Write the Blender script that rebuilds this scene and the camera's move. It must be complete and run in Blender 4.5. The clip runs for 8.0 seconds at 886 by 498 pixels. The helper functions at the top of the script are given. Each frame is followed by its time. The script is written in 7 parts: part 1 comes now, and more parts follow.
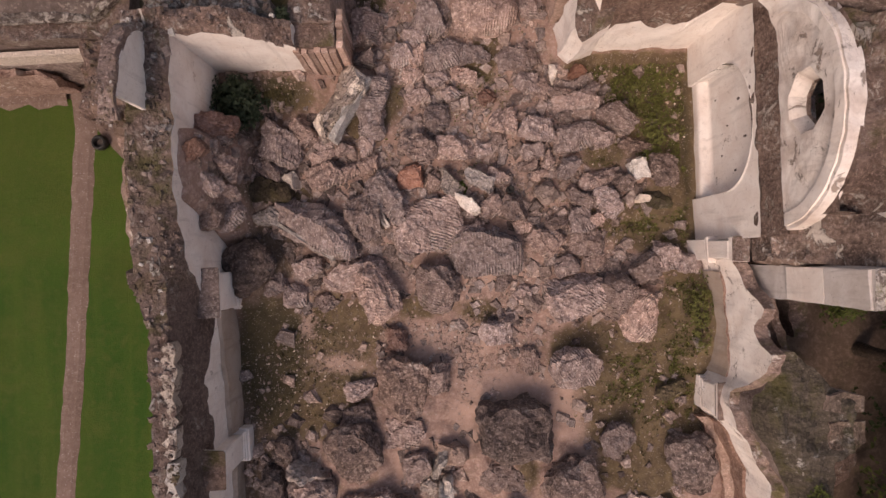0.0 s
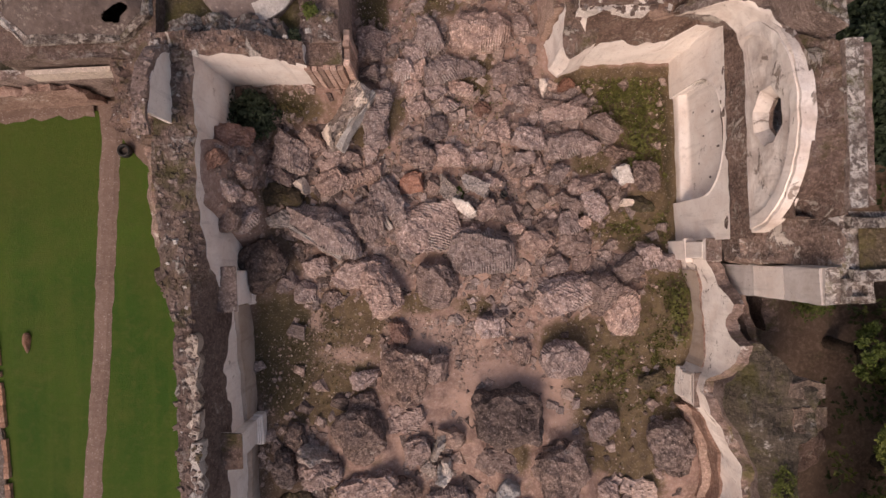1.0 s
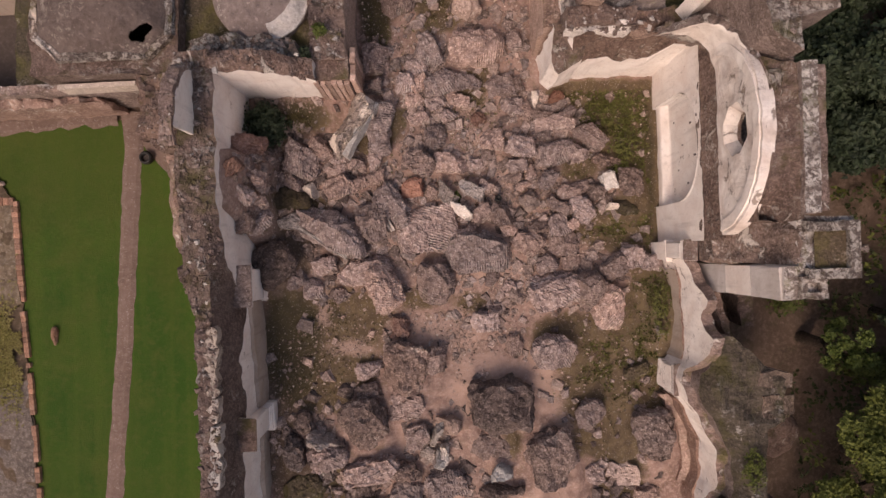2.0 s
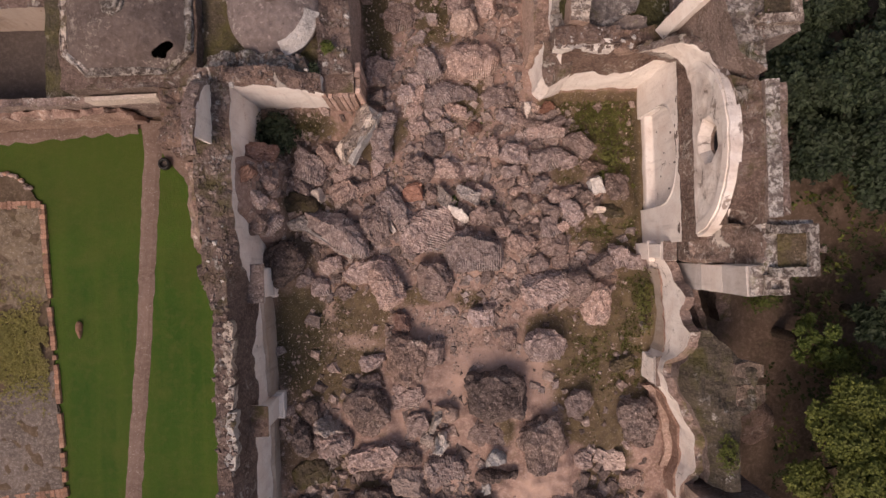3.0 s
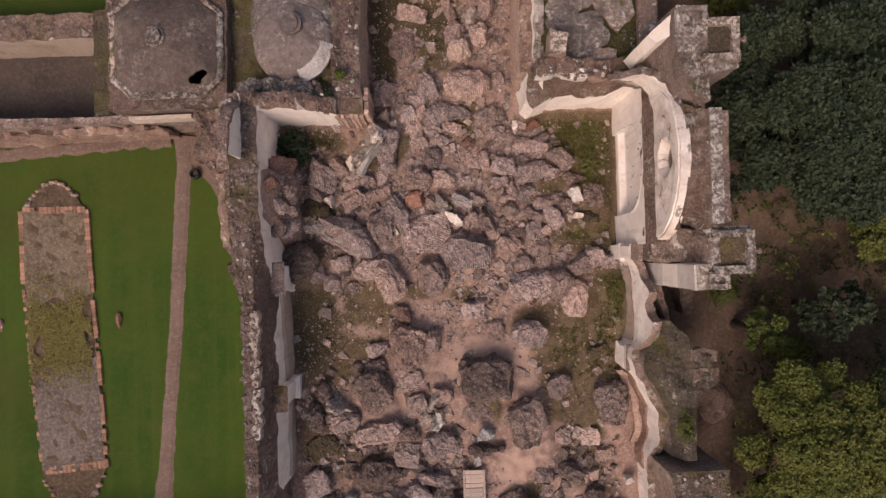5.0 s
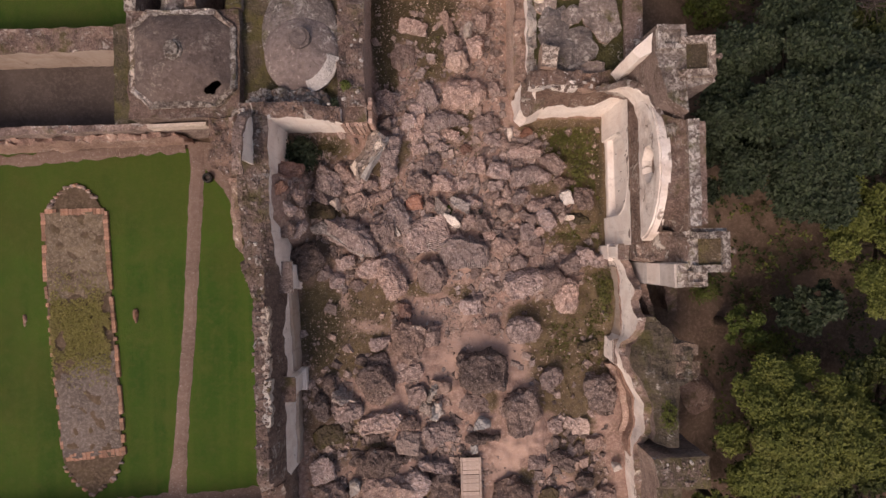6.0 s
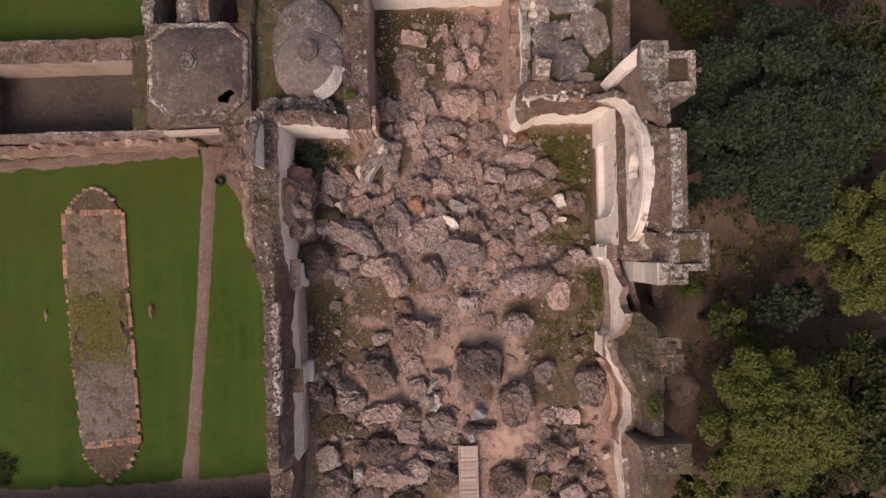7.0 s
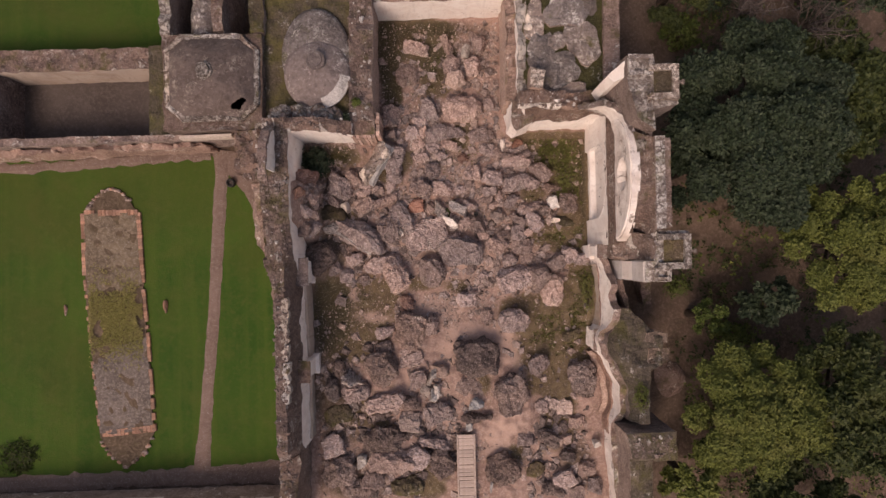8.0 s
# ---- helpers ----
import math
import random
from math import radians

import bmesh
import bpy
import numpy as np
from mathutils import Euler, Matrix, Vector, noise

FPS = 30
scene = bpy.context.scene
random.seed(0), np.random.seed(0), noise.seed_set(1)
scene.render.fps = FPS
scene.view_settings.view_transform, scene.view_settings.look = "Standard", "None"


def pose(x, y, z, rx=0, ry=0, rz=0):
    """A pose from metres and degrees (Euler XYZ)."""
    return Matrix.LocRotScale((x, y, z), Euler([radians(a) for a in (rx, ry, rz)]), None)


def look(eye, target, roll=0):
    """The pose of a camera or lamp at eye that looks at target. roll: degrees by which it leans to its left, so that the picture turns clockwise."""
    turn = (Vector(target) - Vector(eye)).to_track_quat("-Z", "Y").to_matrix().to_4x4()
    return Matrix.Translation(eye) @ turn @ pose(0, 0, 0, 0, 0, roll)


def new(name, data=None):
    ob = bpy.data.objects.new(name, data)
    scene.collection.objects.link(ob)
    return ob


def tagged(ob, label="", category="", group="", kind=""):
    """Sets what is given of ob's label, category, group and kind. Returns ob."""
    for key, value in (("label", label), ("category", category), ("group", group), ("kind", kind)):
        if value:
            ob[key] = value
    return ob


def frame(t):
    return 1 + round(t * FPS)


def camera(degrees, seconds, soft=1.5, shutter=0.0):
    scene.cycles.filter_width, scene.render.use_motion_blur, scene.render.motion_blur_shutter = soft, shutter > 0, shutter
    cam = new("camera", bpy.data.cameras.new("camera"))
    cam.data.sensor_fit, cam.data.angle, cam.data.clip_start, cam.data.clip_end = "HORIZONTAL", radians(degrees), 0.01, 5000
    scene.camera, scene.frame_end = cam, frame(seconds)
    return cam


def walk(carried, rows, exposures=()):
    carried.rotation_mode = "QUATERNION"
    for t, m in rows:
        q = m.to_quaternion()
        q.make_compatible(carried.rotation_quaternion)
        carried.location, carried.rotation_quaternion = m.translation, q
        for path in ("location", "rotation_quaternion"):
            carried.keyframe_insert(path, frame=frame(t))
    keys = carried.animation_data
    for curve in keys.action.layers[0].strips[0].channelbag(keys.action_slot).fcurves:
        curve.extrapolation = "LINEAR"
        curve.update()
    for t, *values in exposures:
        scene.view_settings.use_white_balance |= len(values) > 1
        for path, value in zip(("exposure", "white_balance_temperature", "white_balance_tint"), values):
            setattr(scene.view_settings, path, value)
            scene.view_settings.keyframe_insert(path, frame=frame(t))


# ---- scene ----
cam = camera(72.0, 8.0)
PATH = [
    (0.0, pose(0.868, -0.467, 26.043, 0.489, -0.739, -1.892)),
    (0.5, pose(0.941, -0.446, 27.076, 0.427, -0.616, -1.868)),
    (1.0, pose(1.011, -0.432, 28.114, 0.389, -0.513, -1.842)),
    (1.5, pose(1.078, -0.426, 29.157, 0.370, -0.430, -1.814)),
    (2.0, pose(1.142, -0.426, 30.205, 0.368, -0.364, -1.785)),
    (2.5, pose(1.201, -0.431, 31.258, 0.380, -0.315, -1.753)),
    (3.0, pose(1.256, -0.442, 32.315, 0.401, -0.280, -1.719)),
    (3.5, pose(1.305, -0.456, 33.376, 0.430, -0.258, -1.683)),
    (4.0, pose(1.349, -0.473, 34.442, 0.463, -0.248, -1.643)),
    (4.5, pose(1.386, -0.492, 35.512, 0.497, -0.248, -1.600)),
    (5.0, pose(1.416, -0.513, 36.585, 0.528, -0.257, -1.554)),
    (5.5, pose(1.439, -0.535, 37.663, 0.553, -0.273, -1.503)),
    (6.0, pose(1.453, -0.556, 38.744, 0.570, -0.294, -1.449)),
    (6.5, pose(1.459, -0.576, 39.829, 0.574, -0.319, -1.390)),
    (7.0, pose(1.457, -0.595, 40.917, 0.563, -0.347, -1.327)),
    (7.5, pose(1.444, -0.610, 42.008, 0.533, -0.376, -1.259)),
    (8.0, pose(1.421, -0.622, 43.103, 0.482, -0.405, -1.185)),
]
STOPS = 0.0
KELVIN = 7600.0
TINT = 24.0
SKY = 0.11
SUN = 1.6
walk(cam, PATH, [(0.0, STOPS, KELVIN, TINT), (8.0, STOPS, KELVIN, TINT)])

# ---- world and light: overcast, the brighter sky in the south-west ----
world = bpy.data.worlds.new("overcast_sky")
scene.world = world
world.use_nodes = True
wn = world.node_tree.nodes
sky = wn.new("ShaderNodeTexSky")
sky.sky_type = "NISHITA"
sky.sun_disc = False
sky.sun_elevation = radians(50)
sky.sun_rotation = radians(210)
sky.dust_density = 4.0
sky.air_density = 1.5
world.node_tree.links.new(sky.outputs["Color"], wn["Background"].inputs["Color"])
wn["Background"].inputs["Strength"].default_value = SKY

sun_data = bpy.data.lights.new("sun", "SUN")
sun_data.energy = SUN
sun_data.angle = radians(24)
sun_data.color = (1.0, 0.93, 0.86)
sun = new("sun", sun_data)
sun.matrix_world = look((-24, -42, 68), (0, 0, 0))


# ---- materials ----
class Nodes:
    """A small builder of node materials."""

    def __init__(self, name, rough=0.9):
        self.mat = bpy.data.materials.new(name)
        self.mat.use_nodes = True
        self.tree = self.mat.node_tree
        self.bsdf = self.tree.nodes["Principled BSDF"]
        self.bsdf.inputs["Roughness"].default_value = rough
        self.bsdf.inputs["Specular IOR Level"].default_value = 0.25
        self.coord = self.add("ShaderNodeTexCoord").outputs["Object"]

    def add(self, kind, **values):
        node = self.tree.nodes.new(kind)
        for key, value in values.items():
            node.inputs[key.replace("_", " ")].default_value = value
        return node

    def link(self, a, b):
        self.tree.links.new(a, b)

    def noise(self, scale, detail=6.0, rough=0.6, distort=0.0, coord=None):
        n = self.add("ShaderNodeTexNoise", Scale=scale, Detail=detail, Roughness=rough, Distortion=distort)
        self.link(coord or self.coord, n.inputs["Vector"])
        return n.outputs["Fac"]

    def cells(self, scale, feature="F1", coord=None):
        n = self.add("ShaderNodeTexVoronoi", Scale=scale)
        n.feature = feature
        self.link(coord or self.coord, n.inputs["Vector"])
        return n.outputs["Distance"]

    def step(self, value, low, high, out_low=0.0, out_high=1.0):
        n = self.add("ShaderNodeMapRange", From_Min=low, From_Max=high, To_Min=out_low, To_Max=out_high)
        n.clamp = True
        self.link(value, n.inputs["Value"])
        return n.outputs["Result"]

    def calc(self, op, a, b):
        n = self.add("ShaderNodeMath")
        n.operation = op
        for socket, value in zip(n.inputs, (a, b)):
            if isinstance(value, (int, float)):
                socket.default_value = value
            else:
                self.link(value, socket)
        return n.outputs[0]

    def mix(self, fac, a, b, how="MIX"):
        n = self.add("ShaderNodeMixRGB")
        n.blend_type = how
        for socket, value in zip(n.inputs, (fac, a, b)):
            if isinstance(value, (int, float)):
                socket.default_value = value
            elif isinstance(value, tuple):
                socket.default_value = (*value, 1)
            else:
                self.link(value, socket)
        return n.outputs[0]

    def finish(self, colour, height=None, depth=0.05, strength=0.6):
        self.link(colour, self.bsdf.inputs["Base Color"])
        if height is not None:
            b = self.add("ShaderNodeBump", Strength=strength, Distance=depth)
            self.link(height, b.inputs["Height"])
            self.link(b.outputs["Normal"], self.bsdf.inputs["Normal"])
        return self.mat

    def upward(self):
        g = self.add("ShaderNodeNewGeometry")
        s = self.add("ShaderNodeSeparateXYZ")
        self.link(g.outputs["Normal"], s.inputs[0])
        return s.outputs["Z"]

    def random(self, pieces=False):
        if not pieces:
            return self.add("ShaderNodeObjectInfo").outputs["Random"]
        island = self.add("ShaderNodeNewGeometry").outputs["Random Per Island"]
        return self.calc("FRACT", self.calc("ADD", self.add("ShaderNodeObjectInfo").outputs["Random"], island), 0.0)

    def attr(self, name):
        n = self.add("ShaderNodeAttribute")
        n.attribute_name = name
        return n.outputs["Fac"]


def stone_material(name, dark, mid, light, courses=0.0, lichen=0.5, moss=0.0, grain=7.0, scraps=0.0, pieces=False):
    """Weathered masonry: mottled in three tones, with lichen in patches, perhaps moss, brick courses and scraps of plaster."""
    n = Nodes(name)
    rnd = n.random(pieces)
    big = n.noise(0.9, 9, 0.7, 0.8)
    fine = n.noise(grain, 9, 0.75, 0.3)
    tiny = n.noise(grain * 4.5, 4, 0.7)
    speck = n.noise(grain * 1.7, 3, 0.55)
    col = n.mix(n.step(big, 0.40, 0.60), dark, mid)
    col = n.mix(n.step(fine, 0.50, 0.64, 0, 0.75), col, light)
    col = n.mix(n.step(fine, 0.45, 0.34, 0, 0.6), col, tuple(c * 0.55 for c in dark))
    col = n.mix(n.step(speck, 0.62, 0.68, 0, 0.7), col, tuple(min(1, c * 1.3) for c in light))
    col = n.mix(n.step(speck, 0.36, 0.30, 0, 0.5), col, tuple(c * 0.5 for c in dark))
    col = n.mix(n.step(tiny, 0.60, 0.74, 0, 0.4), col, tuple(min(1, c * 1.35) for c in light))
    height = n.calc("ADD", n.calc("MULTIPLY", fine, 0.9), n.calc("MULTIPLY", n.cells(grain * 1.1), 0.4))
    if courses:
        shift = n.add("ShaderNodeVectorMath")
        shift.operation = "MULTIPLY_ADD"
        warp = n.add("ShaderNodeTexNoise", Scale=0.9, Detail=3.0)
        n.link(n.coord, warp.inputs["Vector"])
        n.link(warp.outputs["Color"], shift.inputs[0])
        shift.inputs[1].default_value = (0.16, 0.16, 0.16)
        n.link(n.coord, shift.inputs[2])
        turn = n.add("ShaderNodeVectorRotate")
        turn.rotation_type = "EULER_XYZ"
        n.link(shift.outputs[0], turn.inputs["Vector"])
        angles = n.add("ShaderNodeCombineXYZ")
        n.link(n.calc("SUBTRACT", rnd, 0.5), angles.inputs[0])
        n.link(n.calc("MULTIPLY", rnd, 23.0), angles.inputs[2])
        n.link(angles.outputs[0], turn.inputs["Rotation"])
        w = n.add("ShaderNodeTexWave", Scale=courses, Distortion=0.9, Detail=4.0, Detail_Scale=5.0, Detail_Roughness=0.8)
        w.bands_direction = "X"
        n.link(turn.outputs[0], w.inputs["Vector"])
        gap = n.noise(3.4, 4, 0.7)
        mask = n.calc("MULTIPLY", n.step(n.noise(0.8, 5, 0.65), 0.46, 0.62), n.step(gap, 0.38, 0.55))
        joint = n.calc("MULTIPLY", n.step(w.outputs["Fac"], 0.40, 0.08), mask)
        col = n.mix(n.calc("MULTIPLY", joint, 0.42), col, tuple(c * 0.42 for c in dark))
        crest = n.calc("MULTIPLY", n.step(w.outputs["Fac"], 0.66, 0.95), mask)
        col = n.mix(n.calc("MULTIPLY", crest, 0.3), col, tuple(min(1, c * 1.3) for c in light))
        height = n.calc("ADD", height, n.calc("MULTIPLY", n.calc("MULTIPLY", w.outputs["Fac"], mask), 0.9))
    if lichen:
        patch = n.step(n.noise(0.7, 5, 0.6), 0.62 - 0.16 * lichen, 0.72 - 0.12 * lichen)
        fleck = n.calc("MULTIPLY", n.step(n.noise(4.2, 9, 0.78, 0.5), 0.535 - 0.03 * lichen, 0.60 - 0.03 * lichen), patch)
        col = n.mix(n.calc("MULTIPLY", fleck, 0.85), col, (0.62, 0.57, 0.53))
    if scraps:
        bit = n.step(n.noise(0.75, 9, 0.68, 0.9), 0.635 - 0.05 * scraps, 0.66 - 0.05 * scraps)
        col = n.mix(bit, col, n.mix(fine, (0.50, 0.44, 0.40), (0.72, 0.65, 0.60)))
        height = n.calc("ADD", height, bit)
    if moss:
        m = n.calc("MULTIPLY", n.step(n.noise(0.6, 8, 0.72, 0.3), 0.60 - 0.14 * moss, 0.70 - 0.1 * moss), n.step(n.upward(), 0.2, 0.7))
        col = n.mix(n.calc("MULTIPLY", m, 0.8), col, n.mix(fine, (0.050, 0.048, 0.016), (0.15, 0.13, 0.045)))
    hue = n.calc("FRACT", n.calc("MULTIPLY", rnd, 7.3), 0.0)
    col = n.mix(1.0, col, n.mix(hue, (1.05, 0.99, 0.93), (0.93, 0.97, 1.0)), "MULTIPLY")
    col = n.mix(1.0, col, n.mix(rnd, (0.60, 0.60, 0.60), (1.34, 1.31, 1.28)), "MULTIPLY")
    return n.finish(col, height, 0.09, 0.9)


def plaster_material(name, base, stain, bare, wear=0.0):
    """Old lime plaster with rain streaks, pinkish clouds, small pits and spots where it has come off."""
    n = Nodes(name, 0.85)
    m = n.add("ShaderNodeMapping", Scale=(2.2, 2.2, 0.22))
    n.link(n.coord, m.inputs["Vector"])
    streak = n.noise(1.6, 7, 0.65, 0.2, m.outputs[0])
    cloud = n.noise(0.7, 8, 0.65, 0.6)
    fine = n.noise(6.0, 8, 0.7)
    col = n.mix(n.step(cloud, 0.42, 0.64), base, stain)
    col = n.mix(n.step(streak, 0.54, 0.76, 0, 0.65), col, tuple(c * 0.66 for c in stain))
    col = n.mix(n.step(fine, 0.54, 0.72, 0, 0.35), col, tuple(c * 0.6 for c in stain))
    lost = n.step(n.noise(1.3, 9, 0.74, 0.7), 0.635 - 0.06 * wear, 0.665 - 0.06 * wear)
    crack = n.step(n.noise(2.4, 5, 0.6, 1.2), 0.505, 0.495)
    crack = n.calc("MULTIPLY", crack, n.step(n.noise(2.4, 5, 0.6, 1.2), 0.485, 0.495))
    crack = n.calc("MULTIPLY", crack, n.step(n.noise(0.6, 3, 0.5), 0.5, 0.6, 0.0, 0.35 + 0.3 * wear))
    col = n.mix(crack, col, bare)
    col = n.mix(n.calc("MULTIPLY", lost, 0.85), col, n.mix(fine, bare, tuple(c * 1.7 for c in bare)))
    pit = n.step(n.noise(10, 3, 0.5), 0.725, 0.75)
    col = n.mix(n.calc("MULTIPLY", pit, 0.7), col, bare)
    h = n.calc("SUBTRACT", n.calc("MULTIPLY", fine, 0.5), n.calc("ADD", lost, n.calc("MULTIPLY", pit, 0.6)))
    return n.finish(col, h, 0.04, 0.7)


def ground_material(name, tones, litter, flecks, grass=False):
    """Bare earth; with grass: weeds, trodden trails and mossy shade where the sheet's attributes say so."""
    n = Nodes(name, 0.95)
    big = n.noise(0.35, 8, 0.6, 0.4)
    fine = n.noise(5.0, 9, 0.72)
    col = n.mix(n.step(big, 0.36, 0.62), tones[0], tones[1])
    col = n.mix(n.step(fine, 0.47, 0.7), col, tones[2])
    col = n.mix(n.step(n.noise(1.6, 6, 0.7), 0.55, 0.7, 0, 0.6), col, litter)
    height = n.calc("ADD", fine, n.calc("MULTIPLY", n.noise(16, 4), 0.4))
    if grass:
        ragged = n.calc("ADD", n.attr("weeds"), n.calc("MULTIPLY", n.calc("SUBTRACT", n.noise(1.3, 8, 0.72), 0.5), 1.3))
        green = n.mix(n.step(n.noise(2.6, 7, 0.7), 0.4, 0.62), (0.078, 0.056, 0.032), (0.150, 0.112, 0.060))
        col = n.mix(n.step(ragged, 0.42, 0.72, 0, 0.9), col, green)
        # dark moss tone that also carries the shade beside the walls
        shady = n.calc("ADD", n.attr("shady"), n.calc("MULTIPLY", n.calc("SUBTRACT", n.noise(1.1, 8, 0.7), 0.5), 1.0))
        col = n.mix(n.step(shady, 0.35, 0.85, 0, 0.68), col, n.mix(fine, (0.022, 0.019, 0.011), (0.062, 0.054, 0.027)))
        trod = n.calc("ADD", n.attr("trail"), n.calc("MULTIPLY", n.calc("SUBTRACT", n.noise(1.4, 8, 0.7), 0.5), 1.7))
        col = n.mix(n.step(trod, 0.4, 0.85, 0, 0.8), col, n.mix(fine, (0.41, 0.265, 0.212), (0.53, 0.380, 0.320)))
    if flecks:
        chip = n.step(n.noise(13, 5, 0.65), 0.60, 0.65)
        col = n.mix(n.calc("MULTIPLY", chip, 0.7), col, (0.50, 0.44, 0.40))
        height = n.calc("ADD", height, n.calc("MULTIPLY", chip, 0.5))
    return n.finish(col, height, 0.06, 0.7)


def lawn_material():
    n = Nodes("mown_grass", 0.9)
    big = n.noise(0.11, 6, 0.6, 0.8)
    mid = n.noise(0.55, 8, 0.68, 0.5)
    small = n.noise(2.6, 8, 0.72)
    m = n.add("ShaderNodeMapping", Scale=(1.5, 0.07, 1.0))
    n.link(n.coord, m.inputs["Vector"])
    swath = n.noise(0.8, 3, 0.55, 0.2, m.outputs[0])
    fine = n.noise(20, 6, 0.75)
    col = n.mix(n.step(big, 0.36, 0.62), (0.027, 0.074, 0.0078), (0.055, 0.105, 0.0126))
    col = n.mix(n.step(swath, 0.42, 0.62, 0, 0.6), col, (0.070, 0.110, 0.0156))
    col = n.mix(n.step(mid, 0.47, 0.68, 0, 0.75), col, (0.078, 0.102, 0.0185))
    col = n.mix(n.step(n.noise(0.09, 5, 0.6, 0.5), 0.48, 0.66, 0, 0.45), col, (0.074, 0.068, 0.015))
    col = n.mix(n.step(small, 0.50, 0.70, 0, 0.6), col, (0.091, 0.102, 0.0254))
    col = n.mix(n.step(fine, 0.42, 0.66, 0, 0.6), col, (0.020, 0.050, 0.0059))
    return n.finish(col, n.calc("ADD", fine, small), 0.06, 0.7)


def leaf_material(name, low, high, tips):
    n = Nodes(name, 0.6)
    g = n.add("ShaderNodeNewGeometry").outputs["Random Per Island"]
    col = n.mix(g, low, high)
    col = n.mix(n.step(n.noise(0.5, 4), 0.5, 0.7, 0, 0.6), col, tips)
    n.bsdf.inputs["Subsurface Weight"].default_value = 0.0
    return n.finish(col)


def plain_material(name, low, high, scale=6.0, rough=0.8, metal=0.0):
    n = Nodes(name, rough)
    n.bsdf.inputs["Metallic"].default_value = metal
    f = n.noise(scale, 6, 0.65)
    col = n.mix(n.step(f, 0.35, 0.65), low, high)
    col = n.mix(1.0, col, n.mix(n.random(), (0.85, 0.85, 0.85), (1.12, 1.12, 1.12)), "MULTIPLY")
    return n.finish(col, f, 0.02, 0.4)


STONE = stone_material("rough_rubble_stone", (0.210, 0.152, 0.141), (0.390, 0.290, 0.270), (0.66, 0.555, 0.525), courses=2.8, lichen=0.45, moss=0.25)
RUBBLE = stone_material("loose_broken_stone", (0.185, 0.140, 0.130), (0.345, 0.268, 0.248), (0.62, 0.520, 0.490), lichen=0.3, pieces=True)
WALL_RUBBLE = stone_material("exposed_wall_rubble", (0.178, 0.129, 0.113), (0.312, 0.235, 0.210), (0.457, 0.363, 0.329), lichen=0.5, scraps=0.3)
STONE_PALE = stone_material("pale_rubble_stone", (0.335, 0.249, 0.217), (0.469, 0.353, 0.312), (0.621, 0.496, 0.448))
# dark crusted stone; also painted for shade on pier cap, putlog marks, court wall
STONE_DARK = stone_material("crusted_stone_and_shade", (0.086, 0.063, 0.057), (0.180, 0.132, 0.122), (0.40, 0.320, 0.295), lichen=0.4)
COURSED = stone_material("coursed_brick_masonry", (0.220, 0.157, 0.145), (0.410, 0.304, 0.282), (0.72, 0.600, 0.560), courses=2.6, lichen=0.55, moss=0.2)
MOSSY = stone_material("mossy_stone", (0.066, 0.052, 0.036), (0.100, 0.079, 0.055), (0.165, 0.130, 0.100), moss=1.1)
RED_BRICK = stone_material("red_brick", (0.253, 0.121, 0.086), (0.345, 0.178, 0.132), (0.414, 0.253, 0.201), lichen=0.0)
PALE_BRICK = stone_material("pale_pink_brick", (0.42, 0.28, 0.235), (0.55, 0.40, 0.35), (0.72, 0.58, 0.53), lichen=0.4)
ORANGE_BRICK = stone_material("worn_orange_brick", (0.35, 0.19, 0.135), (0.48, 0.275, 0.20), (0.58, 0.39, 0.305), lichen=0.3)
RED_STONE = stone_material("reddish_brick_rubble", (0.210, 0.116, 0.095), (0.328, 0.194, 0.161), (0.468, 0.334, 0.297), courses=2.3)
RED_WALL = stone_material("crumbling_pink_brick_wall", (0.215, 0.137, 0.115), (0.31, 0.210, 0.178), (0.44, 0.335, 0.298), lichen=0.7)
WHITE_STONE = stone_material("white_plastered_stone", (0.50, 0.45, 0.42), (0.68, 0.62, 0.59), (0.80, 0.75, 0.72), lichen=0.0)
PLASTERED = stone_material("half_plastered_masonry", (0.20, 0.165, 0.15), (0.32, 0.27, 0.25), (0.46, 0.40, 0.37), courses=2.2, lichen=0.6, scraps=2.4)
GREY_WHITE = stone_material("grey_white_stone", (0.245, 0.210, 0.198), (0.416, 0.360, 0.342), (0.612, 0.546, 0.516), courses=2.2)
TOPS = stone_material("weathered_wall_top", (0.140, 0.095, 0.081), (0.259, 0.184, 0.159), (0.399, 0.291, 0.260), lichen=0.7, moss=0.55, scraps=0.55)
TOPS_GREY = stone_material("weathered_roof_mortar", (0.135, 0.110, 0.102), (0.205, 0.170, 0.160), (0.30, 0.25, 0.235), lichen=1.0, moss=0.25, grain=5.0, scraps=0.3)
TOPS_LICHEN = stone_material("lichened_roof_slab", (0.105, 0.081, 0.073), (0.175, 0.138, 0.124), (0.292, 0.242, 0.220), lichen=1.8, moss=0.35, scraps=1.1)
WALL_SCRAPS = stone_material("plaster_scrapped_masonry", (0.17, 0.125, 0.11), (0.29, 0.22, 0.195), (0.43, 0.34, 0.31), lichen=0.8, moss=0.2, scraps=2.0)
PLATFORM = stone_material("mossy_platform_mortar", (0.070, 0.055, 0.042), (0.120, 0.095, 0.073), (0.21, 0.170, 0.140), lichen=0.5, moss=0.7)
TOPS_DARK = stone_material("damp_coping_stone", (0.075, 0.057, 0.046), (0.14, 0.106, 0.088), (0.26, 0.205, 0.178), lichen=0.6, moss=0.5)
SHOULDER = stone_material("streaked_bare_masonry", (0.13, 0.09, 0.075), (0.24, 0.17, 0.145), (0.42, 0.31, 0.27), lichen=0.7, scraps=0.7)
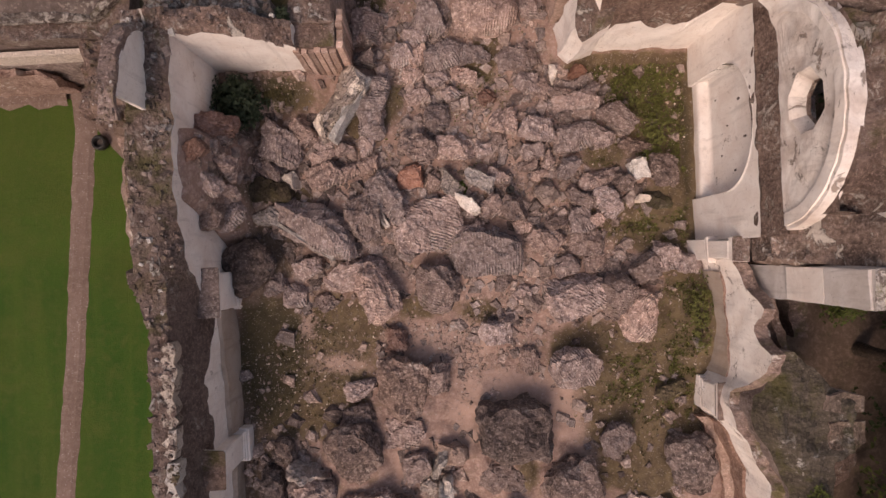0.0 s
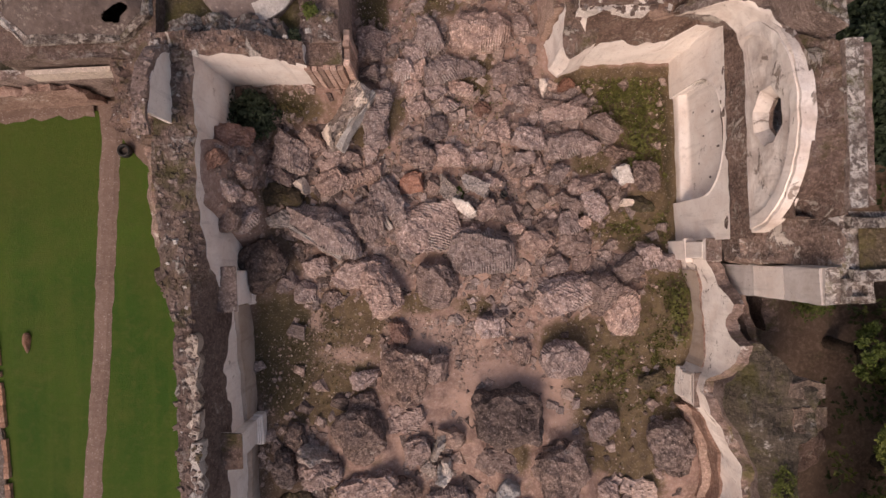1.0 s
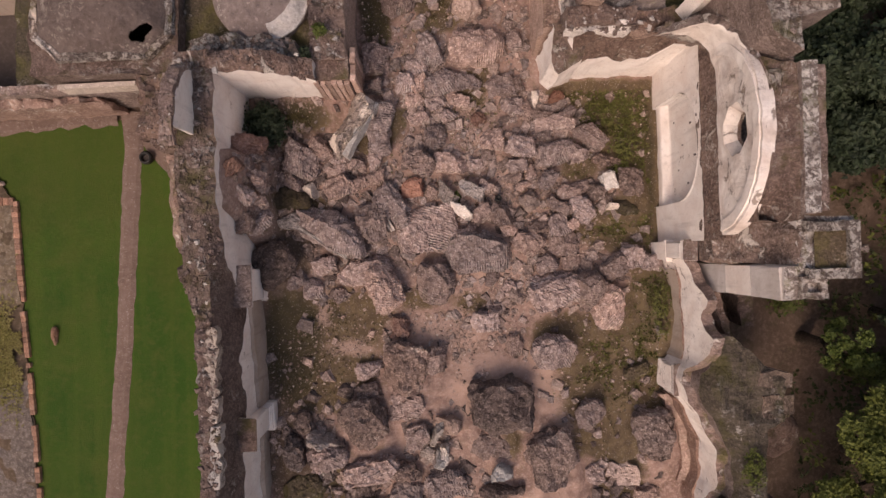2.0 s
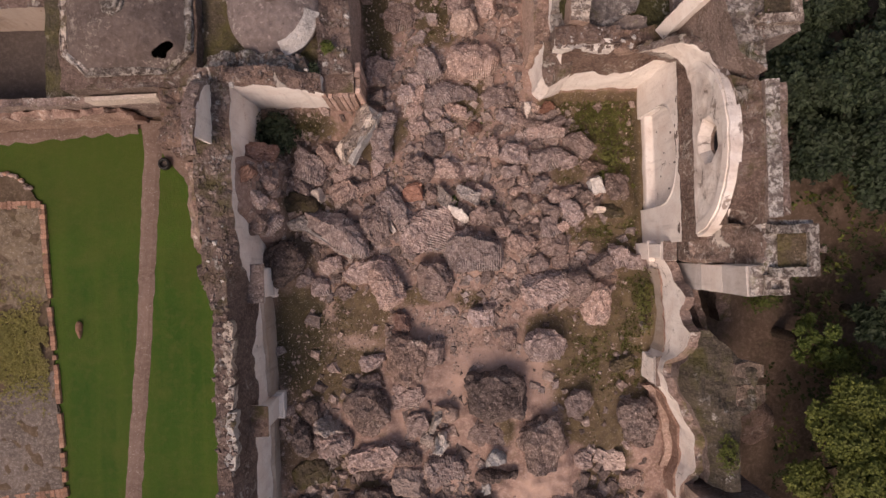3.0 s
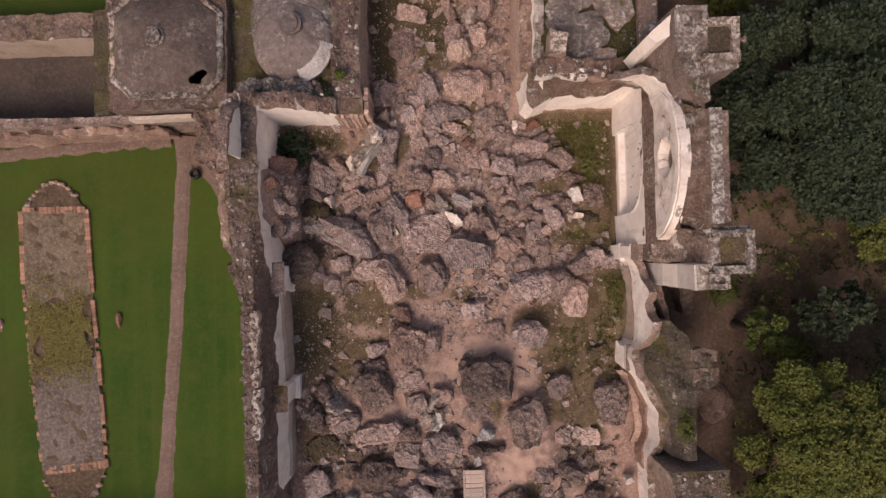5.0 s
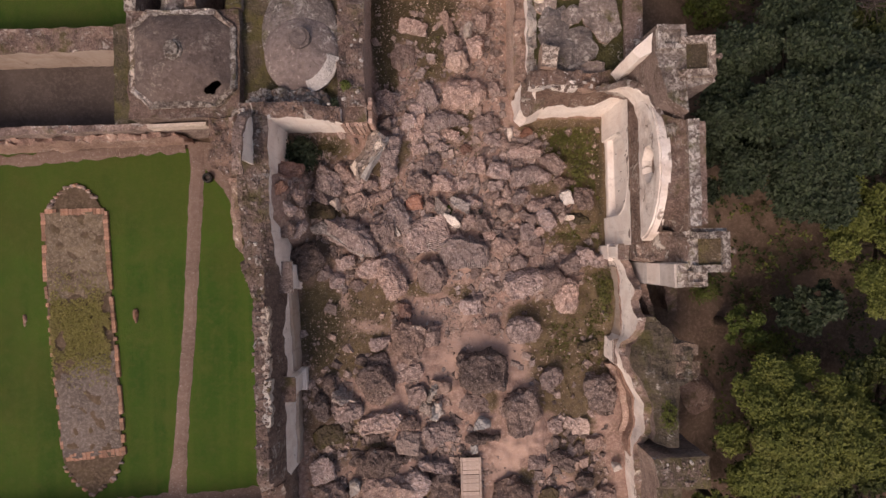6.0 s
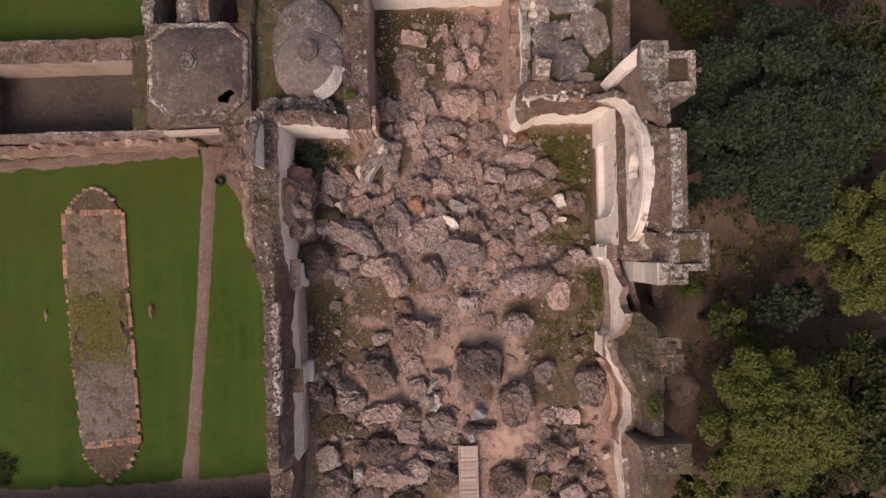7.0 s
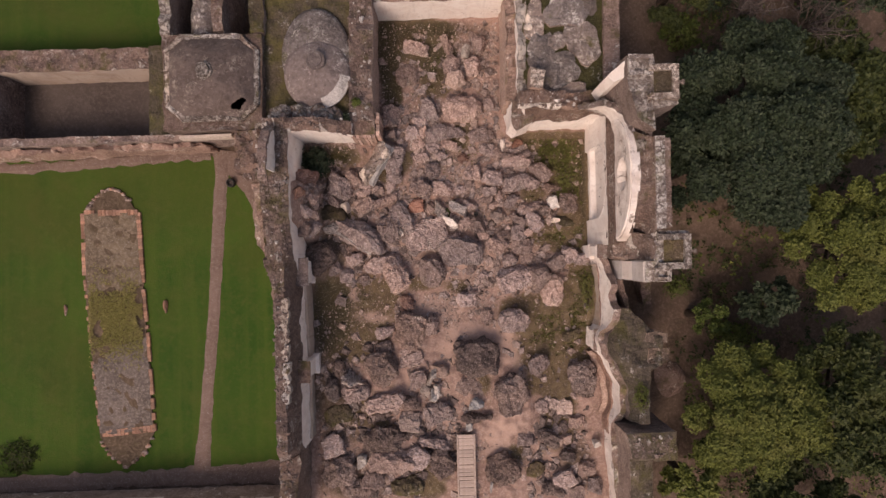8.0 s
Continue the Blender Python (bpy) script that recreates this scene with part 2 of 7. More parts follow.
FLAKING = stone_material("flaking_limewash", (0.20, 0.155, 0.135), (0.32, 0.26, 0.235), (0.50, 0.43, 0.40), lichen=2.2, scraps=3.0)
VAULT_PLASTER = plaster_material("peeling_vault_plaster", (0.86, 0.79, 0.745), (0.62, 0.52, 0.47), (0.20, 0.15, 0.125), 0.8)
WORN_PLASTER = plaster_material("eroded_lime_plaster", (0.90, 0.83, 0.785), (0.76, 0.655, 0.60), (0.22, 0.165, 0.14), 0.9)
ROOF_MOSS = stone_material("bright_roof_moss", (0.050, 0.046, 0.020), (0.085, 0.078, 0.030), (0.150, 0.132, 0.060), lichen=0.2, moss=0.9)
DOME = stone_material("grey_dome_mortar", (0.160, 0.127, 0.121), (0.219, 0.176, 0.167), (0.289, 0.236, 0.225), lichen=0.7, grain=3.0)
PLASTER = plaster_material("cream_lime_plaster", (0.90, 0.83, 0.785), (0.80, 0.70, 0.645), (0.26, 0.20, 0.17))
COURT_PLASTER = plaster_material("stained_court_plaster", (0.46, 0.375, 0.32), (0.37, 0.28, 0.225), (0.20, 0.15, 0.12))
PLASTER_GREY = plaster_material("grey_white_plaster", (0.66, 0.61, 0.59), (0.52, 0.46, 0.43), (0.20, 0.16, 0.14))
EARTH = ground_material("rubble_earth", ((0.225, 0.146, 0.120), (0.345, 0.228, 0.189), (0.52, 0.372, 0.325)), (0.160, 0.122, 0.068), True, True)
WOODLAND = ground_material("woodland_earth", ((0.074, 0.050, 0.037), (0.135, 0.092, 0.069), (0.195, 0.139, 0.108)), (0.053, 0.047, 0.022), False)
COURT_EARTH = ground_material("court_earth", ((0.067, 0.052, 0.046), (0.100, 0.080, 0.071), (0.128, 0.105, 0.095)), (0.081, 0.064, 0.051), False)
GRAVEL = ground_material("pink_gravel", ((0.155, 0.105, 0.085), (0.205, 0.141, 0.117), (0.255, 0.187, 0.162)), (0.146, 0.101, 0.076), True)
BED = ground_material("bed_gravel", ((0.120, 0.088, 0.060), (0.190, 0.145, 0.102), (0.32, 0.255, 0.195)), (0.16, 0.115, 0.062), True)
BED_GREY = ground_material("grey_bed_gravel", ((0.105, 0.083, 0.070), (0.165, 0.132, 0.115), (0.31, 0.262, 0.235)), (0.13, 0.10, 0.075), True)
BED_SOIL = ground_material("bed_soil", ((0.075, 0.052, 0.034), (0.125, 0.088, 0.060), (0.21, 0.155, 0.115)), (0.105, 0.085, 0.040), False)
LAWN = lawn_material()
LEAF_DARK = leaf_material("dark_green_leaf", (0.012, 0.021, 0.011), (0.041, 0.060, 0.031), (0.053, 0.068, 0.039))
LEAF_OLIVE = leaf_material("olive_leaf", (0.058, 0.072, 0.015), (0.124, 0.142, 0.032), (0.140, 0.140, 0.038))
LEAF_LIME = leaf_material("yellow_green_leaf", (0.190, 0.172, 0.050), (0.310, 0.275, 0.095), (0.310, 0.250, 0.110))
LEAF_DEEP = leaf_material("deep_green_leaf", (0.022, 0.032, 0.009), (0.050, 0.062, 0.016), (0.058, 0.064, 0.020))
LEAF_BAY = leaf_material("sunlit_weed_leaf", (0.080, 0.086, 0.022), (0.158, 0.158, 0.050), (0.160, 0.140, 0.056))
LEAF_MID = leaf_material("green_leaf", (0.040, 0.062, 0.012), (0.090, 0.115, 0.024), (0.110, 0.120, 0.030))
WEED = leaf_material("weed_leaf", (0.050, 0.041, 0.018), (0.110, 0.090, 0.036), (0.105, 0.074, 0.036))
BARK = stone_material("bark", (0.045, 0.034, 0.027), (0.080, 0.062, 0.05), (0.13, 0.105, 0.09), lichen=0.1)
BARK_PALE = stone_material("pale_bark", (0.085, 0.066, 0.060), (0.135, 0.109, 0.10), (0.20, 0.165, 0.152), lichen=0.1)
PLANK = plain_material("weathered_pine", (0.40, 0.30, 0.255), (0.54, 0.43, 0.375), 5.0)
BLACK = plain_material("black_rubber", (0.012, 0.012, 0.012), (0.03, 0.028, 0.027), 8.0, 0.5)


# ---- mesh helpers ----
def link_mesh(name, bm, materials, smooth=False):
    me = bpy.data.meshes.new(name)
    bm.to_mesh(me)
    bm.free()
    for m in materials if isinstance(materials, (list, tuple)) else [materials]:
        me.materials.append(m)
    if smooth:
        me.polygons.foreach_set("use_smooth", [True] * len(me.polygons))
    return new(name, me)


def part(name, bm, materials, parent, label="", smooth=False):
    ob = link_mesh(name, bm, materials, smooth)
    ob.parent = parent
    ob.matrix_parent_inverse = parent.matrix_basis.inverted()
    return tagged(ob, label)


def thing(name, x, y, z, label, category, group="", kind=""):
    ob = new(name)
    ob.empty_display_size = 0.3
    ob.location = (x, y, z)
    ob.matrix_basis = Matrix.Translation((x, y, z))
    return tagged(ob, label, category, group, kind)


def wobble(p, size, seed=0.0):
    return noise.noise_vector(Vector((p[0] / size + seed, p[1] / size - seed, p[2] / size + 3.1 * seed)))


def mass(outline, low, top, rough=0.07, step=0.35, jag=0.12, seed=1.0, batter=0.0):
    """A block of old masonry over an outline: worn top (material 0) at top(x, y) and uneven sides (material 1)."""
    bm = bmesh.new()
    bm.faces.new([bm.verts.new((x, y, 0)) for x, y in outline])
    bm.normal_update()
    if bm.faces[:][0].normal.z < 0:
        bmesh.ops.reverse_faces(bm, faces=bm.faces[:])
    xs, ys = [p[0] for p in outline], [p[1] for p in outline]
    for axis, values in ((0, xs), (1, ys)):
        k = min(values) + step * 0.7
        while k < max(values) - 0.05:
            co, no = [0, 0, 0], [0, 0, 0]
            co[axis], no[axis] = k, 1
            bmesh.ops.bisect_plane(bm, geom=bm.verts[:] + bm.edges[:] + bm.faces[:], plane_co=co, plane_no=no)
            k += step
    for v in bm.verts:
        x, y = v.co.x, v.co.y
        v.co.z = top(x, y) if callable(top) else top
        v.co.z += jag * 1.3 * (noise.fractal((x * 1.3 + seed, y * 1.3, seed), 0.7, 2.1, 5))
    rim = [e for e in bm.edges if e.is_boundary]
    tops = set(bm.faces)
    high = max(v.co.z for v in bm.verts)
    n = max(1, int((high - low) / (step * 1.6)))
    loop = rim
    for i in range(1, n + 1):
        made = bmesh.ops.extrude_edge_only(bm, edges=loop)["geom"]
        loop = [g for g in made if isinstance(g, bmesh.types.BMEdge) and g.is_boundary]
        for v in {v for e in loop for v in e.verts}:
            v.co.z = low + (v.co.z - low) * (n - i) / (n - i + 1)
    for f in bm.faces:
        f.material_index = 0 if f in tops else 1
        f.smooth = f not in tops
    for e in rim:
        e.smooth = False
    for v in bm.verts:
        w = wobble(v.co, 0.9, seed) * rough * 1.2 + wobble(v.co, 0.33, seed + 5) * rough * 0.9
        v.co += Vector((w.x, w.y, w.z * 0.6))
    bm.normal_update()
    for e in bm.edges:
        if len(e.link_faces) == 2 and e.calc_face_angle(0) > 0.7:
            e.smooth = False
    return bm


def box(bm, x0, x1, y0, y1, z0, z1, turn=None):
    made = bmesh.ops.create_cube(bm, size=1.0)["verts"]
    for v in made:
        v.co = Vector((x0 + (v.co.x + 0.5) * (x1 - x0), y0 + (v.co.y + 0.5) * (y1 - y0), z0 + (v.co.z + 0.5) * (z1 - z0)))
        if turn is not None:
            v.co = turn @ v.co
    return made


def bevel_all(bm, width):
    bmesh.ops.bevel(bm, geom=bm.edges[:], offset=width, segments=1, affect="EDGES")


def roughen(bm, amount, size, seed):
    for v in bm.verts:
        v.co += wobble(v.co, size, seed) * amount


def from_arrays(name, verts, faces, materials):
    me = bpy.data.meshes.new(name)
    me.from_pydata(verts.tolist() if hasattr(verts, "tolist") else verts, [], faces.tolist() if hasattr(faces, "tolist") else faces)
    for m in materials if isinstance(materials, (list, tuple)) else [materials]:
        me.materials.append(m)
    me.update()
    return new(name, me)


def sheet(name, x0, x1, y0, y1, step, height, material):
    nx, ny = int(round((x1 - x0) / step)), int(round((y1 - y0) / step))
    verts = [(x0 + (x1 - x0) * i / nx, y0 + (y1 - y0) * j / ny) for j in range(ny + 1) for i in range(nx + 1)]
    verts = [(x, y, height(x, y)) for x, y in verts]
    faces = [(j * (nx + 1) + i, j * (nx + 1) + i + 1, (j + 1) * (nx + 1) + i + 1, (j + 1) * (nx + 1) + i) for j in range(ny) for i in range(nx)]
    ob = from_arrays(name, verts, faces, material)
    ob.data.polygons.foreach_set("use_smooth", [True] * len(faces))
    return ob


def blob(x, y, cx, cy, rx, ry):
    return math.exp(-(((x - cx) / rx) ** 2 + ((y - cy) / ry) ** 2))


# ---- ground ----
def far_ground():
    bm = bmesh.new()
    bmesh.ops.create_grid(bm, x_segments=60, y_segments=60, size=60)
    for v in bm.verts:
        r = max(abs(v.co.x), abs(v.co.y))
        if r > 45:
            v.co.x, v.co.y = v.co.x * (1 + (r - 45) * 3.2), v.co.y * (1 + (r - 45) * 3.2)
        v.co.z = -0.04
        if v.co.x > 17:
            v.co.z += 0.25 * noise.noise((v.co.x * 0.4, v.co.y * 0.4, 2))- 0.25
    ob = link_mesh("ground", bm, WOODLAND, True)
    return tagged(ob, "dark brown woodland earth with leaf litter", "ground", kind="structure")


far_ground()


def nave_height(x, y):
    z = 0.26 + 0.16 * noise.fractal((x * 0.5, y * 0.5, 7), 0.9, 2.0, 5) + 0.05 * noise.noise((x * 2.1, y * 2.1, 1))
    z += 1.3 * blob(x, y, -7.7, 3.2, 1.5, 3.6)
    z += 0.35 * blob(x, y, -1.5, 3.0, 4.5, 3.5)
    z += 1.25 * blob(x, y, -5.2, 7.0, 3.4, 1.3)
    z += 1.5 * blob(x, y, 12.2, -3.4, 0.9, 2.3)
    z -= 0.10 * blob(x, y, 2.5, -4.0, 2.5, 2.5)
    # bank of fallen rubble against the west wall
    z += 4.1 * max(0.0, 1 - (max(0.0, x + 7.65) / 1.2) ** 1.3) * max(0.0, min(1.0, (4.9 - y) / 0.9)) * max(0.0, min(1.0, (y - 0.2) / 1.5)) if x < -6.45 else 0
    return max(0.04, z)


WEEDS = [(9.7, 5.9, 1.9, 1.4), (10.5, 4.3, 1.4, 1.6), (9.4, 0.5, 2.0, 1.3), (11.3, 1.8, 0.8, 3.0), (11.4, -3.3, 1.2, 2.2), (10.2, -7.4, 1.4, 2.0),
         (-3.4, -3.2, 2.2, 1.2), (-6.2, -4.6, 1.5, 2.6), (-4.4, -6.6, 1.8, 1.6), (3.0, 7.2, 0.9, 0.9), (-2.0, 4.9, 1.0, 1.0), (2.8, -3.0, 1.0, 0.7),
         (-5.3, 2.2, 1.8, 0.9), (8.3, -7.2, 1.6, 2.4), (8.0, 3.5, 1.0, 0.8), (-3.6, -11.5, 1.6, 1.0)]
WEEDS += [(0.2, 14.6, 2.8, 1.3), (2.0, 12.2, 1.6, 1.4), (-1.4, 11.0, 0.8, 1.6), (-4.2, -4.8, 2.6, 2.4), (8.6, -5.6, 2.2, 2.6), (9.8, -8.8, 1.4, 1.6), (6.6, -4.6, 1.4, 0.8), (0.4, -2.6, 1.2, 0.6), (3.4, 8.4, 0.7, 0.7), (-0.8, 6.0, 0.8, 0.9), (7.4, 1.2, 0.8, 0.8), (0.6, 13.6, 1.6, 0.7), (0.2, 15.2, 2.6, 0.7), (-2.0, 13.5, 0.7, 2.4), (1.4, 11.4, 1.0, 1.2), (0.5, -15.4, 1.6, 1.0), (6.5, -14.8, 1.2, 0.9), (9.8, -11.5, 1.0, 1.6)]
BAY = [(9.9, 6.1, 1.5, 0.9), (10.7, 4.6, 0.9, 1.3), (11.2, 2.6, 0.5, 1.6), (10.2, 0.9, 1.3, 0.9), (11.3, -2.8, 0.6, 1.8), (10.9, -5.6, 0.9, 1.4), (11.2, -8.0, 0.7, 1.4), (8.7, -6.0, 1.5, 1.6), (9.6, 6.9, 1.9, 0.6), (9.0, 5.2, 1.2, 1.2), (11.8, -3.4, 0.5, 2.0)]
WEEDS += [(-5.0, 6.2, 1.8, 0.9), (9.6, 7.3, 2.4, 0.6), (7.8, 7.2, 1.2, 0.5), (11.6, 6.0, 0.5, 1.8), (11.9, -3.4, 0.6, 2.4)]
WEEDS += [(11.2, 2.4, 0.7, 2.2), (10.6, 0.7, 1.3, 1.0), (10.8, -5.8, 1.0, 1.6), (11.4, -8.2, 0.8, 1.6)]
WEEDS += [(0.0, -17.0, 2.0, 1.0), (9.5, -13.2, 1.6, 1.6), (8.2, -9.2, 1.3, 1.5), (-2.5, -13.2, 1.6, 1.0), (4.4, -9.6, 0.6, 1.0)]
# mossy dark ground, with shade painted in along wall feet and corners
MOSS_SHADE = [(-5.6, 6.3, 1.6, 0.8), (-6.4, -5.2, 1.2, 3.0), (-4.5, -16.6, 3.0, 1.2), (10.6, -15.4, 1.4, 2.2), (1.8, 13.2, 2.6, 1.8), (-5.2, -12.0, 1.6, 2.4), (-1.6, 11.5, 0.8, 3.6), (1.5, 15.3, 3.6, 0.5), (-6.7, -4.6, 0.9, 2.6), (-5.6, -4.9, 0.8, 1.6), (-6.9, -10.0, 0.9, 2.6), (-6.1, -0.4, 1.2, 1.2), (-1.9, 13.0, 0.6, 2.8), (-6.3, 5.4, 1.3, 1.2), (-5.8, 2.4, 1.2, 1.2), (-4.6, -3.4, 1.6, 0.5), (11.6, 4.0, 0.35, 4.0), (-5.2, 0.6, 1.2, 0.9)]
TRAILS = [(-4.6, -3.0, 0.45, 1.3), (-3.2, -5.0, 1.3, 0.5), (3.1, 5.4, 0.6, 1.1), (4.4, 3.0, 0.45, 1.6), (4.5, 0.4, 0.5, 2.2), (3.0, -1.4, 1.0, 0.8), (2.2, -4.4, 1.2, 1.6), (0.2, -4.2, 2.0, 0.6), (4.5, -6.1, 2.0, 0.7),
          (6.1, -7.4, 0.8, 1.2), (6.9, -10.0, 0.8, 1.8), (6.0, -12.6, 1.3, 0.8), (4.8, -14.0, 1.5, 1.0), (-0.7, -9.6, 0.6, 1.4), (2.0, -12.4, 0.7, 1.6), (1.9, -7.6, 0.8, 1.5)]


def cover(spots, x, y):
    return min(1.0, sum(blob(x, y, *s) for s in spots))


def nave_floor():
    ob = sheet("floor", -8.2, 13.4, -19.0, 17.0, 0.18, nave_height, EARTH)
    co = np.array([v.co[:] for v in ob.data.vertices])
    rise = np.zeros(len(co))
    for x, y, size, h in BLOCKS + [(x, y, size, h * 2.4) for x, y, size, h in BANKS]:
        r = np.hypot(co[:, 0] - x, co[:, 1] - y) / (size * 0.62)
        rise = np.maximum(rise, 0.10 * h * np.exp(-r ** 3))
    for v, dz in zip(ob.data.vertices, rise):
        v.co.z += dz * (0.8 + 0.5 * noise.noise((v.co.x * 2.2, v.co.y * 2.2, 6)))
    for key, spots in (("weeds", WEEDS), ("trail", TRAILS), ("shady", MOSS_SHADE)):
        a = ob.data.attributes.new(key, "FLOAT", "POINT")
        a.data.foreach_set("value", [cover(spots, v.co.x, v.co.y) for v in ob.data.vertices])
    return tagged(ob, "pinkish brown rubble earth with weeds and trodden trails", "floor", kind="structure")


BLOCKS = []


def lawn_height(x, y):
    return 0.05 + 0.03 * noise.noise((x * 0.3, y * 0.3, 4))


tagged(sheet("lawn", -60, -9.2, -15.6, 6.6, 0.6, lawn_height, LAWN), "mown green lawn with faint mowing swaths", "lawn", kind="structure")
tagged(sheet("lawn", -60, -16.2, 13.3, 40, 0.8, lawn_height, LAWN), "mown green lawn behind the ruined court", "lawn", kind="structure")


def strip(name, points, material, label, category, lift=0.10, step=0.4, ragged=0.09, kind="structure"):
    """A ragged ribbon over the ground: points of (x, y, half width)."""
    verts, faces = [], []
    rows = []
    for (x0, y0, w0), (x1, y1, w1) in zip(points, points[1:]):
        n = max(1, int(math.hypot(x1 - x0, y1 - y0) / step))
        rows += [(x0 + (x1 - x0) * i / n, y0 + (y1 - y0) * i / n, w0 + (w1 - w0) * i / n) for i in range(n)]
    rows.append(points[-1])
    for i, (x, y, w) in enumerate(rows):
        a, b = rows[max(0, i - 1)], rows[min(len(rows) - 1, i + 1)]
        d = Vector((b[0] - a[0], b[1] - a[1])).normalized()
        for k in range(5):
            s = -1 + k / 2
            e = w * s + (ragged * noise.noise((x * 1.7, y * 1.7, s * 9)) if abs(s) == 1 else 0)
            px, py = x - d.y * e, y + d.x * e
            verts.append((px, py, lift - (0.07 if abs(s) == 1 else 0) + 0.015 * noise.noise((px * 2, py * 2, 1))))
    for i in range(len(rows) - 1):
        for k in range(4):
            faces.append((i * 5 + k, i * 5 + 5 + k, i * 5 + 6 + k, i * 5 + 1 + k)[::-1])
    ob = from_arrays(name, verts, faces, material)
    return tagged(ob, label, category, kind=kind)


strip("path", [(-13.6, 7.0, 0.8), (-13.75, 5.6, 0.48), (-14.5, -4.7, 0.41), (-15.1, -11.0, 0.43), (-15.5, -15.6, 0.6)], GRAVEL, "narrow pinkish gravel path across the lawn", "path", 0.12, 0.25, 0.09)
strip("path", [(-12.6, 6.9, 1.9), (-11.6, 4.9, 1.2), (-10.6, 2.0, 0.7), (-10.0, -2.0, 0.55), (-9.4, -8.0, 0.5), (-9.2, -15.4, 0.5)], GRAVEL, "trodden earth along the foot of the ruined wall", "path", 0.105, ragged=0.3)
strip("verge", [(-40, 5.75, 0.42), (-27, 6.05, 0.38), (-14.5, 6.75, 0.4)], GRAVEL, "brown earth along the foot of the court wall", "verge", 0.11, ragged=0.3)
strip("verge", [(-40, -16.3, 0.6), (-22, -16.0, 0.55), (-9.5, -15.6, 0.8)], GRAVEL, "brown earth bed at the foot of the cloister wall", "verge", 0.11, ragged=0.3)


# ---- ruined walls ----
def wall(name, label, parts):
    """A piece of the ruin: an empty with its blocks; parts are (name, bmesh, materials, label)."""
    ob = thing(name, 0, 0, 0, label, "ruined wall", kind="structure")
    for pname, bm, mats, plabel in parts:
        part(pname, bm, mats, ob, plabel)
    return ob


def along(stops, y):
    """A value along the wall: stops of (y, value) from north to south."""
    if y >= stops[0][0]:
        return stops[0][1]
    for (ya, a), (yb, b) in zip(stops, stops[1:]):
        if yb <= y <= ya:
            return a + (b - a) * (ya - y) / (ya - yb)
    return stops[-1][1]


def west_top(x, y):
    chips = 0.10 * noise.noise((x, y * 3.7, 5)) + 0.06 * noise.noise((x, y * 9, 5))
    inner = along([(2.0, 6.0), (0.9, 5.75), (-0.6, 4.8), (-1.3, 4.3), (-2.4, 2.6), (-3.1, 2.8), (-4.0, 3.4), (-4.8, 3.75), (-5.6, 3.5), (-6.6, 3.1), (-8.2, 3.1), (-8.9, 3.7), (-12.6, 3.6), (-13.2, 2.9)], y)
    outer = along([(-0.6, 6.05), (-1.6, 5.65), (-12.6, 5.6), (-13.2, 4.8)], y) - (1.0 if y > -0.6 and x < -9.2 else 0.0)
    t = min(1.0, max(0.0, (x + 8.0) / 0.38))
    return outer + (inner - outer) * t + chips


def steps_of_moulding(x0, x1, y0, y1, levels, seed):
    """A pier with mouldings: stacked courses of (height, outset)."""
    bm = bmesh.new()
    z = 0.0
    for h, out in levels:
        box(bm, x0, x1 + out, y0 - out, y1 + out, z, z + h - 0.012)
        z += h
    bevel_all(bm, 0.03)
    bm.normal_update()
    for f in bm.faces:
        if f.normal.z > 0.7 and f.calc_center_median().z > z - 0.3:
            f.material_index = 1
    roughen(bm, 0.07, 0.5, seed)
    return bm


PIER = [(0.9, 0.16), (0.16, 0.10), (0.14, 0.05), (2.3, 0.0), (0.14, 0.06), (0.14, 0.14), (0.16, 0.22)]
wall("wall_west", "long ruined nave wall, cream plaster inside, broken mossy top", [
    ("masonry", mass([(-7.6, 7.2), (-7.6, -13.2), (-8.75, -13.4), (-8.75, -2.6), (-9.35, -0.5), (-9.7, 4.4), (-9.3, 7.2)], -0.4, west_top, 0.055, 0.24, 0.15, 2.0), [TOPS, PLASTER], ""),
    ("masonry", mass([(-7.75, -13.3), (-7.9, -18.5), (-9.1, -18.5), (-8.9, -13.5)], -0.4, lambda x, y: 4.3 + 0.8 * noise.noise((x, y * 0.6, 8)), 0.14, 0.35, 0.3, 4.0), [TOPS, WALL_RUBBLE], "crumbled end of the wall"),
    ("buttress", mass([(-9.5, 4.3), (-10.6, 4.2), (-10.4, 0.2), (-9.3, -0.4)], -0.4, lambda x, y: 3.6 + 1.0 * (x + 10.4), 0.15, 0.3, 0.3, 6.0), [TOPS, WALL_RUBBLE], "sloping rubble buttress"),
    ("dado", mass([(-7.62, -2.4), (-7.44, -2.4), (-7.42, -7.4), (-7.62, -7.4)], -0.3, lambda x, y: 2.5 + 0.18 * (y + 2.4) + 0.1 * noise.noise((0, y * 0.8, 3)), 0.04, 0.2, 0.06, 71.0), [COURT_PLASTER, COURT_PLASTER], "bare rubble where the plaster has fallen"),
    ("dado", mass([(-7.62, -8.6), (-7.42, -8.6), (-7.42, -13.0), (-7.62, -13.0)], -0.3, lambda x, y: 1.3 + 0.2 * noise.noise((0, y * 0.8, 7)), 0.04, 0.2, 0.06, 72.0), [COURT_PLASTER, COURT_PLASTER], "bare rubble where the plaster has fallen"),
    # first pier: dark cap faces stand in for the shade in a broken hole
    ("pier", steps_of_moulding(-7.9, -7.2, -2.3, -0.9, PIER, 1.5), [PLASTER, STONE_DARK], "plastered pier with moulded base and cap"),
    ("pier", steps_of_moulding(-7.9, -7.15, -8.5, -7.5, PIER, 2.5), [PLASTER, TOPS], "plastered pier with moulded base and cap"),
])


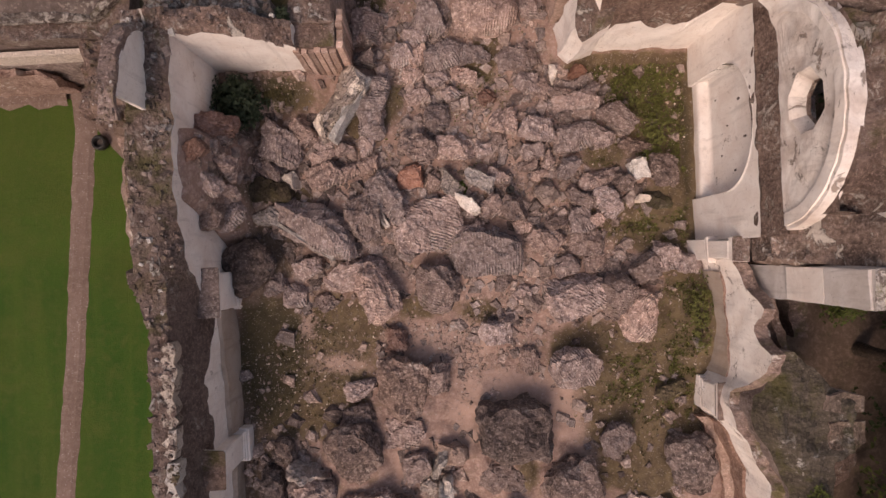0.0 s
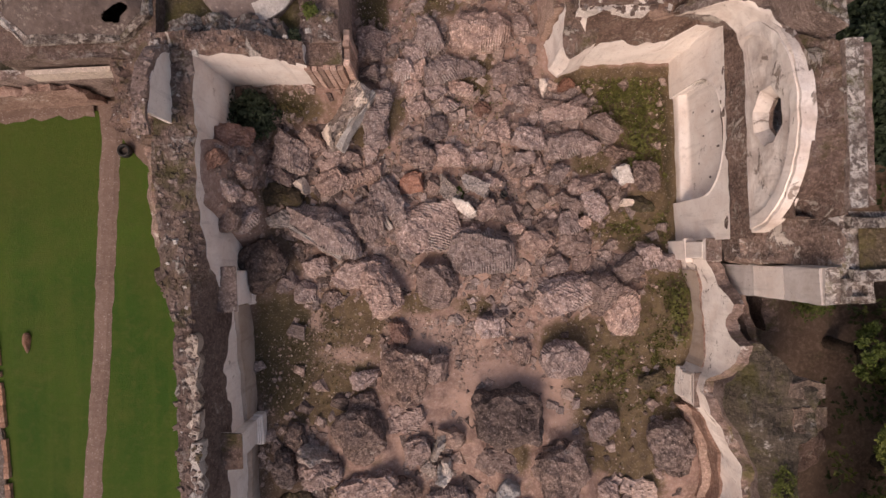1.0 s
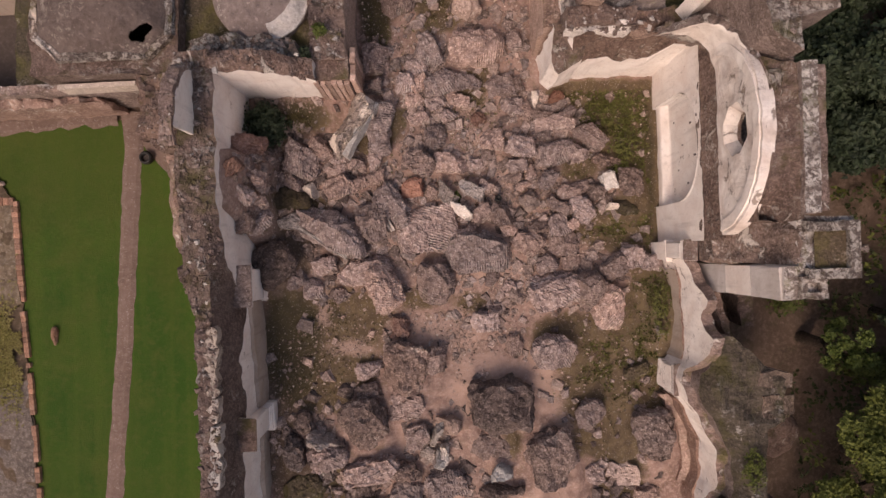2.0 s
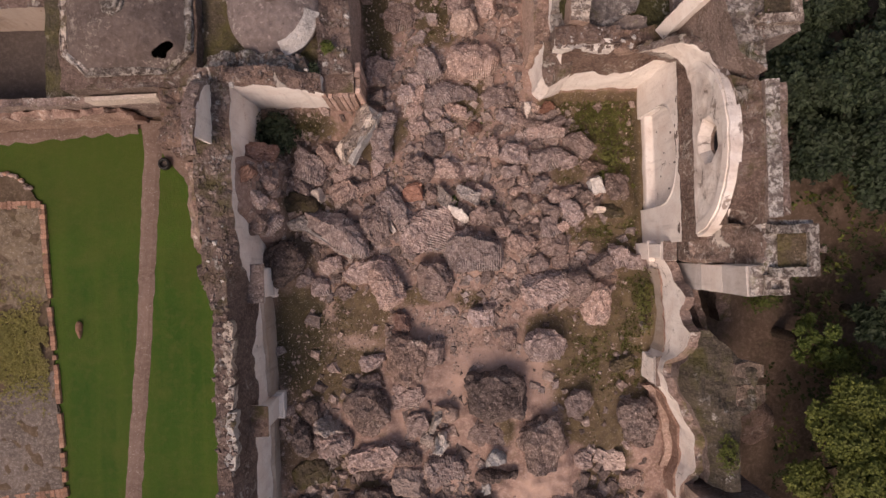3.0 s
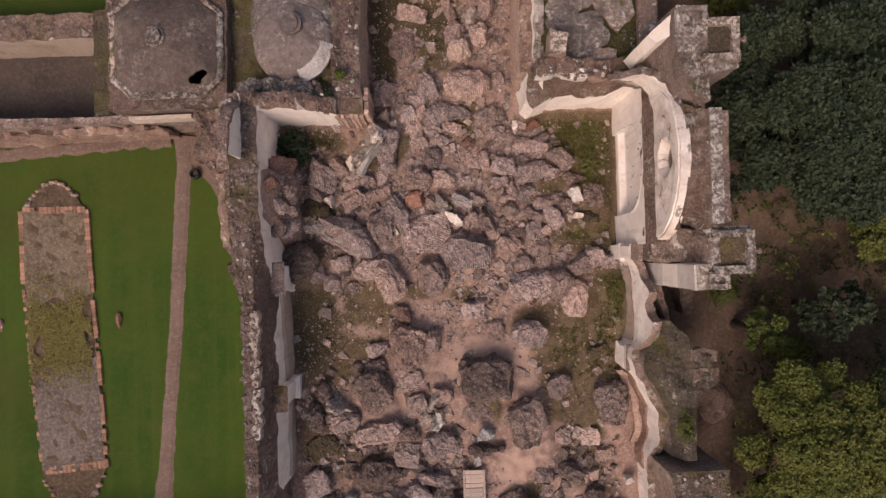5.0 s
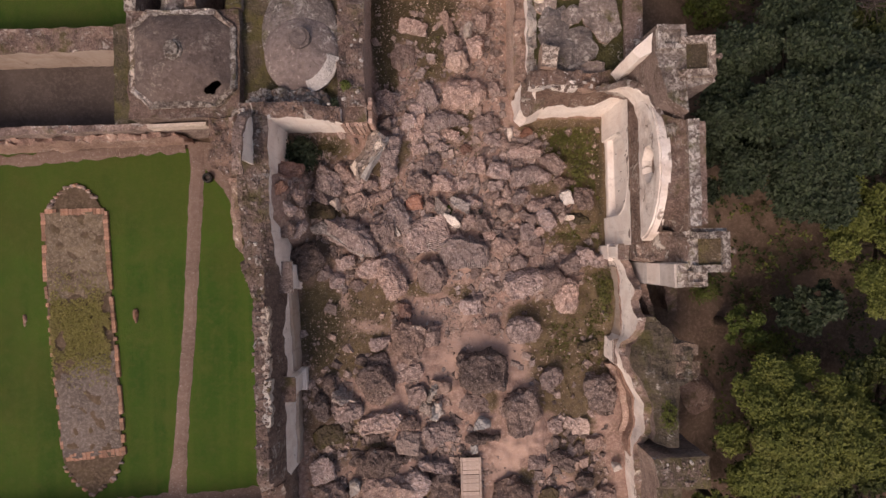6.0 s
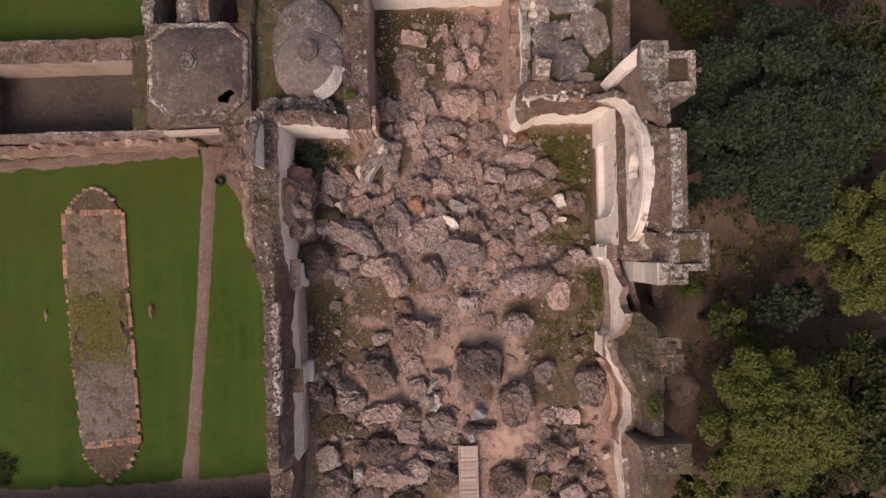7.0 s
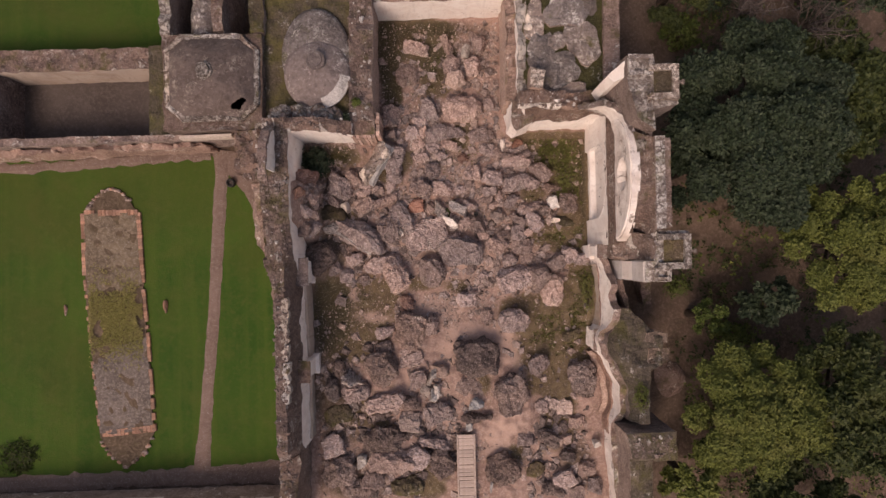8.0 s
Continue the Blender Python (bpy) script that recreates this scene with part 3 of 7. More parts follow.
def plaster_flakes():
    """A flaking band of white limewash along the west wall's top."""
    ob = bpy.data.objects["wall_west"]
    rng = random.Random(21)
    for y0, y1 in ((-3.1, -5.9), (-6.0, -7.0), (-7.1, -9.6)):
        n = int((y0 - y1) / 0.18)
        east = [(-7.82 + rng.uniform(-0.16, 0.06), y0 + (y1 - y0) * i / n) for i in range(n + 1)]
        west = [(-8.28 + rng.uniform(-0.10, 0.18), y1 + (y0 - y1) * i / n) for i in range(n + 1)]
        part("plaster_flake", mass(east + west, 5.2, 5.72, 0.03, 0.12, 0.06, y0), [FLAKING, FLAKING], ob, "flaking white plaster band")


plaster_flakes()


def arc_panel(cx, cy, cz, radius, thick, start, end, inner=0.0, rise=1.0, segments=40, rings=10):
    """An upright half-round panel in the plane x = cx, with its thickness towards +x."""
    bm = bmesh.new()
    grid = []
    for i in range(segments + 1):
        a = start + (end - start) * i / segments
        row = []
        for j in range(rings + 1):
            r = inner + (radius - inner) * j / rings
            row.append(bm.verts.new((cx, cy - r * math.cos(a), cz + rise * r * math.sin(a))))
        grid.append(row)
    for i in range(segments):
        for j in range(rings):
            try:
                bm.faces.new((grid[i][j], grid[i + 1][j], grid[i + 1][j + 1], grid[i][j + 1]))
            except ValueError:
                pass
    bmesh.ops.remove_doubles(bm, verts=bm.verts, dist=0.0005)
    extruded = bmesh.ops.extrude_face_region(bm, geom=bm.faces[:])["geom"]
    for g in extruded:
        if isinstance(g, bmesh.types.BMVert):
            g.co.x += thick
    bmesh.ops.recalc_face_normals(bm, faces=bm.faces[:])
    return bm


# north-west corner: broken lunette above the wall
nw = arc_panel(-8.55, 4.55, 6.0, 1.95, 0.14, math.pi * 0.5, math.pi, 0.0, 0.95, 20, 6)
for v in nw.verts:
    v.co.y = 4.55 + (v.co.y - 4.55) * 1.3
rim = arc_panel(-8.92, 4.5, 5.9, 2.25, 0.5, math.pi * 0.42, math.pi, 2.02, 0.95, 20, 2)
for v in rim.verts:
    v.co.y = 4.5 + (v.co.y - 4.5) * 1.28
roughen(rim, 0.08, 0.5, 3)
wall("wall_lunette_west", "broken half-round lunette of white plaster over the wall", [
    ("panel", nw, PLASTER, "smooth white plaster panel"),
    ("arch_rim", rim, TOPS, "crusted arch moulding"),
    ("masonry", mass([(-9.0, 4.2), (-9.0, 7.4), (-11.3, 7.4), (-11.4, 5.0), (-10.4, 4.2)], -0.4, lambda x, y: 4.6 + 0.9 * (x + 11) * 0.4 + 0.4 * noise.noise((x * 1.2, y * 1.2, 2)), 0.16, 0.3, 0.35, 12.0), [TOPS, WALL_RUBBLE], "rubble backing"),
])


def nw_top(x, y):
    return 6.05 - 1.7 * max(0.0, min(1.0, (x + 6.0) / 2.6)) - 0.9 * max(0, 7.35 - y) + 0.10 * noise.noise((x * 2, y * 2, 1)) + 0.3 * noise.noise((x * 3.5, y, 4)) + 0.15 * noise.noise((x * 9, y, 4))


wall("wall_north", "ruined cross wall, cream plaster towards the nave", [
    ("masonry", mass([(-7.62, 7.1), (-3.9, 7.05), (-3.9, 7.85), (-9.2, 7.9), (-9.2, 7.1)], -0.4, nw_top, 0.08, 0.3, 0.16, 3.0), [TOPS, PLASTER], ""),
])


def brick_pier():
    ob = thing("pier_north", 0, 0, 0, "stepped pier of thin red bricks at the wall's broken end", "pier", kind="structure")
    bm = bmesh.new()
    box(bm, -4.1, -2.5, 7.12, 8.4, -0.3, 4.15)
    part("core", bm, TOPS, ob)
    for side, (x, y, dx, dy) in enumerate(((-4.0, 7.05, 1, 0), (-2.45, 7.1, 0, 1))):
        for k in range(6):
            bm = bmesh.new()
            w = 0.22
            px, py = x + dx * k * (w + 0.03), y + dy * k * (w + 0.03)
            drop = 0.10 * (k % 3)
            lean = 0.1 if side == 0 else -0.1
            made = box(bm, 0, w if dx else 0.22, 0, w if dy else 0.22, 0.2, 4.1 - drop)
            for v in made:
                v.co += Vector((px, py - (0.10 if dx else 0), 0))
            bmesh.ops.subdivide_edges(bm, edges=bm.edges[:], cuts=4)
            roughen(bm, 0.05, 0.35, 3 + k + side * 7)
            part("brick_rib", bm, PALE_BRICK, ob, "" if k else "rib of red bricks set on edge")
    return ob


brick_pier()

wall("wall_nave_north_west", "crumbling side wall of the narrow northern nave", [
    ("masonry", mass([(-2.55, 8.0), (-2.5, 16.4), (-3.95, 16.4), (-4.1, 8.0)], -0.4, lambda x, y: 4.35 + 0.25 * noise.noise((x * 1.4, y * 0.7, 4)), 0.10, 0.33, 0.22, 5.0), [TOPS, STONE_PALE], ""),
])
wall("wall_nave_end", "pale plastered end wall of the northern nave", [
    ("masonry", mass([(-3.0, 15.9), (6.4, 16.0), (6.4, 17.2), (-3.0, 17.2)], -0.4, lambda x, y: 3.4, 0.06, 0.4, 0.10, 7.0), [TOPS, PLASTER], ""),
])


def ne_top(x, y):
    front = 3.0 + 0.9 * noise.noise((x * 1.1, 0, 5)) + 0.5 * noise.noise((x * 4, 0, 5)) + 0.25 * noise.noise((x * 10, 0, 5)) + (2.2 if x > 11.0 else 0.0)
    return front + (5.45 - front) * min(1.0, max(0.0, (y - 7.9) / 0.55)) + 0.12 * noise.noise((x * 2, y * 2, 6))


wall("wall_north_east", "ruined cross wall with cream plaster and a crumbling brown top", [
    ("masonry", mass([(7.4, 7.95), (12.2, 7.95), (12.2, 9.3), (7.0, 9.3), (6.9, 8.4)], -0.4, ne_top, 0.09, 0.28, 0.22, 8.0), [TOPS, PLASTER], ""),
    ("pier", mass([(6.35, 7.75), (6.75, 7.35), (7.7, 7.85), (7.7, 8.8), (6.2, 8.9)], -0.3, lambda x, y: 3.3 + 1.4 * (y - 7.6), 0.09, 0.24, 0.2, 10.0), [TOPS, PLASTER], "chamfered white corner pier"),
    ("coping", mass([(6.5, 8.45), (9.2, 8.35), (9.3, 8.7), (6.6, 8.8)], 4.9, 5.55, 0.10, 0.2, 0.18, 14.0), [WHITE_STONE, WHITE_STONE], "scraps of white plaster on the wall top"),
])
wall("wall_nave_north_east", "ridged nave wall with white plaster scraps", [
    ("masonry", mass([(5.95, 9.1), (6.75, 9.1), (6.75, 18), (6.0, 18)], -0.4, lambda x, y: 4.2 + 0.2 * noise.noise((x * 3, y, 1)), 0.10, 0.24, 0.2, 11.0), [TOPS, STONE_PALE], ""),
    ("coping", mass([(6.6, 9.4), (7.16, 9.4), (7.12, 12.0), (7.26, 14.0), (7.1, 18), (6.64, 18)], 3.6, 4.8, 0.09, 0.18, 0.22, 13.0), [FLAKING, PLASTER], "ragged white plaster ridge"),
])


# ---- east wall with blind arch, ledge, lunette and oculus ----
def east_bay():
    ob = thing("wall_east", 0, 0, 0, "tall eastern bay wall of cream plaster with a blind arch", "ruined wall", kind="structure")
    X, TOP, YA, YB = 11.88, 5.6, 1.5, 6.3
    bm = bmesh.new()
    mid, half, spring = (YA + YB) / 2, (YB - YA) / 2, 3.2
    ys = sorted({-0.25 + 8.3 * i / 60 for i in range(61)} | {YA, YB})

    def soffit(y):
        d = (y - mid) / half
        return spring + (TOP - 0.25 - spring) * math.sqrt(max(0.0, 1 - d * d)) if abs(d) < 1 else None

    def col(x, y, z0, z1, n=10):
        return [bm.verts.new((x, y, z0 + (z1 - z0) * k / n)) for k in range(n + 1)]

    def skin(a, b):
        for k in range(len(a) - 1):
            bm.faces.new((a[k], b[k], b[k + 1], a[k + 1]))

    for y0, y1 in zip(ys, ys[1:]):
        m = (y0 + y1) / 2
        if YA < m < YB:
            s0, s1 = soffit(max(YA, y0)) or spring, soffit(min(YB, y1)) or spring
            skin(col(X, y0, s0, TOP, 4), col(X, y1, s1, TOP, 4))
            skin(col(X + 0.45, y0, 0.95, s0), col(X + 0.45, y1, 0.95, s1))
            skin(col(X + 0.16, y0, -0.3, 0.95, 3), col(X + 0.16, y1, -0.3, 0.95, 3))
            bm.faces.new([bm.verts.new(p) for p in ((X, y0, s0), (X, y1, s1), (X + 0.45, y1, s1), (X + 0.45, y0, s0))])
            bm.faces.new([bm.verts.new(p) for p in ((X + 0.16, y0, 0.95), (X + 0.16, y1, 0.95), (X + 0.45, y1, 0.95), (X + 0.45, y0, 0.95))])
        else:
            skin(col(X, y0, -0.3, TOP), col(X, y1, -0.3, TOP))
    for y in (YA, YB):
        bm.faces.new([bm.verts.new(p) for p in ((X, y, -0.3), (X, y, spring), (X + 0.45, y, spring), (X + 0.45, y, -0.3))])
    bmesh.ops.remove_doubles(bm, verts=bm.verts, dist=0.001)
    for v in bm.verts:
        v.co += wobble(v.co, 1.1, 4) * 0.03
        if v.co.z > TOP - 0.1:
            v.co.z += 0.10 * noise.noise((0, v.co.y * 2, 1)) + 0.05 * noise.noise((0, v.co.y * 7, 1))
    face = part("plaster_face", bm, PLASTER, ob, "cream plaster face with a recessed blind arch and putlog holes", True)
    # no holes are cut: small dark blocks paint the shade inside them
    for y, z, s in ((2.3, 3.1, 0.08), (3.0, 2.1, 0.06), (3.45, 3.9, 0.07), (4.1, 2.6, 0.05), (4.9, 3.5, 0.09), (5.3, 1.7, 0.05), (2.6, 4.3, 0.05)):
        hole = bmesh.new()
        box(hole, X + 0.42, X + 0.5, y, y + s, z, z + s * 1.7)
        roughen(hole, 0.03, 0.1, y)
        part("putlog_hole", hole, STONE_DARK, face, "small dark block painted as the shade of a putlog hole")
    part("core", mass([(12.4, -0.3), (14.0, -0.3), (14.0, 8.2), (12.4, 8.2)], -0.4, 5.3, 0.02, 0.5, 0.02, 3.0), [TOPS, TOPS], ob)
    part("ledge", mass([(11.9, -0.2), (12.62, -0.2), (12.62, 8.0), (11.9, 8.0)], 5.2, lambda x, y: 5.62 + 1.05 * max(0.0, min(1.0, (x - 11.95) / 0.2)), 0.05, 0.1, 0.12, 15.0), [TOPS, TOPS], ob, "mossy ledge where the vault sprang")
    part("pier", steps_of_moulding(11.5, 12.1, -1.0, -0.3, [(2.2, 0.08), (0.25, 0.16), (1.6, 0.0), (0.3, 0.10)], 5.5), [PLASTER, TOPS], ob, "broken plaster pier with a moulded cap")
    return ob


east_bay()


def lunette():
    ob = thing("wall_lunette_east", 0, 0, 0, "half-round white lunette with an eight-sided oculus", "ruined wall", kind="structure")
    CX, CY, CZ, R, FLAT = 12.1, 3.65, 6.6, 3.5, 0.9
    oy, oz, r_out, r_in = 3.75, 8.1, 1.0, 0.72
    bm = bmesh.new()
    n, rings = 64, 12
    inner, grid = [], []
    for i in range(n):
        a = 2 * math.pi * i / n
        # ray from the oculus to the outline of the half-round
        d = Vector((math.cos(a), math.sin(a)))
        far = 20.0
        if d.y < -1e-6:
            far = min(far, (CZ - oz) / d.y)
        b = (oy - CY) * d.x + (oz - CZ) * d.y
        c = (oy - CY) ** 2 + (oz - CZ) ** 2 - R * R
        far = min(far, -b + math.sqrt(b * b - c))
        o = math.pi / 8
        k = math.cos(o) / math.cos((a + o) % (2 * o) - o)
        row = [bm.verts.new((CX + 0.42, oy + d.x * r_in * k, oz + d.y * r_in * k))]
        row.append(bm.verts.new((CX, oy + d.x * r_out * k, oz + d.y * r_out * k)))
        start = r_out * k
        for j in range(1, rings + 1):
            r = start + (far - start) * j / rings
            row.append(bm.verts.new((CX, oy + d.x * r, oz + d.y * r)))
        row[0:0] = [bm.verts.new((CX + 0.55, oy + d.x * r_in * k, oz + d.y * r_in * k))]
        grid.append(row)
    for i in range(n):
        a, b = grid[i], grid[(i + 1) % n]
        for j in range(len(a) - 1):
            f = bm.faces.new((a[j], b[j], b[j + 1], a[j + 1]))
            # innermost ring in brown rubble, its colour standing in for the throat's shade
            f.material_index = 2 if j < 1 else 1 if j < 2 else 0
    for v in bm.verts:
        v.co.z = CZ + (v.co.z - CZ) * FLAT
        v.co += wobble(v.co, 0.9, 8) * 0.06 + wobble(v.co, 0.3, 2) * 0.02
    bmesh.ops.recalc_face_normals(bm, faces=bm.faces[:])
    part("plaster_face", bm, [VAULT_PLASTER, VAULT_PLASTER, WALL_RUBBLE], ob, "stained white plaster with a splayed oculus", False)
    for radius, width, out in ((3.58, 0.42, 0.08), (3.72, 0.16, 0.02)):
        m = arc_panel(CX - out, CY, CZ, radius, 0.45, 0.06, math.pi - 0.06, radius - width, FLAT, 48, 2)
        roughen(m, 0.045, 0.45, radius)
        part("arch_moulding", m, PLASTER if radius < 3.65 else VAULT_PLASTER, ob, "worn arch moulding")
    return ob


lunette()


def slab_top(x, y):
    d = abs(y - 3.65) / 4.2
    arch = 9.8 - 2.4 * max(0.0, d - 0.35) * max(0.0, d - 0.35) * 4
    return (arch if x < 12.95 else 10.0 + 0.25 * (x - 12.9)) + 0.06 * noise.noise((x * 3, y * 2, 2))


def upper_wall():
    ob = thing("wall_upper_east", 0, 0, 0, "tall outer wall top with lichened slabs and ribs", "ruined wall", kind="structure")
    part("masonry", mass([(12.4, 0.35), (13.25, 0.3), (13.25, 5.5), (12.4, 6.0)], 8.85, slab_top, 0.05, 0.3, 0.12, 16.0), [TOPS, TOPS], ob, "sloping roof of the vault")
    part("slab", mass([(13.25, 0.5), (13.78, 0.5), (13.78, 5.55), (13.25, 5.55)], 8.5, 10.25, 0.03, 0.3, 0.06, 17.0), [TOPS_LICHEN, WALL_RUBBLE], ob, "white-lichened coping slabs")
    part("rib", mass([(13.8, 0.6), (14.15, 0.6), (14.15, 5.45), (13.8, 5.45)], 8.5, 10.05, 0.03, 0.3, 0.05, 18.0), [TOPS, WALL_RUBBLE], ob, "brown outer rib")
    for y0, y1, z0, z1 in ((0.45, 2.95, 5.0, 8.6), (4.55, 5.5, 5.0, 8.6), (2.95, 4.55, 8.3, 8.6)):
        part("outer_wall", mass([(13.0, y0), (14.1, y0), (14.1, y1), (13.0, y1)], z0, z1, 0.01, 0.5, 0.01, 55.0), [WALL_RUBBLE, WALL_RUBBLE], ob)
    part("outer_wall", mass([(14.0, 0.45), (14.1, 0.45), (14.1, 5.5), (14.0, 5.5)], -0.4, 5.3, 0.01, 0.5, 0.01, 56.0), [WALL_RUBBLE, WALL_RUBBLE], ob)
    part("shoulder", mass([(12.75, 8.5), (12.7, 6.6), (13.2, 5.6), (13.4, 6.4), (13.3, 8.4)], 5.2, lambda x, y: 9.3 + 0.9 * (x - 12.7), 0.12, 0.28, 0.25, 19.0), [WALL_SCRAPS, WALL_SCRAPS], ob, "broken shoulder of the vault")
    foot = [(12.15, 5.6, 6.6), (12.12, 6.4, 6.5), (12.0, 7.1, 6.3), (11.75, 7.65, 6.1), (11.3, 8.0, 5.9), (10.7, 8.1, 5.7), (10.1, 8.1, 5.6)]
    crown = [(12.2, 5.8, 9.25), (12.2, 6.4, 8.9), (12.05, 7.05, 8.5), (11.75, 7.5, 8.1), (11.3, 7.8, 7.7), (10.7, 7.92, 6.8), (10.1, 7.97, 6.1)]
    back = [(12.55, 5.8), (12.55, 6.5), (12.4, 7.25), (12.05, 7.8), (11.45, 8.2), (10.8, 8.3), (10.1, 8.3)]

    def along_curve(points, u):
        k = min(len(points) - 2, int(u))
        return Vector(points[k]).lerp(Vector(points[k + 1]), u - k)

    bm = bmesh.new()
    rows = []
    for i in range(37):
        u = i / 6
        a, b, c = along_curve(foot, u), along_curve(crown, u), along_curve(back, u)
        b.z += 0.14 * noise.noise((u * 1.7, 0, 3)) + 0.08 * noise.noise((u * 5, 0, 3))
        row = [a.lerp(b, k / 8) for k in range(9)] + [b.lerp(Vector((c.x, c.y, b.z)), 0.5), Vector((c.x, c.y, b.z - 0.1)), Vector((c.x, c.y, 5.0))]
        rows.append([bm.verts.new(p + wobble(p, 0.6, 4) * 0.06) for p in row])
    for a, b in zip(rows, rows[1:]):
        for k in range(len(a) - 1):
            f = bm.faces.new((a[k], b[k], b[k + 1], a[k + 1]))
            f.material_index = 0 if k < 8 else 1
            f.smooth = k < 8
    bmesh.ops.recalc_face_normals(bm, faces=bm.faces[:])
    part("vault_foot", bm, [VAULT_PLASTER, WALL_SCRAPS], ob, "curving plaster foot of the fallen vault")
    part("shoulder", mass([(10.8, 8.2), (11.7, 7.75), (12.75, 7.6), (12.75, 8.7), (11.8, 9.0)], 5.0, lambda x, y: 5.7 + 0.6 * max(0.0, x - 10.8), 0.12, 0.26, 0.3, 57.0), [WALL_SCRAPS, WALL_SCRAPS], ob, "rising stump where the vault sprang")
    part("shoulder", mass([(12.1, 0.5), (12.1, -1.1), (13.3, -1.2), (13.3, 0.5)], 4.5, lambda x, y: 5.8 + 3.7 * max(0.0, x - 12.25), 0.12, 0.25, 0.3, 20.0), [SHOULDER, SHOULDER], ob, "broken shoulder of the vault")
    return ob


upper_wall()


def turret(name, outline, top, hollow, parapet, label, plaster_side=None, blocks=()):
    """A roof turret: solid shaft, a raised parapet round a mossy hollow, and a stone spout."""
    ob = thing(name, outline[0][0], outline[0][1], 0, label, "turret", "turrets of the east wall")
    part("shaft", mass(outline, -0.4, top, 0.04, 0.28, 0.07, sum(outline[0])), [TOPS_LICHEN, WALL_RUBBLE if plaster_side is None else plaster_side], ob)
    x0, x1, y0, y1 = hollow
    bm = bmesh.new()
    t = 0.34
    for a in ((x0 - t, x1 + t, y1, y1 + t), (x0 - t, x1 + t, y0 - t, y0), (x1, x1 + t, y0, y1)):
        made = box(bm, *a, top - 0.5, top + parapet)
    bmesh.ops.subdivide_edges(bm, edges=bm.edges[:], cuts=5)
    roughen(bm, 0.05, 0.4, 2)
    wall_ring = part("parapet", bm, TOPS_LICHEN, ob, "lichened stone parapet")
    bm = bmesh.new()
    bmesh.ops.create_grid(bm, x_segments=8, y_segments=8, size=0.5)
    for v in bm.verts:
        v.co = Vector((x0 + (v.co.x + 0.5) * (x1 - x0), y0 + (v.co.y + 0.5) * (y1 - y0), top + 0.09 + 0.05 * noise.noise((v.co.x * 6, v.co.y * 6, x0))))
    part("moss_bed", bm, MOSSY, ob, "damp moss inside the parapet")
    for a, b, c, d in blocks:
        bm = bmesh.new()
        for e in ((a, b, c, c + 0.22), (a, b, d - 0.22, d), (a, a + 0.22, c + 0.22, d - 0.22), (b - 0.22, b, c + 0.22, d - 0.22)):
            box(bm, *e, top - 0.4, top + 0.22)
        bmesh.ops.subdivide_edges(bm, edges=bm.edges[:], cuts=4)
        roughen(bm, 0.05, 0.4, a)
        part("rim", bm, TOPS_LICHEN, ob, "square rim of lichened stone")
    bm = bmesh.new()
    ym = (y0 + y1) / 2
    box(bm, x1 + t - 0.05, x1 + t + 0.36, ym - 0.07, ym + 0.07, top + 0.05, top + 0.2)
    box(bm, x1 + t + 0.2, x1 + t + 0.32, ym - 0.13, ym + 0.13, top + 0.03, top + 0.22)
    bevel_all(bm, 0.02)
    part("spout", bm, TOPS_GREY, wall_ring, "small stone water spout")
    return ob


turret("turret", [(13.25, 0.45), (15.2, 0.4), (15.2, -1.5), (14.25, -1.6), (14.15, -2.4), (12.75, -2.4), (12.75, -1.25), (13.25, -1.2)], 9.7, (13.75, 14.85, -1.35, -0.1), 0.3, "lichened stone roof turret with a mossy hollow, grey plaster flank", PLASTER_GREY, [(13.2, 14.1, -2.35, -1.6)])
def flank(z0, z1, material, label):
    bm = bmesh.new()
    box(bm, 12.68, 12.78, -2.38, -1.28, z0, z1)
    bmesh.ops.subdivide_edges(bm, edges=bm.edges[:], cuts=6)
    roughen(bm, 0.03, 0.4, z0)
    part("flank_panel", bm, material, bpy.data.objects["turret"], label)


flank(5.6, 7.55, PLASTER, "cream plaster panel stained brown")
flank(7.6, 9.55, PLASTER_GREY, "grey-white plaster panel")
turret("turret", [(13.2, 5.8), (13.2, 6.9), (14.5, 7.2), (14.5, 9.4), (13.3, 9.4), (13.2, 9.95), (11.75, 9.9), (11.75, 8.7), (12.0, 7.6), (12.3, 6.5)], 10.45, (13.15, 14.1, 7.75, 8.95), 0.3, "lichened stone roof turret beside the dark tree", None, [(11.8, 13.1, 8.75, 9.85)])
wall("wall_wing_east", "short flank wall of smooth cream plaster", [
    ("panel", mass([(11.78, 9.75), (11.05, 9.15), (11.35, 8.7), (12.0, 8.9)], 5.0, lambda x, y: 8.6 + 1.2 * (x - 10.6), 0.03, 0.3, 0.03, 21.0), [PLASTER, PLASTER], ""),
])


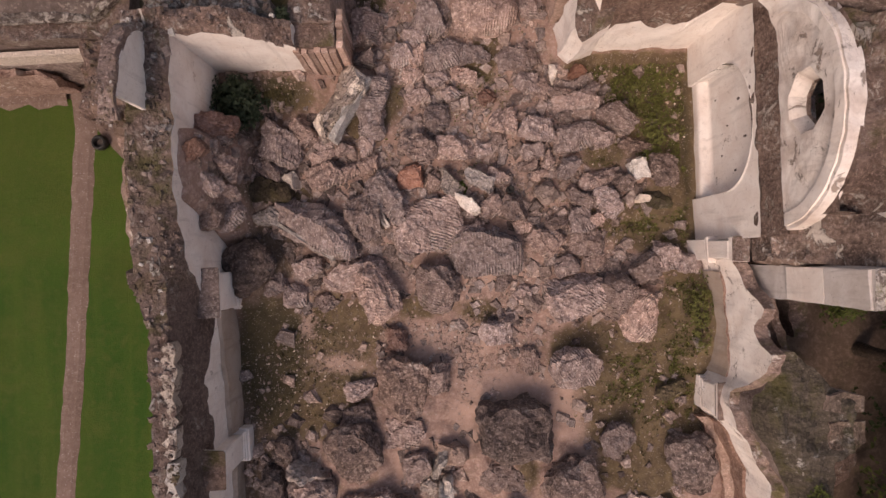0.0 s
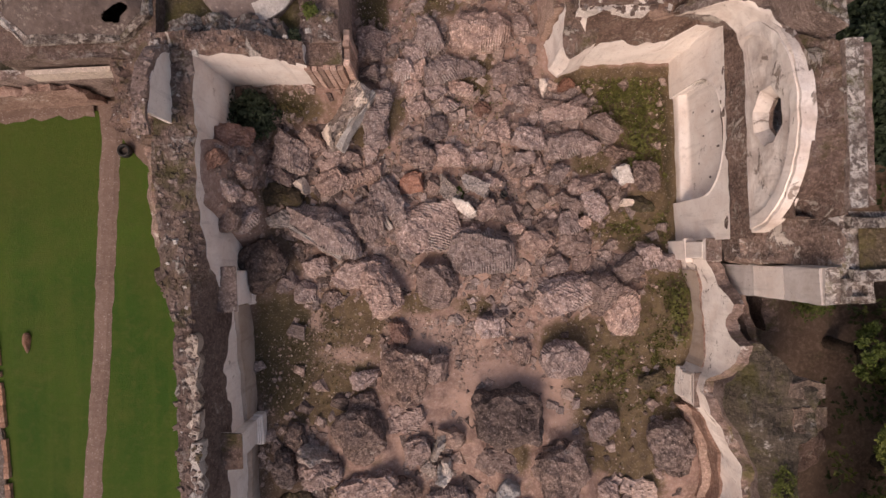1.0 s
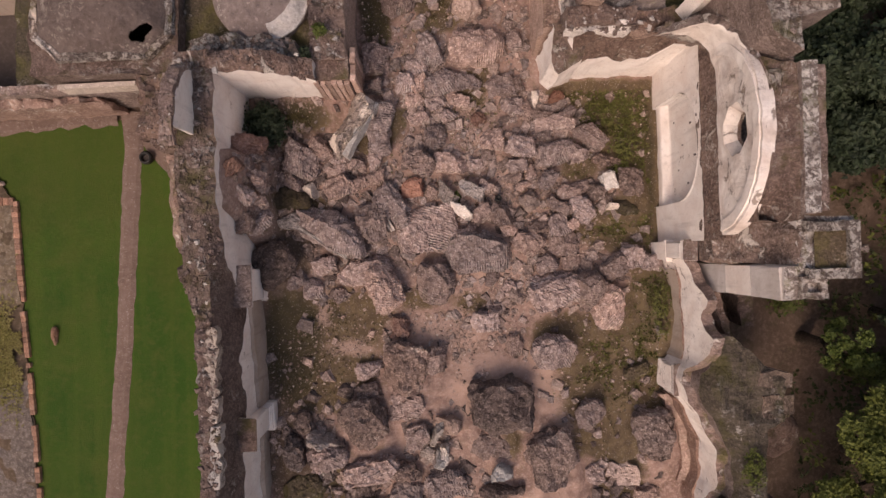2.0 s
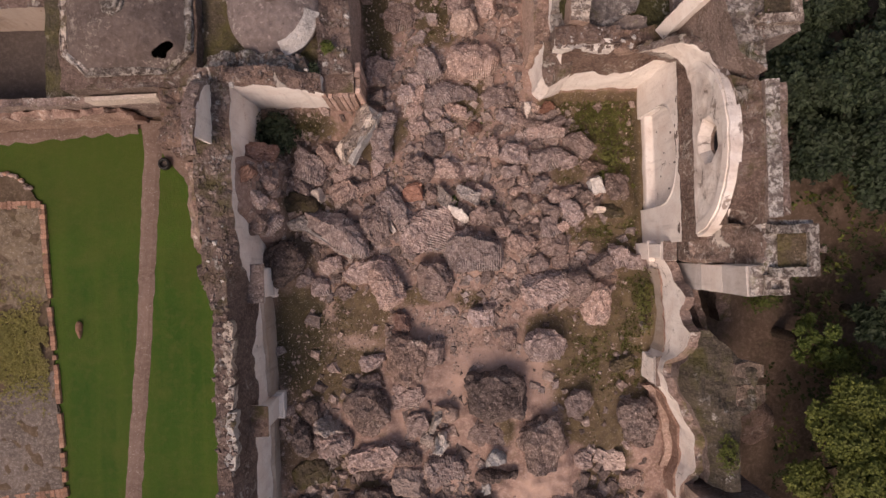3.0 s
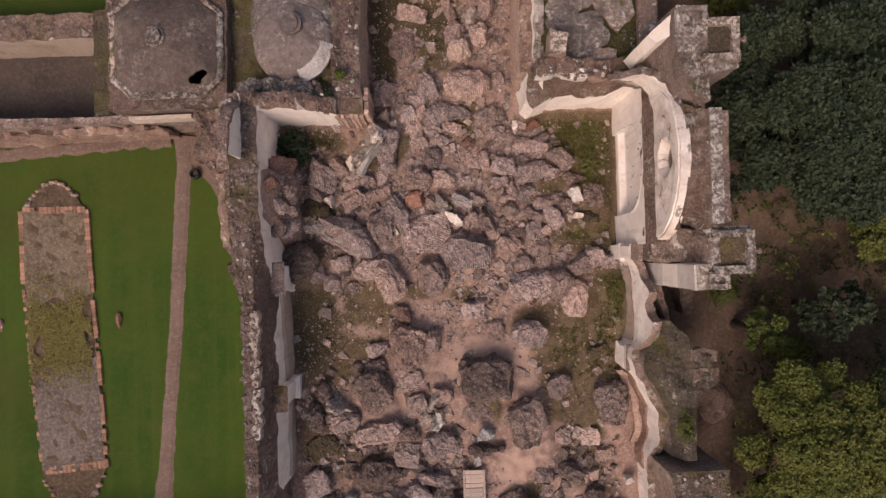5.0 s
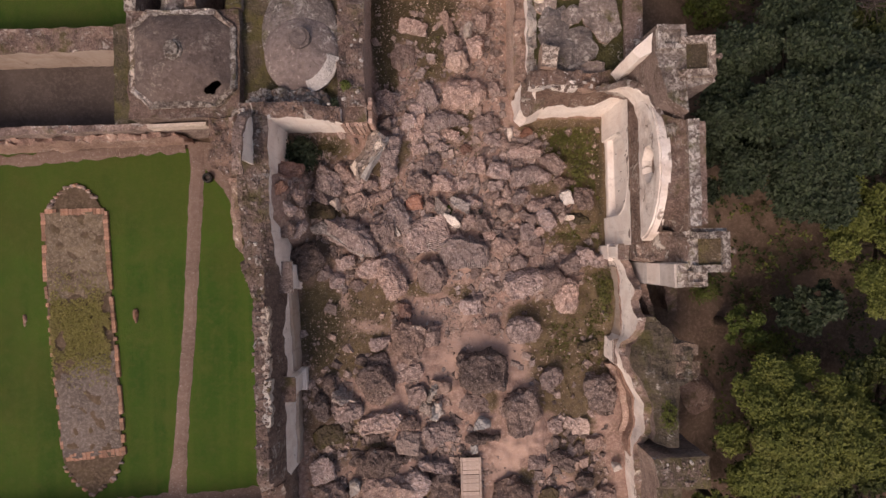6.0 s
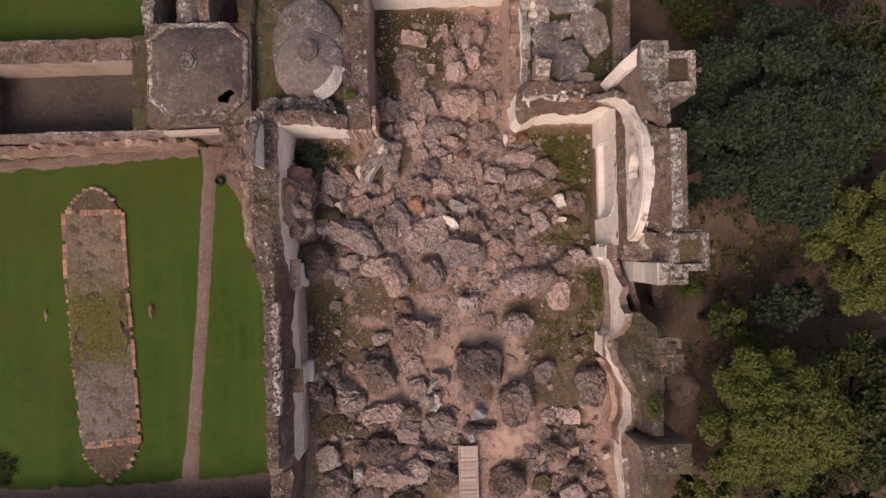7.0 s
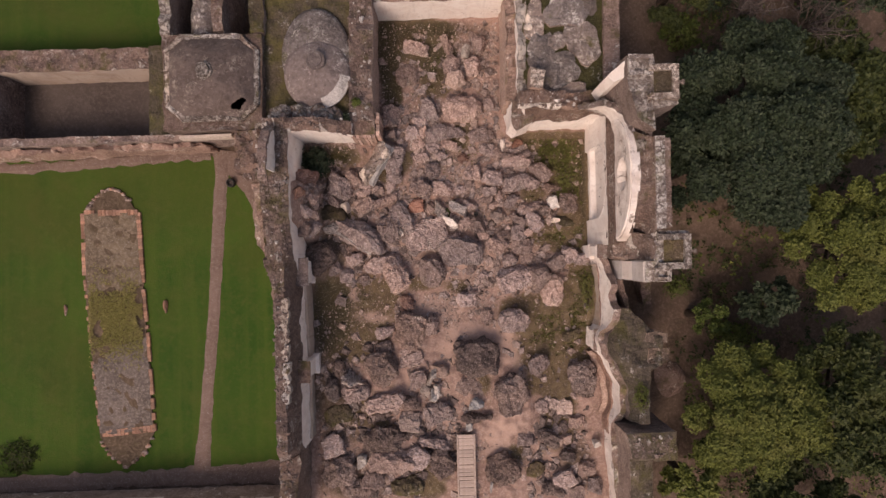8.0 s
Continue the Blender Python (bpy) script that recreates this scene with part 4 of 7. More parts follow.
# roof of the north-east chapel
def chapel_roof():
    ob = thing("roof_north_east", 0, 0, 0, "flat ruined chapel roof of grey slabs and moss", "roof", kind="structure")
    part("deck", mass([(7.0, 9.3), (13.0, 9.2), (13.15, 18), (7.0, 18)], -0.4, 4.75, 0.06, 0.4, 0.1, 22.0), [ROOF_MOSS, WALL_RUBBLE], ob, "mossy roof deck")
    part("edge", mass([(12.0, 9.6), (13.0, 9.6), (13.1, 18), (12.1, 18)], 4.3, 5.1, 0.04, 0.35, 0.05, 23.0), [TOPS, TOPS], ob, "raised brown roof edge")
    for i, (x, y, a, b, ang, h) in enumerate(((9.5, 10.6, 1.5, 1.1, 20, 0.5), (10.9, 12.4, 0.9, 1.7, 15, 0.45), (9.2, 12.6, 0.6, 0.5, 0, 0.4), (8.1, 12.4, 0.8, 0.9, 0, 0.45), (9.7, 14.6, 1.3, 1.2, 0, 0.45),
                                              (10.1, 9.6, 0.9, 0.7, 0, 0.4), (8.2, 11.2, 0.7, 0.8, 30, 0.4), (7.8, 14.2, 0.7, 1.2, 0, 0.4), (9.4, 17.2, 1.5, 1.0, 0, 0.45), (11.2, 15.6, 0.6, 1.1, 0, 0.4))):
        a, b = a * 1.16, b * 1.14
        pts = []
        for k in range(14):
            t = 2 * math.pi * k / 14
            r = 0.9 + 0.55 * noise.noise((math.cos(t) * 1.1 + i * 5, math.sin(t) * 1.1, i + 0.4)) + 0.12 * noise.noise((math.cos(t) * 4 + i, math.sin(t) * 4, 2))
            u, w = a * r * math.cos(t), b * r * math.sin(t)
            c, s = math.cos(radians(ang)), math.sin(radians(ang))
            pts.append((x + u * c - w * s, y + u * s + w * c))
        part("slab", mass(pts, 4.6, lambda px, py: 4.75 + h * 0.55 - 0.2 * (math.hypot((px - x) / a, (py - y) / b) ** 2) * 0.6, 0.06, 0.26, 0.12, 30.0 + i), [TOPS_GREY, TOPS], ob, "" if i else "lichened patch of roof mortar")
    part("block", mass([(7.1, 9.4), (7.95, 9.3), (8.1, 10.4), (7.3, 10.7)], 4.5, 6.2, 0.08, 0.28, 0.15, 44.0), [TOPS_LICHEN, WALL_RUBBLE], ob, "upright block of masonry")
    part("block", mass([(6.5, 8.6), (9.3, 8.5), (9.4, 9.3), (6.6, 9.4)], 4.5, lambda x, y: 5.7, 0.12, 0.28, 0.2, 45.0), [TOPS, WALL_RUBBLE], ob, "")
    part("block", mass([(9.3, 8.4), (11.4, 8.2), (11.3, 9.1), (9.4, 9.2)], 4.5, lambda x, y: 5.4, 0.12, 0.28, 0.2, 46.0), [TOPS, WALL_RUBBLE], ob, "")
    return ob


chapel_roof()


# ---- south-east: concave plastered wall and the mossy platform behind ----
def concave(y):
    pts = [(-1.0, 11.75), (-1.6, 12.0), (-2.4, 12.1), (-4.2, 12.15), (-5.4, 12.15), (-5.9, 11.85), (-6.4, 11.72), (-7.3, 11.85), (-8.0, 12.35), (-9.5, 12.95), (-11.0, 13.05), (-12.2, 12.7), (-14.0, 12.8), (-18.5, 13.1)]
    for (a, xa), (b, xb) in zip(pts, pts[1:]):
        if b <= y <= a:
            t = (a - y) / (a - b)
            t = t * t * (3 - 2 * t)
            return xa + (xb - xa) * t
    return 12.8


se_line = [(concave(-1.0 - 17.5 * i / 50), -1.0 - 17.5 * i / 50) for i in range(51)]


def se_top(x, y):
    base = along([(-1.0, 3.7), (-2.0, 4.0), (-2.7, 5.2), (-3.1, 5.0), (-3.3, 4.5), (-4.0, 4.6), (-4.3, 5.6), (-5.0, 5.0), (-5.7, 4.0), (-6.0, 3.1), (-7.3, 3.5), (-8.6, 3.4), (-9.5, 3.7), (-11.2, 3.3), (-12.4, 2.2), (-18.5, 1.9)], y)
    return base + 0.12 * noise.noise((x, y * 3.6, 9)) + 0.08 * noise.noise((x, y * 9, 9)) + 0.25 * (x - concave(y))


def small_step_wall():
    ob = thing("wall_south_east", 0, 0, 0, "scalloped nave wall of peeling cream plaster", "ruined wall", kind="structure")
    part("masonry", mass(se_line + [(x + 0.42, y) for x, y in reversed(se_line)], -0.4, se_top, 0.05, 0.22, 0.10, 24.0), [TOPS, WORN_PLASTER], ob)
    part("pier", steps_of_moulding(11.62, 11.95, -7.1, -5.95, [(0.9, 0.10), (0.3, 0.05), (0.9, 0.0), (0.22, 0.08), (0.22, 0.16)], 25.0), [WORN_PLASTER, TOPS], ob, "stub of a moulded pier")
    dado = [(concave(-1.5 - 4.1 * i / 14) - 0.10, -1.5 - 4.1 * i / 14) for i in range(15)]
    part("dado", mass(dado + [(x + 0.2, y) for x, y in reversed(dado)], -0.3, lambda x, y: 2.5 + 0.2 * noise.noise((0, y * 1.3, 4)), 0.04, 0.2, 0.06, 73.0), [RED_WALL, COURT_PLASTER], ob, "stained plaster dado")
    dado = [(concave(-7.5 - 5.5 * i / 18) - 0.10, -7.5 - 5.5 * i / 18) for i in range(19)]
    part("dado", mass(dado + [(x + 0.2, y) for x, y in reversed(dado)], -0.3, lambda x, y: 1.7 + 0.25 * noise.noise((0, y * 1.3, 8)), 0.05, 0.2, 0.10, 74.0), [RED_WALL, RED_WALL], ob, "bare reddish foot where the plaster has fallen")
    kerb = [(concave(-7.6 - 4.2 * i / 14) - 0.5, -7.6 - 4.2 * i / 14) for i in range(15)]
    part("kerb", mass(kerb + [(x + 0.4, y) for x, y in reversed(kerb)], -0.2, 0.75, 0.05, 0.25, 0.08, 26.0), [STONE_PALE, RED_WALL], ob, "low curved plinth")
    return ob


small_step_wall()
edge = [(concave(y) + 0.36, y) for y in [-4.3 - 0.45 * i for i in range(17)]]
wall("platform_south_east", "broad mossy wall platform with broken stone slabs", [
    ("masonry", mass(edge + [(14.5, -11.5), (14.6, -8.2), (15.3, -7.9), (15.4, -5.9), (14.6, -5.6), (13.9, -4.9), (13.2, -4.3)], -0.4, lambda x, y: 4.85 + 0.15 * noise.noise((x, y, 2)) - 0.9 * max(0.0, min(1.0, (concave(y) + 0.9 - x) / 0.6)) * max(0.0, min(1.0, (-5.2 - y) / 0.8)), 0.07, 0.2, 0.16, 27.0), [PLATFORM, WALL_RUBBLE], ""),
    ("slab", mass([(14.3, -5.8), (14.9, -5.65), (15.7, -5.95), (15.65, -6.45), (14.9, -6.55), (14.2, -6.35)], 4.4, lambda x, y: 5.1 - 0.15 * (x - 14.2), 0.06, 0.2, 0.12, 28.0), [TOPS_DARK, WALL_RUBBLE], "broken coping slab"),
    ("slab", mass([(14.4, -6.8), (15.1, -6.75), (15.85, -6.95), (15.9, -7.6), (15.2, -7.85), (14.5, -7.7)], 3.0, lambda x, y: 4.95 - 0.2 * (x - 14.4), 0.07, 0.2, 0.14, 29.0), [TOPS_DARK, WALL_RUBBLE], "broken coping slab"),
])
wall("buttress_south_east", "square stone buttress with a worn flat top", [
    ("masonry", mass([(12.8, -12.0), (15.9, -11.9), (15.9, -13.6), (14.6, -13.7), (14.5, -18.5), (13.2, -18.5), (13.1, -13.2)], -0.4, lambda x, y: 5.5 if y > -13.7 else 4.9 + 0.3 * noise.noise((x, y, 3)), 0.06, 0.3, 0.12, 31.0), [PLATFORM, WALL_RUBBLE], ""),
])
wall("wall_passage", "low dark passage walls below the turret", [
    ("masonry", mass([(12.75, -2.5), (13.25, -2.5), (13.7, -4.4), (13.4, -4.4)], -0.4, 3.9, 0.08, 0.25, 0.2, 32.0), [TOPS, WALL_RUBBLE], ""),
    ("masonry", mass([(15.2, -2.6), (15.9, -2.6), (15.9, -4.3), (15.4, -4.3)], -0.4, 1.4, 0.10, 0.25, 0.2, 33.0), [TOPS, WALL_RUBBLE], "tumbled low wall"),
])


# ---- north-west: convent roofs and court ----
def octagon_dome():
    ob = thing("cloister_vault", -12.7, 10.7, 0, "low eight-sided mortar vault with a dark hole", "dome")
    part("base", mass([(-15.75, 7.5), (-9.5, 7.5), (-9.5, 13.55), (-15.75, 13.55)], -0.4, lambda x, y: 1.0 if abs(x + 12.6) < 2.0 and abs(y - 10.75) < 1.9 else 4.6, 0.06, 0.35, 0.12, 34.0), [TOPS, WALL_RUBBLE], ob, "square base with lichened edge")
    bm = bmesh.new()
    rings, seg = 64, 220
    rows = []
    for j in range(rings + 1):
        u = j / rings
        row = []
        for i in range(seg):
            t = 2 * math.pi * i / seg
            k = min(1 / max(abs(math.cos(t)), 1e-6), 1 / max(abs(math.sin(t)), 1e-6), 1.66 / (abs(math.cos(t)) + abs(math.sin(t))))
            r = k * 2.78 * u
            z = 4.72 + 1.0 * (1 - u ** 2.2)
            p = Vector((-12.6 + r * math.cos(t), 10.75 + r * 0.92 * math.sin(t), z))
            row.append(bm.verts.new(p + wobble(p, 0.8, 3) * 0.05))
        rows.append(row)
    for a, b in zip(rows, rows[1:]):
        for i in range(seg):
            f = (a[i], b[i], b[(i + 1) % seg], a[(i + 1) % seg])
            c = sum((v.co for v in f), Vector()) / 4
            if math.hypot((c.x + 10.85), (c.y - 9.0) * 1.6 - (c.x + 10.85) * 0.8) < 0.42 + 0.3 * noise.noise((c.x * 3, c.y * 3, 4)):
                continue
            bm.faces.new(f)
    bmesh.ops.remove_doubles(bm, verts=bm.verts, dist=0.002)
    shell = part("shell", bm, DOME, ob, "grey mortar shell, broken through at one corner", True)
    corners = [(1, 0.66), (0.66, 1), (-0.66, 1), (-1, 0.66), (-1, -0.66), (-0.66, -1), (0.66, -1), (1, -0.66)]
    for i, (u, w) in enumerate(corners):
        a = Vector((-12.6 + 2.78 * u, 10.75 + 2.56 * w, 0))
        u, w = corners[(i + 1) % 8]
        d = Vector((-12.6 + 2.78 * u, 10.75 + 2.56 * w, 0)) - a
        edge = bmesh.new()
        box(edge, -0.05, d.length + 0.05, -0.15, 0.15, 4.4, 4.84, Matrix.Translation(a) @ Matrix.Rotation(math.atan2(d.y, d.x), 4, "Z"))
        bmesh.ops.subdivide_edges(edge, edges=edge.edges[:], cuts=7)
        roughen(edge, 0.13, 0.4, 6)
        part("kerb_stone", edge, TOPS_LICHEN, ob, "" if i else "whitish lichened kerb stone")
    lan = bmesh.new()
    for r, z0, z1 in ((0.62, 5.6, 5.8), (0.42, 5.8, 5.98)):
        bmesh.ops.create_cone(lan, cap_ends=True, segments=8, radius1=r, radius2=r * 0.9, depth=z1 - z0, matrix=Matrix.Translation((-12.75, 10.95, (z0 + z1) / 2)))
    bmesh.ops.subdivide_edges(lan, edges=lan.edges[:], cuts=2)
    roughen(lan, 0.09, 0.35, 8)
    part("lantern_stub", lan, TOPS_LICHEN, shell, "broken stub of the lantern")
    return ob


octagon_dome()


def round_dome():
    ob = thing("dome", -6.1, 11.4, 0, "low round mortar dome with a flaked white patch", "dome")
    part("base", mass([(-9.5, 7.9), (-4.1, 7.9), (-4.0, 16.5), (-9.5, 16.5)], -0.4, 3.9, 0.07, 0.35, 0.15, 35.0), [MOSSY, WALL_RUBBLE], ob, "mossy roof deck")

    def cap(cx, cy, rx, ry, z0, rise, power, rings=12, seg=72, seed=1.0):
        bm = bmesh.new()
        rows = []
        for j in range(rings + 1):
            u = j / rings
            row = []
            for i in range(seg):
                t = 2 * math.pi * i / seg
                p = Vector((cx + rx * u * math.cos(t), cy + ry * u * math.sin(t), z0 + rise * (1 - u ** power)))
                row.append(bm.verts.new(p + wobble(p, 0.7, seed) * 0.045))
            rows.append(row)
        rows.append([bm.verts.new((v.co.x, v.co.y, z0 - 0.5)) for v in rows[-1]])
        for a, b in zip(rows, rows[1:]):
            for i in range(seg):
                bm.faces.new((a[i], b[i], b[(i + 1) % seg], a[(i + 1) % seg]))
        bmesh.ops.remove_doubles(bm, verts=bm.verts, dist=0.002)
        return bm

    part("drum", cap(-6.15, 12.2, 2.2, 3.05, 4.15, 0.35, 4, seed=2.0), TOPS_GREY, ob, "stained oval drum", True)
    shell = part("shell", cap(-6.1, 11.0, 2.1, 2.25, 4.35, 0.85, 2.0, seed=3.0), DOME, ob, "grey mortar shell", True)
    bm = bmesh.new()
    bmesh.ops.create_cone(bm, cap_ends=True, segments=32, radius1=0.62, radius2=0.58, depth=0.24, matrix=Matrix.Translation((-6.0, 11.6, 5.2)))
    bmesh.ops.create_cone(bm, cap_ends=True, segments=32, radius1=0.45, radius2=0.42, depth=0.2, matrix=Matrix.Translation((-6.0, 11.6, 5.3)))
    roughen(bm, 0.05, 0.4, 4)
    part("lantern_stub", bm, DOME, shell, "round stub of the lantern")
    bm = bmesh.new()
    rows = []
    for j in range(6):
        u = 0.74 + 0.29 * j / 5
        rows.append([bm.verts.new((-6.1 + 2.1 * u * math.cos(t), 11.0 + 2.25 * u * math.sin(t), 4.44 + 0.85 * (1 - min(1, u) ** 2) + 0.03)) for t in [radians(-78 + 72 * i / 16 + 3 * noise.noise((i, j, 2))) for i in range(17)]])
    for a, b in zip(rows, rows[1:]):
        for i in range(16):
            bm.faces.new((a[i], b[i], b[i + 1], a[i + 1]))
    made = bmesh.ops.extrude_face_region(bm, geom=bm.faces[:])["geom"]
    for g in made:
        if isinstance(g, bmesh.types.BMVert):
            g.co.z -= 0.12
    bmesh.ops.recalc_face_normals(bm, faces=bm.faces[:])
    roughen(bm, 0.05, 0.4, 5)
    part("plaster_patch", bm, WHITE_STONE, shell, "flaked white plaster patch")
    part("rubble_edge", mass([(-9.2, 7.85), (-6.5, 7.9), (-4.4, 7.9), (-4.6, 8.7), (-6.6, 8.9), (-9.0, 8.8)], 3.6, lambda x, y: 4.9 + 0.5 * noise.noise((x * 1.3, y * 1.3, 3)), 0.15, 0.26, 0.35, 36.0), [TOPS_LICHEN, WALL_RUBBLE], ob, "rubble along the dome's edge")
    return ob


round_dome()


def court():
    wall("wall_court_south", "thick court wall with a lichened top and brick edge", [
        ("masonry", mass([(-45, 6.5), (-10.9, 7.3), (-10.9, 7.6), (-15.7, 7.55), (-45, 7.3)][::1], -0.4, lambda x, y: 3.3 + 0.1 * noise.noise((x, y * 3, 1)), 0.06, 0.3, 0.12, 37.0), [TOPS, WALL_RUBBLE], ""),
        ("brick_edge", mass([(-45, 6.05), (-13.9, 6.85), (-13.9, 7.14), (-45, 6.5)], -0.2, lambda x, y: 2.5 + 0.6 * noise.noise((x * 1.1, y, 4)), 0.16, 0.26, 0.4, 38.0), [RED_WALL, RED_WALL], "crumbling pinkish brick edge"),
        ("plaster_band", mass([(-15.1, 7.12), (-11.75, 7.22), (-11.75, 7.42), (-15.1, 7.32)], 3.0, 3.85, 0.02, 0.3, 0.03, 39.0), [WHITE_STONE, WHITE_STONE], "clean white plaster band"),
    ])
    wall("wall_court_north", "court wall with a lichened top and pale inner face", [
        ("masonry", mass([(-45, 11.6), (-17.3, 12.0), (-17.3, 13.4), (-45, 13.2)], -0.4, lambda x, y: 2.9 + 0.08 * noise.noise((x, y * 3, 1)), 0.06, 0.3, 0.12, 40.0), [TOPS, COURT_PLASTER], ""),
    ])
    wall("wall_court_east", "mossy cross wall closing the court", [
        ("masonry", mass([(-17.35, 7.2), (-15.8, 7.3), (-15.8, 13.5), (-17.35, 13.4)], -0.4, 3.1, 0.05, 0.3, 0.08, 41.0), [MOSSY, WALL_RUBBLE], ""),
    ])
    wall("wall_court_west", "grey-white cross wall of the court", [
        # sides in dark stone put the unlit face's shade into the colour
        ("masonry", mass([(-28.3, 7.1), (-27.5, 7.1), (-27.4, 11.9), (-28.3, 11.9)], -0.4, 3.0, 0.05, 0.3, 0.08, 42.0), [PLASTER_GREY, STONE_DARK], ""),
    ])
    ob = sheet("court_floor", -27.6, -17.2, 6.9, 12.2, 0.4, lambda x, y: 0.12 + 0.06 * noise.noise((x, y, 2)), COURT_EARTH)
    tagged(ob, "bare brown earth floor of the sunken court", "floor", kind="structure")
    ob = thing("roof_north_west", 0, 0, 0, "roofless cells with crumbling partition walls", "roof", kind="structure")
    part("wall", mass([(-15.9, 13.5), (-15.2, 13.5), (-15.2, 18), (-15.9, 18)], -0.4, 4.7, 0.08, 0.3, 0.2, 47.0), [TOPS_LICHEN, WALL_RUBBLE], ob)
    part("wall", mass([(-12.6, 13.8), (-11.9, 13.8), (-11.9, 18), (-12.6, 18)], -0.4, 4.6, 0.08, 0.3, 0.2, 48.0), [TOPS, WALL_RUBBLE], ob)
    part("wall", mass([(-10.3, 13.6), (-9.4, 13.6), (-9.4, 18), (-10.3, 18)], -0.4, 4.4, 0.08, 0.3, 0.2, 49.0), [MOSSY, WALL_RUBBLE], ob)
    part("vault_stub", mass([(-14.6, 13.8), (-12.7, 13.8), (-12.7, 18), (-14.3, 18)], -0.4, lambda x, y: 4.2 - 1.1 * (x + 13.5) ** 2, 0.12, 0.3, 0.25, 50.0), [TOPS_GREY, WALL_RUBBLE], ob, "rounded stub of a fallen vault")
    part("vault_stub", mass([(-11.8, 13.7), (-10.4, 13.7), (-10.4, 14.1), (-11.8, 14.1)], -0.4, 2.2, 0.12, 0.3, 0.25, 51.0), [MOSSY, WALL_RUBBLE], ob)


court()
wall("wall_cloister_south", "low cloister wall with worn white plaster coping", [
    ("masonry", mass([(-45, -16.9), (-9.0, -16.6), (-9.0, -18.2), (-45, -18.2)], -0.4, 2.6, 0.08, 0.4, 0.2, 52.0), [TOPS, WALL_RUBBLE], ""),
    ("coping", mass([(-25.0, -16.55), (-17.2, -16.4), (-17.2, -16.75), (-25.0, -16.9)], 2.2, 2.95, 0.05, 0.3, 0.06, 53.0), [WHITE_STONE, PLASTER], "worn white coping"),
    ("coping", mass([(-15.6, -16.75), (-9.9, -16.55), (-9.9, -17.3), (-15.6, -17.3)], 2.2, 2.95, 0.05, 0.3, 0.06, 54.0), [WHITE_STONE, PLASTER], "worn white coping"),
])


# ---- fallen masonry in the nave ----
KINDS = {
    "r": (STONE, "rough brownish-grey fallen block of rubble masonry", 0.4),
    "r2": (STONE_PALE, "pale pinkish fallen block of rubble masonry", 0.4),
    "b": (COURSED, "fallen vault fragment with visible brick courses", 0.45),
    "d": (STONE_DARK, "dark crusted fallen lump of masonry", 0.15),
    "e": (STONE, "rounded fallen lump of rubble masonry half sunk in earth", 0.1),
    "m": (MOSSY, "low mossy fallen stone among weeds", 0.25),
    "o": (RED_BRICK, "orange-red fallen brick block", 0.6),
    "o2": (RED_STONE, "reddish fallen brick fragment", 0.55),
    "w": (WHITE_STONE, "white plastered fallen block", 0.8),
    "w2": (GREY_WHITE, "grey-white fallen slab with plaster remains", 0.75),
    "p": (PLASTERED, "large tilted vault fragment with a white plastered face", 0.75),
}
count = [0]
BANKS = []


